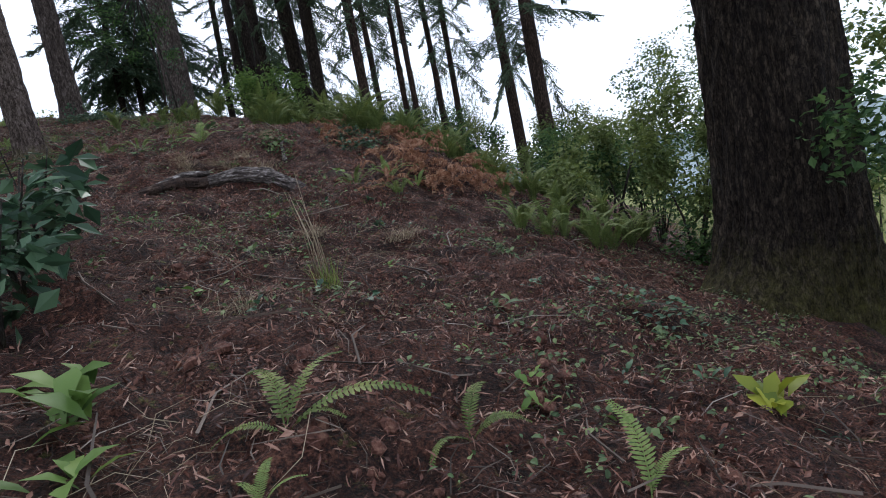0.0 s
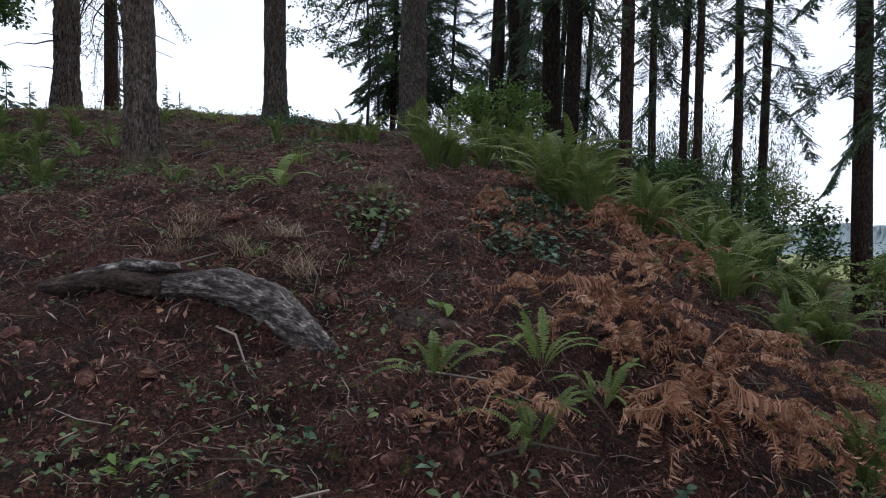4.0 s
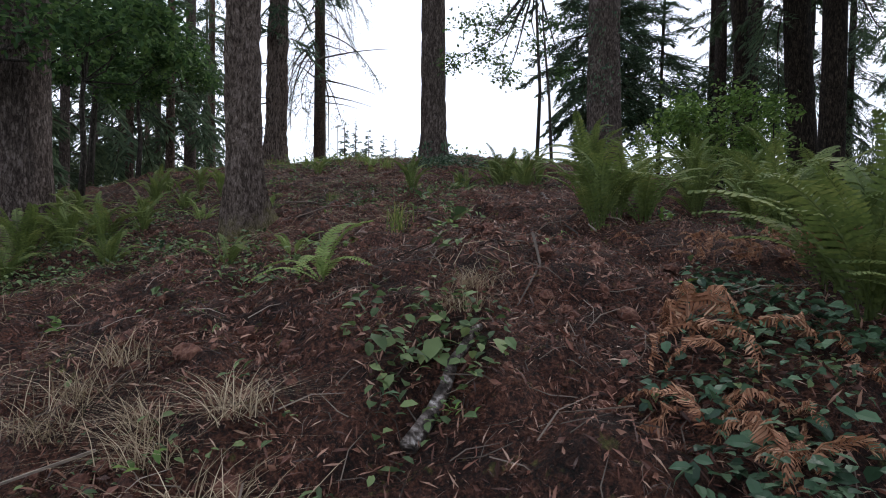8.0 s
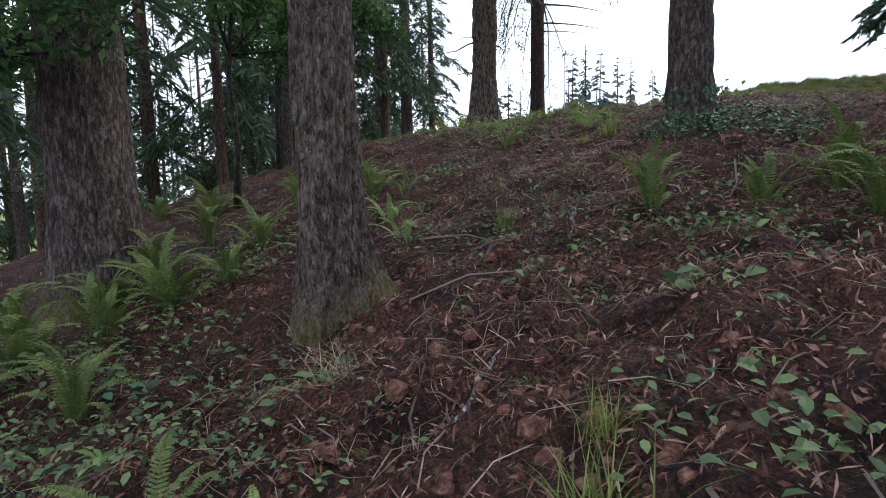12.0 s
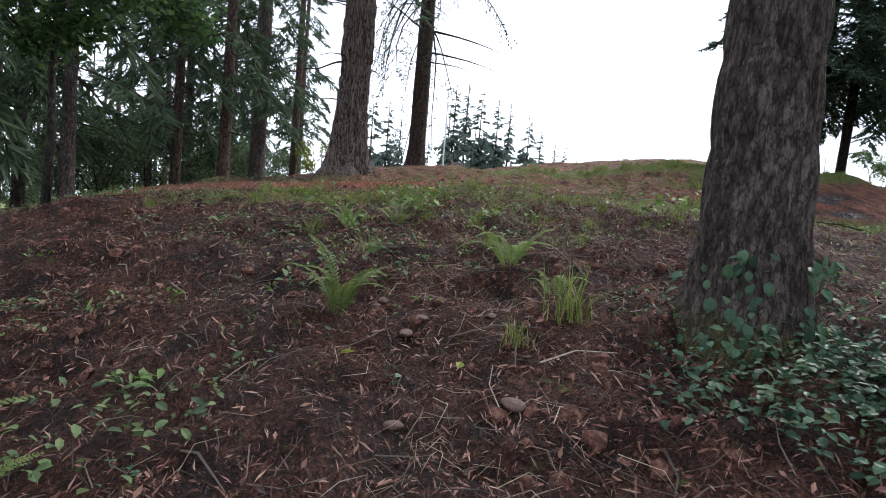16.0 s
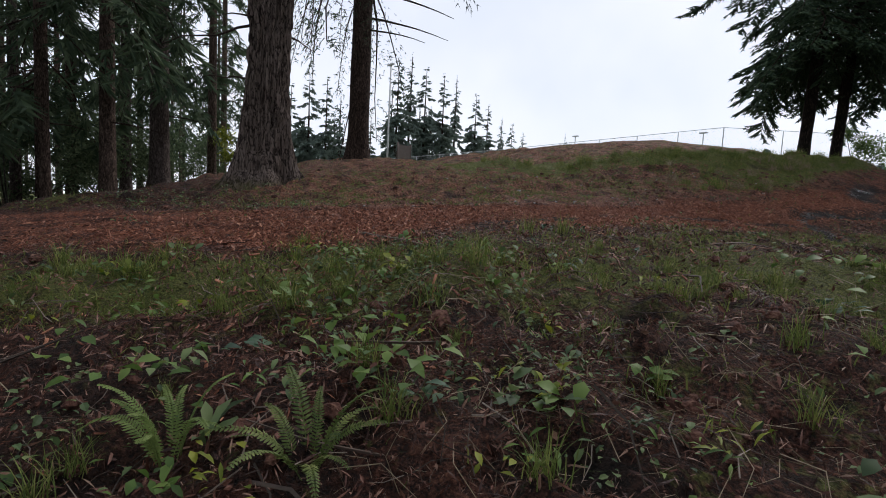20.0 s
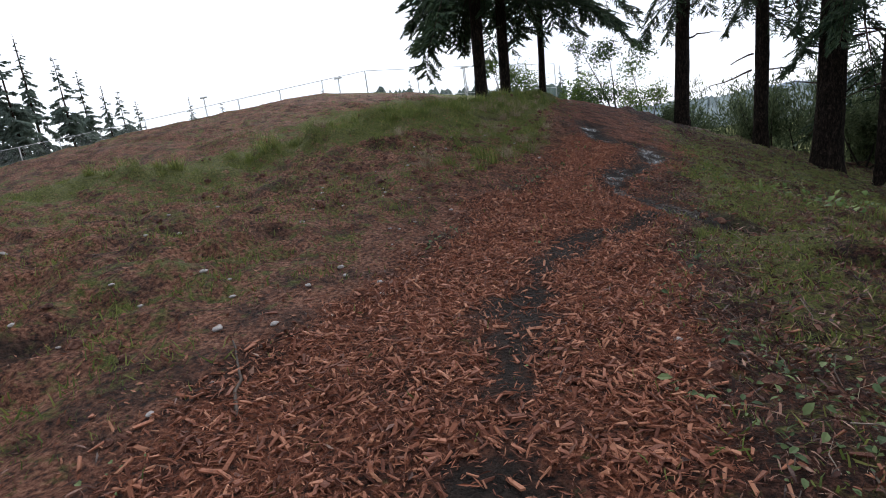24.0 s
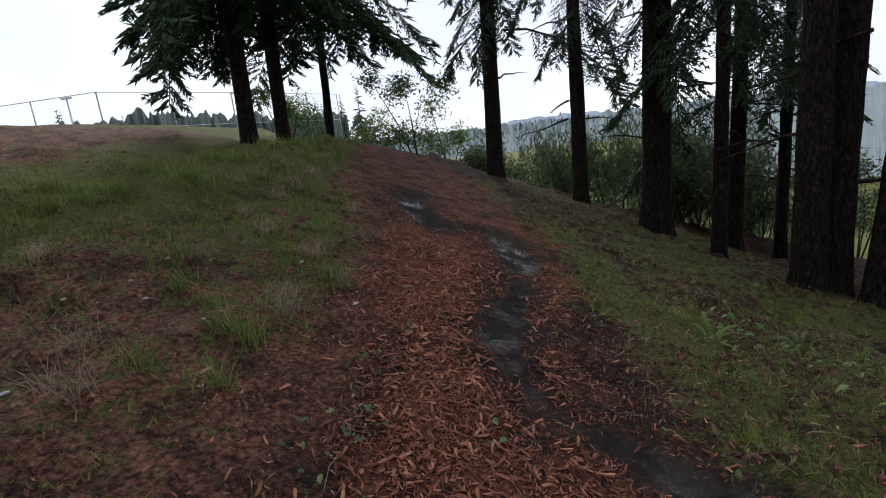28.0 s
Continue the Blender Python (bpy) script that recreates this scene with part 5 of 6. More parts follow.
x, y = strew(6200, lambda x, y: (near_walk(x, y, 4.6) + 1.2 * np.exp(-((along(TRAIL, x, y)[0] - 1.9) / 0.6) ** 2) * smooth(-13, -14, x) * smooth(14, 12, y)) * off_trail(x, y) * smooth(-0.15, 0.5, fbm(x * 0.9, y * 0.9, 12.0, 3)))
n = len(x)
k = dice.randint(3, 8, n)
hx, hy = np.repeat(x, k), np.repeat(y, k)
hx, hy = hx + dice.normal(0, 0.05, len(hx)), hy + dice.normal(0, 0.05, len(hy))
m = turns(dice.normal(0, 0.4, len(hx)), dice.normal(0.1, 0.4, len(hx)), dice.uniform(0, 6.3, len(hx)), 0.014 + 0.042 * dice.rand(len(hx)) ** 2, np.stack([hx, hy, ground_z(hx, hy) + dice.uniform(0.01, 0.09, len(hx))], -1))
v, f = many(HERB_V, HERB_F, m)
stuff("ground_herbs", v, f, HERB, "small green creeping herbs among the litter", "herbs")


def leaf_patch(name, cx, cy, r, count, size, mat, label, category, tall=0.15, squash=1.0):
    a, q = dice.uniform(0, 6.3, count), np.sqrt(dice.rand(count)) * r
    q = q * (0.75 + 0.4 * vnoise(np.stack([np.cos(a) * 2 + cx, np.sin(a) * 2 + cy, 0 * a], -1)))
    px, py = cx + q * np.cos(a), cy + q * np.sin(a) * squash
    m = turns(dice.normal(0, 0.35, count), dice.normal(0.15, 0.35, count), dice.uniform(0, 6.3, count), size * dice.uniform(0.6, 1.3, count), np.stack([px, py, ground_z(px, py) + dice.uniform(0.02, tall, count)], -1))
    v, f = many(HERB_V * np.array([1, 1.1, 1]), HERB_F, m)
    return tagged(new(name, mesh_from(name, v, f, mat)), label, category, kind="stuff")


LONG_LEAF_V = np.array([(0, 0, 0), (0.3, 0.1, 0.1), (0.3, -0.1, 0.1), (0.62, 0.14, 0.12), (0.62, -0.14, 0.12), (1.0, 0, -0.06), (0.3, 0, 0.07), (0.62, 0, 0.08)])
LONG_LEAF_F = [[0, 6, 1], [0, 2, 6], [1, 6, 7, 3], [6, 2, 4, 7], [3, 7, 5], [7, 4, 5]]
PLANT_LEAVES = {}
for key, mat in (("bright", LEAF_BRIGHT), ("yellow", LEAF_YELLOW), ("herb", HERB), ("glossy", IVY)):
    PLANT_LEAVES[key] = [mesh_from("leaf", LONG_LEAF_V * np.array([1, w, 1]), LONG_LEAF_F, mat, smooth=True) for w in (0.8, 1.5, 2.2)]


def plant(x, y, tone, size, leaves, label, seed, spread=0.05, width=1, group="low plants on the slope"):
    """A low plant: long leaves spreading from one root."""
    rs = np.random.RandomState(seed)
    ob = thing("broad_leaved_plant", (x, y, gz(x, y)), label, "plant", group)
    for k in range(leaves):
        p = part("leaf", PLANT_LEAVES[tone][width], ob)
        s = size * rs.uniform(0.6, 1.15)
        p.matrix_basis = pose(rs.normal(0, spread), rs.normal(0, spread), rs.uniform(0.005, 0.05 + spread * 0.6), rs.uniform(-25, 25), -rs.uniform(0, 48), rs.uniform(0, 360)) @ Matrix.Diagonal((s, s, s, 1))
    return ob


leaf_patch("ivy_patch", -9.45, 10.75, 0.65, 800, 0.045, IVY, "dark glossy ivy round the foot of a fir", "ivy", 0.22)
leaf_patch("ivy_patch", -8.9, 11.0, 0.8, 700, 0.05, IVY, "dark glossy ivy round the foot of a fir", "ivy", 0.2)
leaf_patch("bramble_patch", -2.45, 7.75, 0.6, 420, 0.058, IVY, "low trailing blue-green bramble leaves", "bramble", 0.16, 1.5)
leaf_patch("bramble_patch", -2.9, 8.2, 0.4, 200, 0.055, IVY, "low trailing blue-green bramble leaves", "bramble", 0.12)
leaf_patch("bramble_patch", -3.35, 6.75, 0.5, 220, 0.055, HERB, "broad-leaved green bramble shoots over dead grass", "bramble", 0.2)
leaf_patch("bramble_patch", -0.3, 4.2, 0.5, 110, 0.05, HERB, "low trailing blue-green bramble leaves", "bramble", 0.12)
leaf_patch("bramble_patch", 0.9, 3.0, 0.5, 110, 0.06, IVY, "trailing ivy between fir roots", "ivy", 0.14)
for cx, cy, r, n in ((-8.0, 5.6, 0.9, 420), (-9.5, 6.2, 0.9, 380), (-7.2, 5.4, 0.7, 260), (-10.8, 6.8, 0.9, 320), (-6.6, 6.4, 0.6, 150), (-7.0, 9.3, 0.7, 150), (-5.4, 8.2, 0.5, 90), (-10.6, 8.3, 0.6, 120), (-12.0, 9.6, 0.7, 160), (-4.9, 6.6, 0.5, 90)):
    leaf_patch("herb_patch", cx, cy, r, n, 0.05, HERB, "low leafy green herbs creeping over the litter", "herbs", 0.14)
leaf_patch("bramble_patch", -2.1, 7.1, 0.4, 200, 0.058, IVY, "low trailing blue-green bramble leaves", "bramble", 0.2)
plant(-1.72, 0.6, "bright", 0.24, 13, "broad pale green rosette of long leaves", 1, 0.05, 1)
plant(-1.95, 0.85, "bright", 0.2, 10, "broad pale green rosette of long leaves", 2, 0.05, 1)
plant(-1.5, 0.3, "bright", 0.17, 8, "broad pale green rosette of long leaves", 10, 0.04, 1)
plant(1.09, 1.43, "yellow", 0.2, 12, "yellowing low plant with drooping leaves", 3)
plant(-0.2, 2.6, "herb", 0.12, 7, "small pale green broad-leaved plant", 4)
plant(-5.0, 8.05, "herb", 0.13, 9, "small pale green broad-leaved plant", 5, 0.05, 2)
plant(-6.3, 8.6, "herb", 0.12, 12, "small pale green broad-leaved plant", 6, 0.1, 2)
plant(-4.0, 7.3, "herb", 0.13, 9, "small pale green broad-leaved plant", 7)
plant(-3.3, 6.7, "herb", 0.12, 12, "small pale green broad-leaved plant", 8, 0.1, 2)
plant(-13.1, 9.9, "herb", 0.16, 7, "dandelion-like rosette at the trail's edge", 9, 0.02, 0)
for k, (x, y, r) in enumerate([(-11.9, 12.4, 0.25), (-11.6, 13.2, 0.3), (-13.1, 10.6, 0.22), (-13.6, 9.7, 0.2), (-12.9, 13.6, 0.25), (-13.9, 10.5, 0.22), (-14.3, 21.0, 0.25), (-14.0, 19.2, 0.2)]):
    plant(x, y, "bright", 0.09, 30, "bright green clump of weeds below the trail", 20 + k, r, 2)
rs_p = np.random.RandomState(43)
done = 0
while done < 250:
    x, y = rs_p.uniform(-15, 1.5), rs_p.uniform(1, 14)
    d = float(along(WALKED, np.array([x]), np.array([y]))[0][0])
    if d > 3.2 or d < 0.12 or rs_p.rand() > math.exp(-(d / 2.0) ** 2) or float(off_trail(np.array([x]), np.array([y]))[0]) < 0.5:
        continue
    done += 1
    plant(x, y, ("herb", "herb", "glossy", "bright")[done % 4], rs_p.uniform(0.04, 0.095), rs_p.randint(4, 10), "small green seedling among the litter", 100 + done, 0.035, done % 3)

def ivy_on_trunk(x, y, r, top, count, arc, seed):
    """Ivy leaves that climb one side of a trunk, thinning upwards."""
    rs = np.random.RandomState(seed)
    a = np.radians(rs.normal(arc, 38, count))
    z = top * rs.rand(count) ** 1.5
    rr = r * (1 + 0.6 * np.exp(-z / 0.4)) + rs.uniform(0.01, 0.06, count)
    keep = vnoise(np.stack([np.cos(a) * 2, np.sin(a) * 2, z * 1.3], -1)) > -0.25
    p = np.stack([x + rr * np.cos(a), y + rr * np.sin(a), gz(x, y) + z], -1)
    m = turns(rs.normal(0, 0.4, count), rs.normal(1.0, 0.35, count), a + rs.normal(0, 0.5, count), rs.uniform(0.04, 0.085, count), p)[keep]
    v, f = many(HERB_V * np.array([1, 1.2, 1]), HERB_F, m)
    tagged(new("climbing_ivy", mesh_from("climbing_ivy", v, f, IVY)), "dark ivy climbing the foot of a fir trunk", "ivy", kind="stuff")


ivy_on_trunk(-10.1, 16.1, 0.43, 4.0, 700, -70, 3)
ivy_on_trunk(-10.05, 11.12, 0.25, 0.45, 150, -15, 4)
# leafy weeds along the lip of the slope below the trail
for k in range(70):
    x = rs_p.uniform(-15.2, -11.5)
    y = 9.6 + (-13.5 - x) * 0.15 + rs_p.normal(0.8, 1.1)
    if float(mulch_at(np.array([x]), np.array([y]))[0]) > 0.4:
        continue
    plant(x, y, ("bright", "herb", "bright", "yellow")[k % 4 if k % 8 else 0], rs_p.uniform(0.04, 0.09), rs_p.randint(7, 16), "leafy green weed at the lip of the slope", 400 + k, 0.07, k % 3, "weeds below the trail")
for k in range(44):
    x, y = (rs_p.uniform(-15, -11.5), rs_p.uniform(8.8, 13.0)) if k < 26 else (rs_p.uniform(-15.4, -12.8), rs_p.uniform(17.5, 22.5))
    q = rs_p.uniform(0.1, 0.22)
    t = tagged(new("green_grass_tuft", GREEN_TUFTS[k % 3]), "spiky green grass tuft on bare soil", "grass", "green grass tufts")
    t.matrix_world = pose(x, y, gz(x, y) - 0.01, 0, 0, k * 77) @ Matrix.Diagonal((q, q, q, 1))

for k in range(60):
    q = rs_p.uniform(0, 1)
    x = np.interp(q, np.linspace(0, 1, len(LIP)), [p[0] for p in LIP]) + rs_p.normal(0.15, 0.4)
    y = np.interp(q, np.linspace(0, 1, len(LIP)), [p[1] for p in LIP]) + rs_p.normal(0.1, 0.4)
    s = rs_p.uniform(0.1, 0.2)
    t = tagged(new("green_grass_tuft", GREEN_TUFTS[k % 3]), "ragged green grass tuft along the lip of the slope", "grass", "grass along the lip")
    t.matrix_world = pose(x, y, gz(x, y) - 0.01, 0, 0, k * 77) @ Matrix.Diagonal((s * 1.3, s * 1.3, s, 1))

# glossy shrub at the start
for cx, cy, r, n in ((-3.0, 1.75, 0.5, 70), (-3.5, 2.5, 0.5, 60), (-2.75, 1.3, 0.35, 50)):
    b = thing("glossy_shrub", (cx, cy, gz(cx, cy)), "dark glossy broad-leaved shrub at the edge of the slope", "shrub")
    part("foliage", leaf_cloud("foliage", int(n + cx * 10), [(0, 0, 0.3, r), (0.2, 0.1, 0.55, r * 0.8)], n, 0.17, IVY, 0.6), b)
    for k in range(4):
        a = k * 1.7
        part("stem", limb_mesh("stem", [(0, 0, -0.05), (0.08 * math.cos(a), 0.08 * math.sin(a), 0.35), (0.25 * math.cos(a), 0.25 * math.sin(a), 0.8)], [0.012, 0.009, 0.004], BARK_GREY, 5), b)

# ---- fallen log ----
def log_piece(name, points, radii, mat, parent, seed, sides=40):
    pts = np.array(points, float)
    t = np.linspace(0, 1, 60)
    s = np.linspace(0, 1, len(pts))
    path = np.stack([np.interp(t, s, pts[:, i]) for i in range(3)], -1)
    rad = np.interp(t, s, radii)
    d = np.gradient(path, axis=0)
    d /= np.linalg.norm(d, axis=1)[:, None]
    side = np.cross(d, (0, 0, 1.0))
    side /= np.linalg.norm(side, axis=1)[:, None]
    up = np.cross(side, d)
    a = np.linspace(0, 2 * np.pi, sides, endpoint=False)
    T, A = np.meshgrid(np.arange(60), a, indexing='ij')
    base = np.stack([np.cos(A) * 6 + seed, np.sin(A) * 6, T * 0.16], -1).reshape(-1, 3)
    rough = (vnoise(base * 0.5) * 0.14 + vnoise(base * np.array([2.2, 2.2, 1.2])) * 0.1 + vnoise(base * np.array([4.5, 4.5, 3.0])) * 0.1 + vnoise(base * np.array([11, 11, 6.0])) * 0.05).reshape(A.shape)
    R = rad[:, None] * (1 + rough)
    end = np.minimum(1, np.minimum(np.arange(60), 59 - np.arange(60)) / 2.0 + 0.25)[:, None]
    R = R * end
    v = path[:, None] + side[:, None] * (R * np.cos(A))[..., None] + up[:, None] * (R * np.sin(A) * 0.75)[..., None]
    idx = np.arange(60 * sides).reshape(60, sides)
    nxt = np.roll(idx, -1, 1)
    f = np.stack([idx[:-1], nxt[:-1], nxt[1:], idx[1:]], -1).reshape(-1, 4).tolist() + [idx[0].tolist()[::-1], idx[-1].tolist()]
    return part(name, mesh_from(name, v.reshape(-1, 3), f, mat, smooth=True), parent)


lx, ly = -3.4, 5.25
lz = gz(lx, ly)
log = thing("fallen_log", (lx, ly, lz), "broken half-buried log with flaking white bark", "log")


def on_log(x, y, lift):
    return (x - lx, y - ly, gz(x, y) + lift - lz)


log_piece("bark_shell", [on_log(-3.64, 5.17, 0.04), on_log(-3.28, 5.34, 0.05), on_log(-2.94, 5.4, 0.04), on_log(-2.5, 5.42, -0.03)], [0.105, 0.135, 0.135, 0.095], LOG_BARK, log, 3, 64)
log_piece("broken_end", [on_log(-4.25, 4.72, -0.02), on_log(-3.89, 5.0, 0.03), on_log(-3.6, 5.18, 0.02)], [0.06, 0.1, 0.1], LOG_WOOD, log, 5)
log_piece("bark_flake", [on_log(-4.1, 4.84, 0.09), on_log(-3.85, 5.06, 0.13), on_log(-3.6, 5.24, 0.1)], [0.03, 0.06, 0.04], LOG_BARK, log, 11)
stump = thing("charred_root", (-2.3, 5.95, gz(-2.3, 5.95)), "black charred root lump beside the log", "root")
log_piece("root", [(-0.2, -0.05, -0.02), (0, 0, 0.02), (0.25, 0.1, -0.02)], [0.07, 0.11, 0.07], LOG_WOOD, stump, 4, 24)


# ---- sticks, stones, leaves ----
def stick(ax, ay, bx, by, r, mat, label, seed):
    rs = np.random.RandomState(seed)
    s = np.linspace(0, 1, 8)
    cx, cy = (ax + bx) / 2, (ay + by) / 2
    cz = gz(cx, cy)
    wob = np.cumsum(rs.normal(0, 0.018, 8))
    pts = [(ax + (bx - ax) * q - cx - wob[i] * (by - ay), ay + (by - ay) * q - cy + wob[i] * (bx - ax), gz(ax + (bx - ax) * q, ay + (by - ay) * q) + r * 0.7 - cz) for i, q in enumerate(s)]
    ob = tagged(new("fallen_stick", limb_mesh("fallen_stick", pts, r * (1 - 0.55 * s), mat, 7)), label, "stick")
    ob.location = (cx, cy, cz)
    return ob


stick(-3.12, 6.5, -3.36, 6.98, 0.035, LOG_BARK, "dark stick crusted with pale lichen", 1)
stick(-6.08, 7.5, -6.49, 7.82, 0.018, LOG_BARK, "pale lichen-covered stick lying on the litter", 2)
stick(-5.72, 9.66, -5.4, 9.5, 0.014, LOG_BARK, "short bleached stick on bare soil", 3)
stick(-9.25, 7.76, -8.45, 7.9, 0.02, LOG_BARK, "pale lichen-covered stick lying on the litter", 4)
stick(-7.42, 7.93, -7.9, 8.46, 0.014, TWIG, "thin bent stick lying on the litter", 5)
stick(-7.98, 8.8, -7.62, 8.64, 0.018, LOG_BARK, "pale lichen-covered stick lying on the litter", 6)
stick(-8.6, 8.05, -8.25, 8.4, 0.014, LOG_BARK, "pale lichen-covered stick lying on the litter", 7)
stick(-15.4, 11.3, -14.7, 11.6, 0.016, TWIG, "long thin branch lying across the bark chips", 8)
stick(-4.4, 7.9, -4.0, 8.2, 0.01, TWIG, "thin bent stick lying on the litter", 9)
stick(-2.6, 4.4, -1.9, 4.9, 0.008, TWIG, "thin bent stick lying on the litter", 10)
stick(-16.9, 13.9, -17.5, 14.4, 0.01, TWIG, "thin bent stick lying on the litter", 11)

STONES = []
for k in range(3):
    bm = bmesh.new()
    bmesh.ops.create_icosphere(bm, subdivisions=3, radius=1)
    for w in bm.verts:
        w.co *= 1 + 0.22 * noise.noise(w.co * 1.3 + Vector((k * 7, 0, 0))) + 0.06 * noise.noise(w.co * 4)
        w.co.z *= 0.6
    me = bpy.data.meshes.new("stone")
    bm.to_mesh(me)
    bm.free()
    me.polygons.foreach_set("use_smooth", np.ones(len(me.polygons), dtype=bool))
    STONES.append(me)
BROWN_STONES = [me.copy() for me in STONES]
for me in STONES:
    me.materials.append(STONE)
for me in BROWN_STONES:
    me.materials.append(BROWN_STONE)
for k, (x, y, s) in enumerate([(-18.47, 16.29, 0.03), (-17.63, 15.62, 0.03), (-17.22, 15.46, 0.028), (-18.39, 15.1, 0.035), (-18.21, 15.14, 0.02), (-19.44, 15.81, 0.03), (-17.62, 15.23, 0.026), (-17.08, 15.26, 0.02), (-17.5, 15.48, 0.024), (-17.7, 14.53, 0.035), (-17.4, 14.65, 0.03), (-15.4, 15.03, 0.025), (-18.9, 17.2, 0.03), (-19.2, 18.1, 0.03), (-19.8, 17.0, 0.03), (-18.6, 18.6, 0.025), (-20.3, 16.2, 0.03), (-18.0, 17.4, 0.022), (-20.8, 15.1, 0.03), (-19.0, 14.2, 0.028)]):
    ob = tagged(new("pale_stone", STONES[k % 3]), "small pale stone lying on the muddy bank", "stone", "pale stones on the bank")
    ob.matrix_world = pose(x, y, gz(x, y) + s * 0.25, 0, 0, k * 63) @ Matrix.Diagonal((s * 0.85, s * 0.7, s * 0.7, 1))
rs_k = np.random.RandomState(23)
for k in range(70):
    y = rs_k.uniform(12.0, 21.0)
    x = np.interp(y, EDGE_Y, EDGE_W) - abs(rs_k.normal(0, 1.4))
    s = rs_k.uniform(0.01, 0.026)
    ob = tagged(new("pale_stone", STONES[k % 3]), "small pale stone lying on the muddy bank", "stone", "pale stones on the bank")
    ob.matrix_world = pose(x, y, gz(x, y) + s * 0.25, 0, 0, k * 63) @ Matrix.Diagonal((s, s * 0.7, s * 0.7, 1))
for k, (x, y, s) in enumerate([(-11.46, 9.64, 0.05), (-11.37, 9.57, 0.045), (-10.82, 10.08, 0.045), (-10.85, 10.19, 0.04), (-11.33, 10.83, 0.04), (-5.52, 7.47, 0.06), (-10.06, 9.8, 0.07), (-10.2, 9.32, 0.05), (-10.92, 9.61, 0.06), (-10.98, 9.72, 0.05)]):
    ob = tagged(new("brown_stone", BROWN_STONES[k % 3]), "rounded brown stone half sunk in the soil", "stone", "brown stones on the slope")
    ob.matrix_world = pose(x, y, gz(x, y) + s * 0.25, 0, 0, k * 63) @ Matrix.Diagonal((s * 0.85, s * 0.62, s * 0.6, 1))

LEAF_ME = [mesh_from("fallen_leaf", LEAF_V - np.array([0.5, 0, 0]), LEAF_F, m) for m in (LEAF_YELLOW, BRACKEN)]
for k, (x, y, s, w) in enumerate([(-4.88, 7.71, 0.09, 0), (-10.83, 9.26, 0.1, 0), (-10.5, 9.75, 0.09, 0), (-1.95, 5.75, 0.11, 1), (-4.9, 10.0, 0.08, 1), (-11.2, 8.1, 0.08, 1), (-1.75, 5.3, 0.09, 1), (-3.4, 5.0, 0.08, 1), (-16.2, 17.6, 0.07, 0), (-16.3, 18.0, 0.05, 0), (-17.5, 18.0, 0.06, 0), (-11.9, 9.0, 0.07, 0), (-4.3, 8.6, 0.06, 0)]):
    ob = tagged(new("fallen_leaf", LEAF_ME[w]), ("single yellow fallen leaf on the litter", "single orange-brown fallen leaf on the litter")[w], "leaf", "fallen leaves")
    ob.matrix_world = pose(x, y, gz(x, y) + 0.02, 12, -14, k * 71) @ Matrix.Diagonal((s, s, s, 1))


# ---- understorey ----
def sapling(x, y, stems, blobs, per, size, mat, label, seed, bark=BARK_GREY):
    ob = thing("sapling", (x, y, gz(x, y)), label, "tree")
    for pts, r in stems:
        p = np.array(pts)
        part("stem", limb_mesh("stem", p, np.linspace(r, r * 0.25, len(p)), bark, 9), ob)
    rs = np.random.RandomState(seed)
    top = np.array(stems[0][0][-2])
    for b in blobs:
        e = np.array(b[:3])
        s = np.array(stems[0][0][len(stems[0][0]) // 2])
        part("limb", limb_mesh("limb", [s * 0.7 + top * 0.3, (s + e) / 2 + rs.normal(0, 0.1, 3), e], [0.02, 0.012, 0.004], bark, 5), ob)
    part("foliage", leaf_cloud("foliage", seed, blobs, per, size, mat), ob)
    return ob


sapling(-8.2, 12.0, [([(0, 0, -0.1), (0.03, 0.05, 1.2), (-0.1, 0.1, 2.6), (-0.15, 0.1, 4.6), (-0.2, 0.1, 6.0)], 0.035), ([(0.25, 0.1, -0.1), (0.2, 0.1, 1.0), (0.05, 0.1, 2.4), (0.0, 0.1, 5.4)], 0.03)],
        [(-0.6, 0.0, 2.7, 0.75), (0.3, 0.1, 3.2, 0.75), (-0.9, -0.1, 3.5, 0.9), (0.35, 0.1, 2.3, 0.5), (-0.1, 0, 4.3, 1.0), (-1.0, 0, 2.0, 0.5), (0.6, 0, 4.1, 0.9), (-0.5, 0, 4.9, 1.0), (0.9, 0.2, 3.0, 0.7), (-1.4, 0.1, 2.9, 0.7), (-0.2, 0.3, 3.4, 0.9), (-0.6, -0.7, 1.9, 0.5), (-0.3, -0.4, 1.45, 0.4), (-0.95, -1.1, 1.75, 0.45), (-0.4, -0.5, 2.3, 0.6), (0, 0, 2.0, 0.5), (0.3, 0.3, 1.5, 0.35), (-0.75, -0.9, 2.4, 0.6)], 190, 0.075, LEAF, "thin two-stemmed sapling with sparse dark leaves", 31)
sapling(-16.5, 5.8, [([(0, 0, -0.1), (-0.02, 0.05, 1.2), (0.1, 0.1, 2.4), (0.0, 0.2, 4.2), (0.2, 0.3, 6.0)], 0.085), ([(0.15, 0.0, -0.1), (0.3, 0.05, 1.4), (0.5, 0.1, 3.0), (0.7, 0.2, 4.8)], 0.06)],
        [(0, 0, 2.9, 0.9), (0.8, 0.3, 3.4, 0.9), (-0.9, 0, 3.6, 1.0), (0.3, 0.9, 3.9, 0.9), (0, -0.9, 3.3, 0.9), (1.3, 0.8, 3.3, 0.7), (0.2, 0, 4.8, 1.2), (1.6, 0.4, 2.5, 0.7), (0.6, 1.2, 2.4, 0.7), (-0.6, 0.6, 2.5, 0.6), (1.2, -0.5, 2.3, 0.6)], 620, 0.12, LEAF, "dark multi-stemmed maple in the shade", 32)
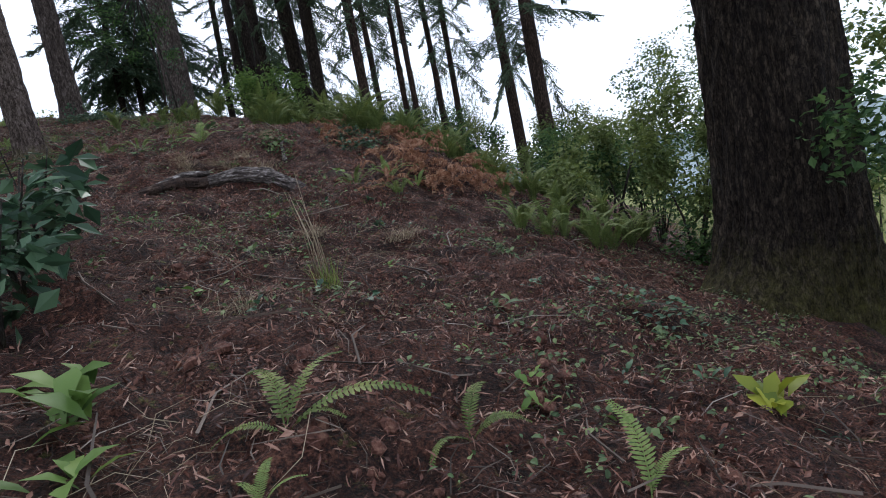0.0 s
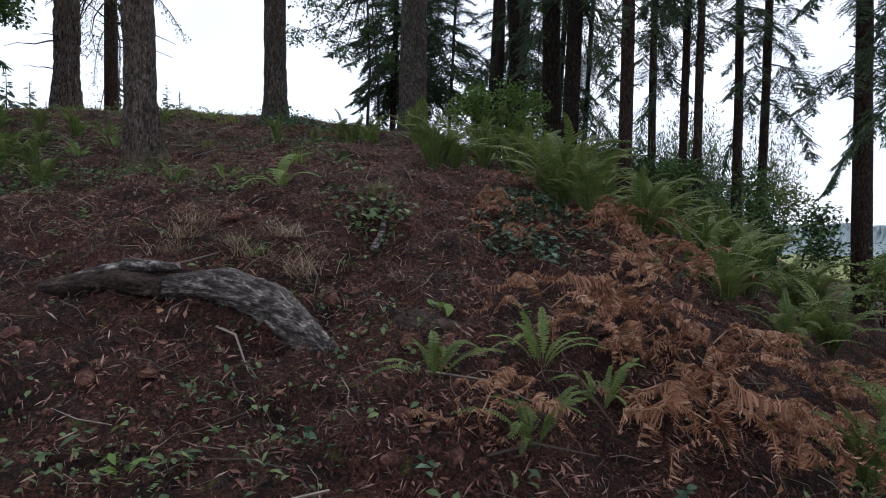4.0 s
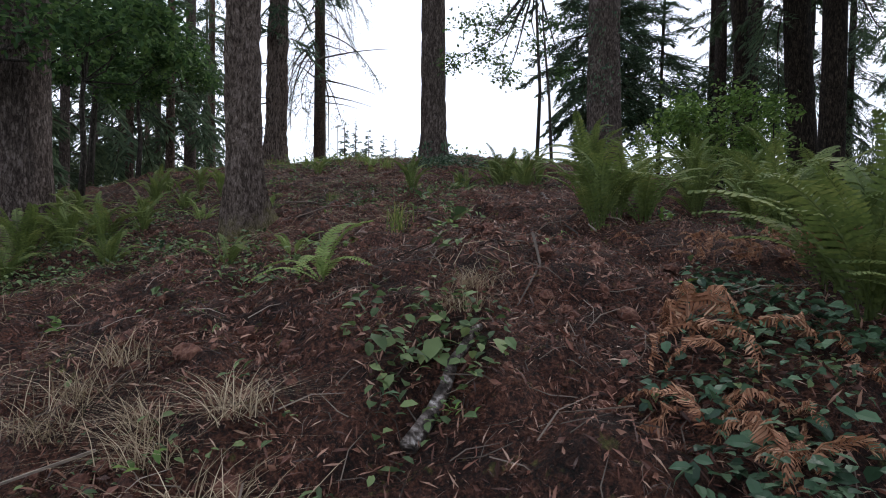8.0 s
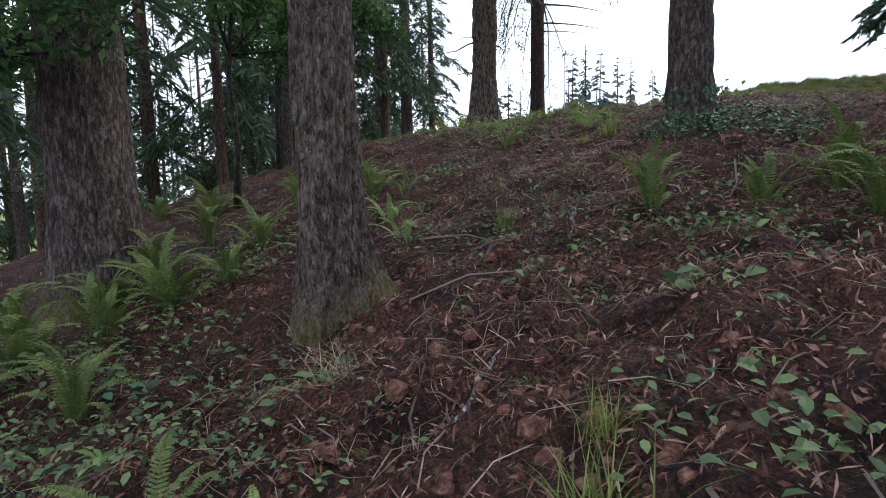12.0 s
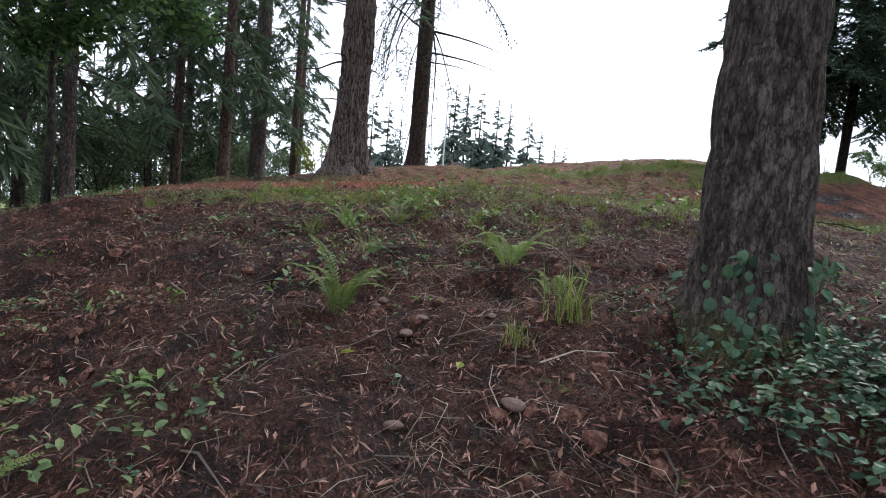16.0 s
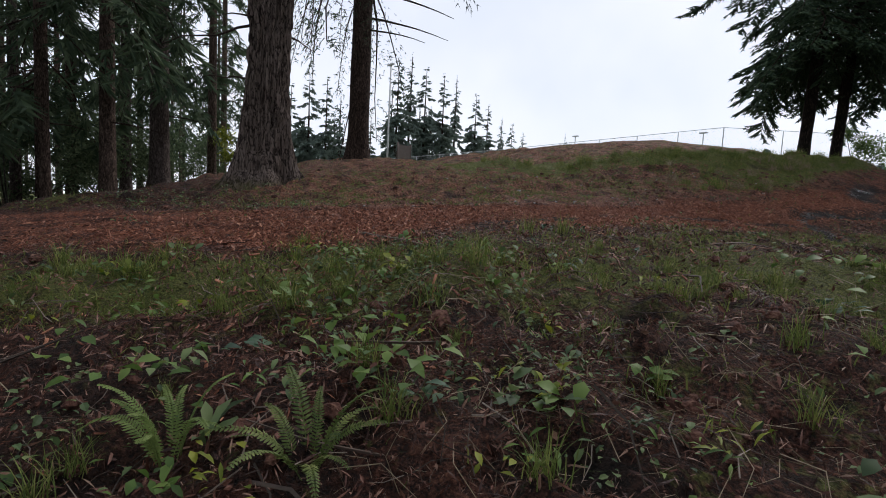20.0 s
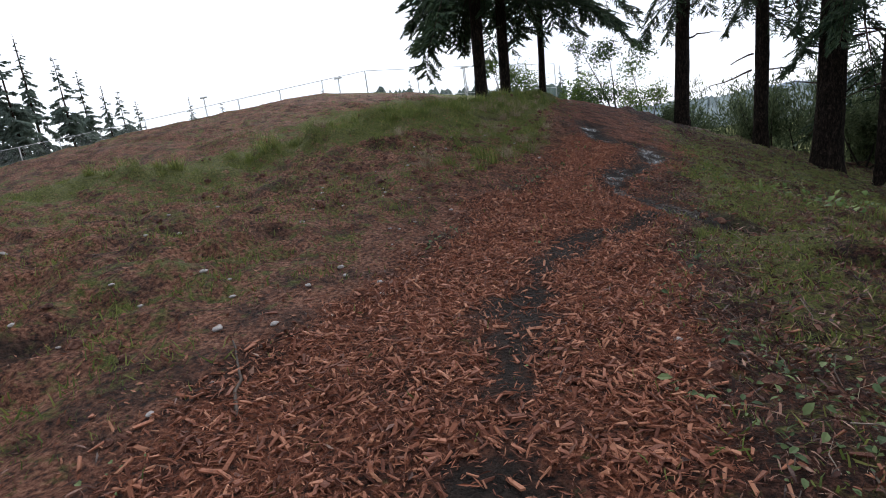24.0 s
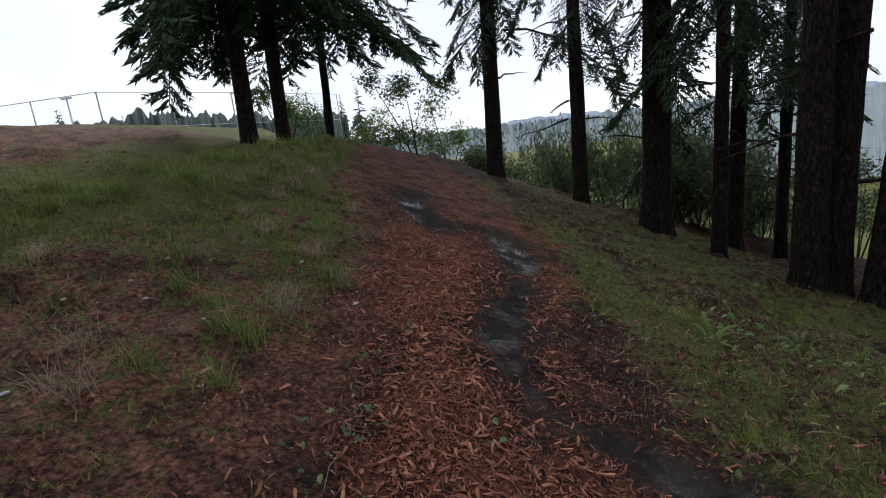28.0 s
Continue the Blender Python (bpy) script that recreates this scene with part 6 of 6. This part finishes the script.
sapling(-16.2, 6.75, [([(0, 0, -0.1), (0.04, 0.05, 0.9), (-0.1, 0.0, 1.8), (0.05, 0.1, 3.0), (0.1, 0.2, 5.0)], 0.06)],
        [(0.2, 0.3, 2.9, 0.7), (-0.5, 0.6, 3.2, 0.8), (0.6, 0.9, 3.0, 0.7), (0, 0, 3.9, 1.0), (0.9, 0.3, 3.6, 0.8), (1.4, 0.9, 2.5, 0.7), (0.3, 1.4, 2.6, 0.7), (2.1, 0.6, 2.7, 0.7), (1.0, -0.3, 2.4, 0.6)], 560, 0.12, LEAF, "slim dark maple leaning over the slope", 33)
sapling(-12.6, 5.6, [([(0, 0, -0.1), (-0.1, 0.05, 0.9), (0.05, 0.0, 1.8), (0.0, 0.1, 3.0), (0.1, 0.1, 5.0)], 0.06)],
        [(0.1, 0.1, 3.2, 0.9), (-0.9, 0.2, 3.2, 0.9), (0.9, -0.2, 3.1, 0.9), (1.3, 0.5, 2.7, 0.7), (0.2, 0.9, 3.4, 0.9), (0, 0, 4.5, 1.3), (-1.2, -0.4, 3.6, 1.0), (-1.6, 0.6, 2.6, 0.7), (0.5, 1.2, 2.7, 0.6)], 620, 0.12, LEAF, "slim dark maple leaning over the slope", 34)
sapling(-10.3, 3.4, [([(0, 0, -0.1), (0.1, 0.05, 1.0), (-0.05, 0.0, 2.0), (0.0, 0.1, 3.2), (0.1, 0.1, 5.0)], 0.07)],
        [(0.1, 0.1, 2.6, 0.9), (-0.9, 0.2, 2.9, 0.9), (0.8, 0.6, 2.5, 0.8), (0.2, 0.9, 3.4, 0.9), (0, 0, 4.2, 1.3), (1.2, 0.9, 3.4, 0.9)], 620, 0.12, LEAF, "slim dark maple leaning over the slope", 35)

sapling(-9.2, 3.9, [([(0, 0, -0.1), (0.1, 0.1, 1.0), (0.05, 0.3, 2.0), (0.1, 0.6, 3.2), (0.1, 0.7, 5.0)], 0.05)],
        [(0.3, 0.5, 2.4, 0.7), (0.6, 1.4, 2.7, 0.8), (-0.3, 1.0, 3.3, 1.0), (0.8, 0.3, 3.3, 1.0), (0.2, 1.9, 3.5, 1.0), (0, 0.2, 4.3, 1.2), (0.7, 2.3, 3.0, 0.7)], 560, 0.1, LEAF, "slim dark maple leaning over the slope", 36)


SMALL_LEAF_V = LEAF_V[:4] * np.array([1, 1.1, 1.4])
SMALL_LEAF_F = [[0, 1, 2], [0, 2, 3]]


def bush(x, y, r, h, mat, label, seed, size=0.09, per=420, group="", lift=0.0):
    rs = np.random.RandomState(seed)
    ob = thing("bush", (x, y, gz(x, y) + lift), label, "shrub", group)
    blobs = [(rs.normal(0, 0.45) * r, rs.normal(0, 0.45) * r, h * rs.uniform(0.25, 0.8), r * rs.uniform(0.45, 0.75)) for _ in range(6)]
    part("foliage", leaf_cloud("foliage", seed, blobs, per, size, mat, 0.7, SMALL_LEAF_V, SMALL_LEAF_F), ob)
    for k in range(4):
        e = np.array(blobs[k][:3])
        part("stem", limb_mesh("stem", [(0, 0, -0.1), e * 0.5 + rs.normal(0, 0.06, 3), e], [0.03, 0.02, 0.006], BARK_GREY, 5), ob)
    return ob


for k, (x, y, r, h) in enumerate([(-6.8, 14.8, 1.0, 1.9), (-6.1, 15.6, 1.0, 2.0), (-7.4, 15.9, 0.9, 1.7)]):
    bush(x, y, r, h, LEAF_BRIGHT, "fresh green leafy bush behind the ferns", 40 + k, 0.1, 420)
for k, (x, y, r, h) in enumerate([(1.7, 8.9, 1.1, 2.6), (2.4, 9.8, 1.2, 3.4), (1.3, 11.5, 1.2, 2.6), (0.6, 13.6, 1.2, 2.4), (-0.6, 15.2, 1.2, 2.4), (3.2, 12.0, 1.5, 4.0), (2.6, 15.5, 1.5, 3.6), (-2.2, 16.4, 1.1, 2.2), (-3.6, 20.6, 1.4, 3.2), (-1.2, 20.0, 1.4, 3.2), (1.2, 20.6, 1.5, 3.5), (-5.4, 21.0, 1.3, 2.8), (4.3, 5.2, 1.3, 4.2), (3.6, 6.6, 1.2, 3.2), (4.2, 3.6, 1.1, 3.8), (2.6, 7.4, 1.2, 3.4), (3.8, 9.0, 1.6, 6.0), (4.6, 11.5, 1.8, 7.6), (5.5, 14.5, 1.9, 8.4), (3.6, 13.6, 1.6, 6.4), (5.0, 8.0, 1.6, 5.0), (6.5, 11.0, 2.0, 8.6), (7.0, 16.5, 2.1, 9.0), (4.8, 18.0, 1.9, 8.0), (2.0, 17.5, 1.5, 4.2)]):
    bush(x, y, r, h, LEAF if k % 3 else FERN, "dense dark green shrub on the steep lower slope", 50 + k, 0.1, 460, "shrubs on the lower slope")

# scrub beyond the crest
PLUME_V = np.array([(0, 0, 0), (0.5, 0.09, 0.02), (1.0, 0, -0.05), (0.5, -0.09, 0.02)])


def broom(x, y, r, h, seed):
    """A feathery bush of upright shoots set with narrow leaves."""
    rs = np.random.RandomState(seed)
    ob = thing("broom_bush", (x, y, gz(x, y) - 0.1), "tall feathery grey-green broom bush beyond the firs", "shrub", "scrub beyond the crest")
    places, lean = [], []
    for k in range(26):
        a, q = rs.uniform(0, 6.3), r * math.sqrt(rs.rand())
        root = np.array([math.cos(a) * q * 0.4, math.sin(a) * q * 0.4, 0])
        tip = np.array([math.cos(a) * q, math.sin(a) * q, h * rs.uniform(0.6, 1.05) * (1 - 0.25 * (q / r) ** 2)])
        if k < 3:
            part("stem", limb_mesh("stem", [root, (root + tip) / 2 + rs.normal(0, 0.05, 3), tip], [0.025, 0.015, 0.004], BARK_GREY, 5), ob)
        t = rs.uniform(0.12, 1.0, 62) ** 0.8
        places.append(root + (tip - root) * t[:, None] + rs.normal(0, 0.11, (62, 3)))
    p = np.concatenate(places)
    n = len(p)
    v, f = many(PLUME_V, SMALL_LEAF_F, turns(rs.normal(0, 0.5, n), -rs.uniform(0.3, 1.4, n), rs.uniform(0, 6.3, n), rs.uniform(0.12, 0.27, n), p))
    part("foliage", mesh_from("foliage", v, f, SCRUB), ob)


rs_s = np.random.RandomState(8)
for k in range(64):
    if k < 30:
        x, y = rs_s.uniform(-16.5, -3), rs_s.uniform(31.5, 40)
        if x < -14.5 and y < 33.5:
            y += 2.5
    elif k < 52:
        x, y = rs_s.uniform(-9.4, -0.5), rs_s.uniform(21.5, 32)
    else:
        x, y = rs_s.uniform(-12.5, -8.0), rs_s.uniform(29.5, 33)
    h = min(5.6, max(1.8, 6.8 - gz(x, y) + rs_s.uniform(-0.8, 0.8)))
    if k % 4:
        broom(x, y, rs_s.uniform(0.9, 1.5), h, 900 + k)
    else:
        bush(x, y, rs_s.uniform(1.1, 1.6), h * 0.75, SCRUB, "dark green scrub bush beyond the firs", 900 + k, 0.1, 520, "scrub beyond the crest", -0.1)
# tussocks along the top of the bank
rs_t = np.random.RandomState(61)
for k in range(190):
    y = rs_t.uniform(18.6, 26.5)
    x = np.interp(y, EDGE_Y, EDGE_W) - 0.25 - abs(rs_t.normal(0, 1.3))
    if k % 2:
        y = rs_t.uniform(17.6, 27.0)
        x = np.interp(y, [p[1] for p in RIM], [p[0] for p in RIM]) + rs_t.normal(0, 0.3)
    q = rs_t.uniform(0.12, 0.3)
    t = tagged(new("grass_tussock", GREEN_TUFTS[k % 3] if k % 4 else STRAW_TUFTS[k % 3]), "ragged tussock of green and yellow grass on the bank", "grass", "tussocks on the bank")
    t.matrix_world = pose(x, y, gz(x, y) - 0.02, rs_t.uniform(-12, 12), rs_t.uniform(-12, 12), k * 77) @ Matrix.Diagonal((q * 1.3, q * 1.3, q, 1))
for k, (x, y, r, h) in enumerate([(-17.9, 33.2, 1.2, 3.4), (-17.0, 34.6, 1.2, 4.2), (-22.4, 35.0, 1.3, 2.6), (-19.3, 35.5, 1.2, 2.6)]):
    bush(x, y, r, h, LEAF_BRIGHT if k != 0 else LEAF, "light green young alder bush past the trail's crest", 950 + k, 0.1, 420)
bush(-36.5, 13.8, 1.3, 2.4, LEAF_YELLOW, "yellow-green bush at the edge of the wood", 960, 0.13, 420)
for k, (x, y) in enumerate([(-29.5, 4.0), (-32.5, 5.0), (-26.5, 2.0), (-36.0, 5.5), (-40.0, 8.0), (-34.0, 1.0), (-23.0, -1.0), (-43.0, 10.5), (-30.5, -2.0), (-38.5, 2.5), (-30.0, 6.6), (-33.5, 8.6), (-38.0, 10.4), (-41.0, 12.0), (-27.5, 5.6), (-45.0, 13.0), (-36.5, 8.2), (-24.6, 2.6)]):
    bush(x, y, 2.0, 3.2, SCRUB, "dim green undergrowth in the wood", 970 + k, 0.13, 520, "undergrowth of the west wood")

# ---- fence, notice board, lamp posts ----
FENCE = [(-35.4, 45.3, 9.2), (-44.0, 42.2, 8.6), (-54.0, 38.6, 7.9), (-66.0, 34.0, 7.2), (-80.0, 29.0, 6.4)]
BACK = [(-35.4, 45.3, 9.2), (-31.0, 52.0, 9.1), (-26.0, 60.0, 8.9)]
fence = thing("chain_link_fence", FENCE[0], "tall galvanised chain-link fence along the top of the bank", "fence")
o = np.array(FENCE[0])


def post(p, h=2.0, r=0.035):
    q = np.array(p) - o
    part("post", limb_mesh("post", [q + (0, 0, -1.5), q + (0, 0, h * 0.6), q + (0, 0, h)], [r, r, r], METAL, 8), fence)


for line in (FENCE, BACK):
    for a, b in zip(line, line[1:]):
        a, b = np.array(a), np.array(b)
        n = max(2, int(np.linalg.norm(b - a) / 3.0))
        for k in range(n + 1):
            post(a + (b - a) * k / n)
        for h in (0.05, 1.98):
            part("rail", limb_mesh("rail", [a - o + (0, 0, h), (a + b) / 2 - o + (0, 0, h), b - o + (0, 0, h)], [0.022] * 3, METAL, 6), fence)
        v, f = [], []
        m = int(np.linalg.norm(b - a) / 0.24)
        for k in range(-8, m):
            for e in (1, -1):
                t0, t1 = (k / m, (k + 8) / m)
                z0, z1 = (0.05, 1.95)
                if t0 < 0:
                    z0, t0 = z0 + (z1 - z0) * (-t0) / (t1 - t0), 0
                if t1 > 1:
                    z1, t1 = z0 + (z1 - z0) * (1 - t0) / (t1 - t0), 1
                if e < 0:
                    z0, z1 = 2.0 - z0, 2.0 - z1
                tv, tf = limb_arrays([a + (b - a) * t0 - o + (0, 0, z0), a + (b - a) * t1 - o + (0, 0, z1)], [0.003, 0.003], 3)
                f += [[i + len(v) for i in q] for q in tf]
                v += tv
        part("wire_mesh", mesh_from("wire_mesh", v, f, METAL), fence)

sx, sy = -52.0, 28.6
board = thing("notice_board", (sx, sy, gz(sx, sy) + 0.3), "wooden notice board with white sheets near the field", "sign", rz=-60)
for x in (-0.9, 0.9):
    part("post", limb_mesh("post", [(x, 0, -1.0), (x, 0, 1.0), (x, 0, 1.9)], [0.08, 0.08, 0.08], PAINTED, 8), board)


def slab(name, sx, sy, sz, mat, parent, at, bevel=0.01, label=""):
    bm = bmesh.new()
    bmesh.ops.create_cube(bm, size=1)
    bmesh.ops.scale(bm, vec=(sx, sy, sz), verts=bm.verts)
    bmesh.ops.bevel(bm, geom=bm.edges[:], offset=bevel, segments=2, affect='EDGES')
    me = bpy.data.meshes.new(name)
    bm.to_mesh(me)
    bm.free()
    me.materials.append(mat)
    p = part(name, me, parent, label)
    p.location = at
    return p


slab("panel", 1.7, 0.06, 1.1, PAINTED, board, (0, 0, 1.2))
slab("sheet", 0.7, 0.02, 0.9, PAPER, board, (-0.4, -0.05, 1.2), 0.003, "white notice sheet")
slab("sheet", 0.6, 0.02, 0.9, PAPER, board, (0.4, -0.05, 1.2), 0.003, "white notice sheet")
for x, y, h in ((-54.5, 28.2, 9.0), (-49.0, 62.0, 7.5), (-38.0, 70.0, 7.5), (-62.0, 56.0, 7.5)):
    lamp = thing("lamp_post", (x, y, gz(x, y)), "thin grey floodlight pole by the sports field", "lamp post")
    part("pole", limb_mesh("pole", [(0, 0, -1), (0, 0, h / 2), (0, 0, h)], [0.09, 0.075, 0.06], METAL, 8), lamp)
    slab("lamp_head", 0.9, 0.25, 0.14, METAL, lamp, (0, 0, h), 0.02)


# ---- far hills ----
def ridge(name, az0, az1, dist, low, top, mat, label, teeth=0.0, seed=0, depth=60.0):
    """A long wooded hill: rows of ground that climb to an uneven skyline."""
    n = int(abs(az1 - az0) * 5)
    az = np.radians(np.linspace(az0, az1, n))
    crest = np.array([top(a) for a in np.degrees(az)])
    rs = np.random.RandomState(seed)
    crest = crest + teeth * (0.5 * fbm(np.degrees(az) * 1.3, 0 * az, seed, 3) + 0.6 * rs.rand(n))
    v = []
    for j, (t, d) in enumerate(((0, -depth), (0.35, -depth * 0.6), (0.7, -depth * 0.25), (1, 0), (0.6, depth))):
        bump = 1 + 0.01 * rs.normal(size=n)
        v.append(np.stack([-14 - (dist + d) * np.sin(az) * bump, 14 + (dist + d) * np.cos(az) * bump, low + (crest - low) * t], -1))
    idx = np.arange(5 * n).reshape(5, n)
    f = np.stack([idx[:-1, :-1], idx[:-1, 1:], idx[1:, 1:], idx[1:, :-1]], -1).reshape(-1, 4)
    return tagged(new(name, mesh_from(name, np.concatenate(v), f, mat)), label, "hill", kind="structure")


ridge("backdrop_mountain", 12, -75, 2300, -40, lambda a: 6 + 26 * math.exp(-((a + 8.5) / 4.5) ** 2) + 5 * math.sin(a * 0.9) + 3 * math.sin(a * 2.3), MOUNTAIN, "distant mountain ridge under the clouds, coloured blue to stand for haze", 4, 3, 900)
ridge("backdrop_hill", 75, 12, 330, -16, lambda a: 20 + 14 * math.exp(-((a - 30) / 14) ** 2), HILL, "dark wooded hill behind the sports field", 5.5, 5, 60)
ridge("backdrop_hill", -20, -110, 420, -16, lambda a: 2 + 3 * math.exp(-((a + 48) / 16) ** 2), HILL_HAZE, "wooded hill across the valley, coloured pale to stand for haze", 3, 9, 250)
ridge("backdrop_hill", 14, -30, 600, -16, lambda a: 8.0, HILL_HAZE, "wooded hill across the valley, coloured pale to stand for haze", 4, 12, 90)


# larger chips of bark lying loose on the trail, nearest to the path
CHIP_MESHES = [mesh_from("bark_chip", CHIP_V * np.array([1, w, 0.8]), CHIP_F, CHIP) for w in (0.6, 0.9, 1.25)]
rs_c = np.random.RandomState(71)
count = 0
while count < 290:
    y = rs_c.uniform(10.5, 20.5)
    x = np.interp(y, EDGE_Y, EDGE_W) + rs_c.uniform(0.0, 1.0) * (np.interp(y, EDGE_Y, EDGE_E) - np.interp(y, EDGE_Y, EDGE_W))
    if y < 11.6:
        x = rs_c.uniform(-17.0, -14.6)
    if float(mulch_at(np.array([x]), np.array([y]))[0]) < 0.5 or float(mud_at(np.array([x]), np.array([y]))[0]) > 0.2:
        continue
    count += 1
    q = rs_c.uniform(0.03, 0.07)
    chip = part("bark_chip", CHIP_MESHES[count % 3], ground)
    chip.matrix_basis = pose(x, y, gz(x, y) + 0.012, rs_c.uniform(-16, 16), rs_c.uniform(-16, 16), rs_c.uniform(0, 360)) @ Matrix.Diagonal((q, q, q, 1))


# tall dry stalks on the slope, and clods of earth
stalks = thing("dry_stalks", (-1.5, 2.9, gz(-1.5, 2.9)), "tall thin bleached stalks standing on the slope", "stalks")
for k in range(9):
    a, h = rs_c.uniform(0, 6.3), rs_c.uniform(0.5, 0.95)
    b = np.array([rs_c.normal(0, 0.06), rs_c.normal(0, 0.06), 0])
    part("stalk", limb_mesh("stalk", [b, b + (0.05 * math.cos(a) * h, 0.05 * math.sin(a) * h, h * 0.55), b + (0.16 * math.cos(a) * h, 0.16 * math.sin(a) * h, h)], [0.004, 0.003, 0.001], STRAW, 4), stalks)
CLOD = material("earth_clod", [(0.35, (0.02, 0.009, 0.007)), (0.5, (0.085, 0.034, 0.023)), (0.65, (0.19, 0.1, 0.07))], 16, 0.9, 0.8, 60)
clod_v = np.array([(math.cos(a) * math.cos(b), math.sin(a) * math.cos(b), 0.7 * math.sin(b)) for b in (-0.3, 0.45) for a in np.linspace(0, 6.283, 7)[:6]] + [(0, 0, 0.75)])
clod_v = clod_v * (1 + 0.3 * np.random.RandomState(4).normal(size=(13, 1)) * 0.6)
clod_f = [[k, (k + 1) % 6, 6 + (k + 1) % 6, 6 + k] for k in range(6)] + [[6 + k, 6 + (k + 1) % 6, 12] for k in range(6)]
x, y = strew(5200, lambda x, y: near_walk(x, y, 3.0) * (1 - mulch_at(x, y)) * smooth(-0.1, 0.5, fbm(x * 1.4, y * 1.4, 3.0, 2)))
v, f = many(clod_v, clod_f, lay(x, y, 0.012 + 0.05 * dice.rand(len(x)) ** 3, 0.0, 0.3))
stuff("earth_clods", v, f, CLOD, "dark crumbly clods of earth on the slope", "soil")
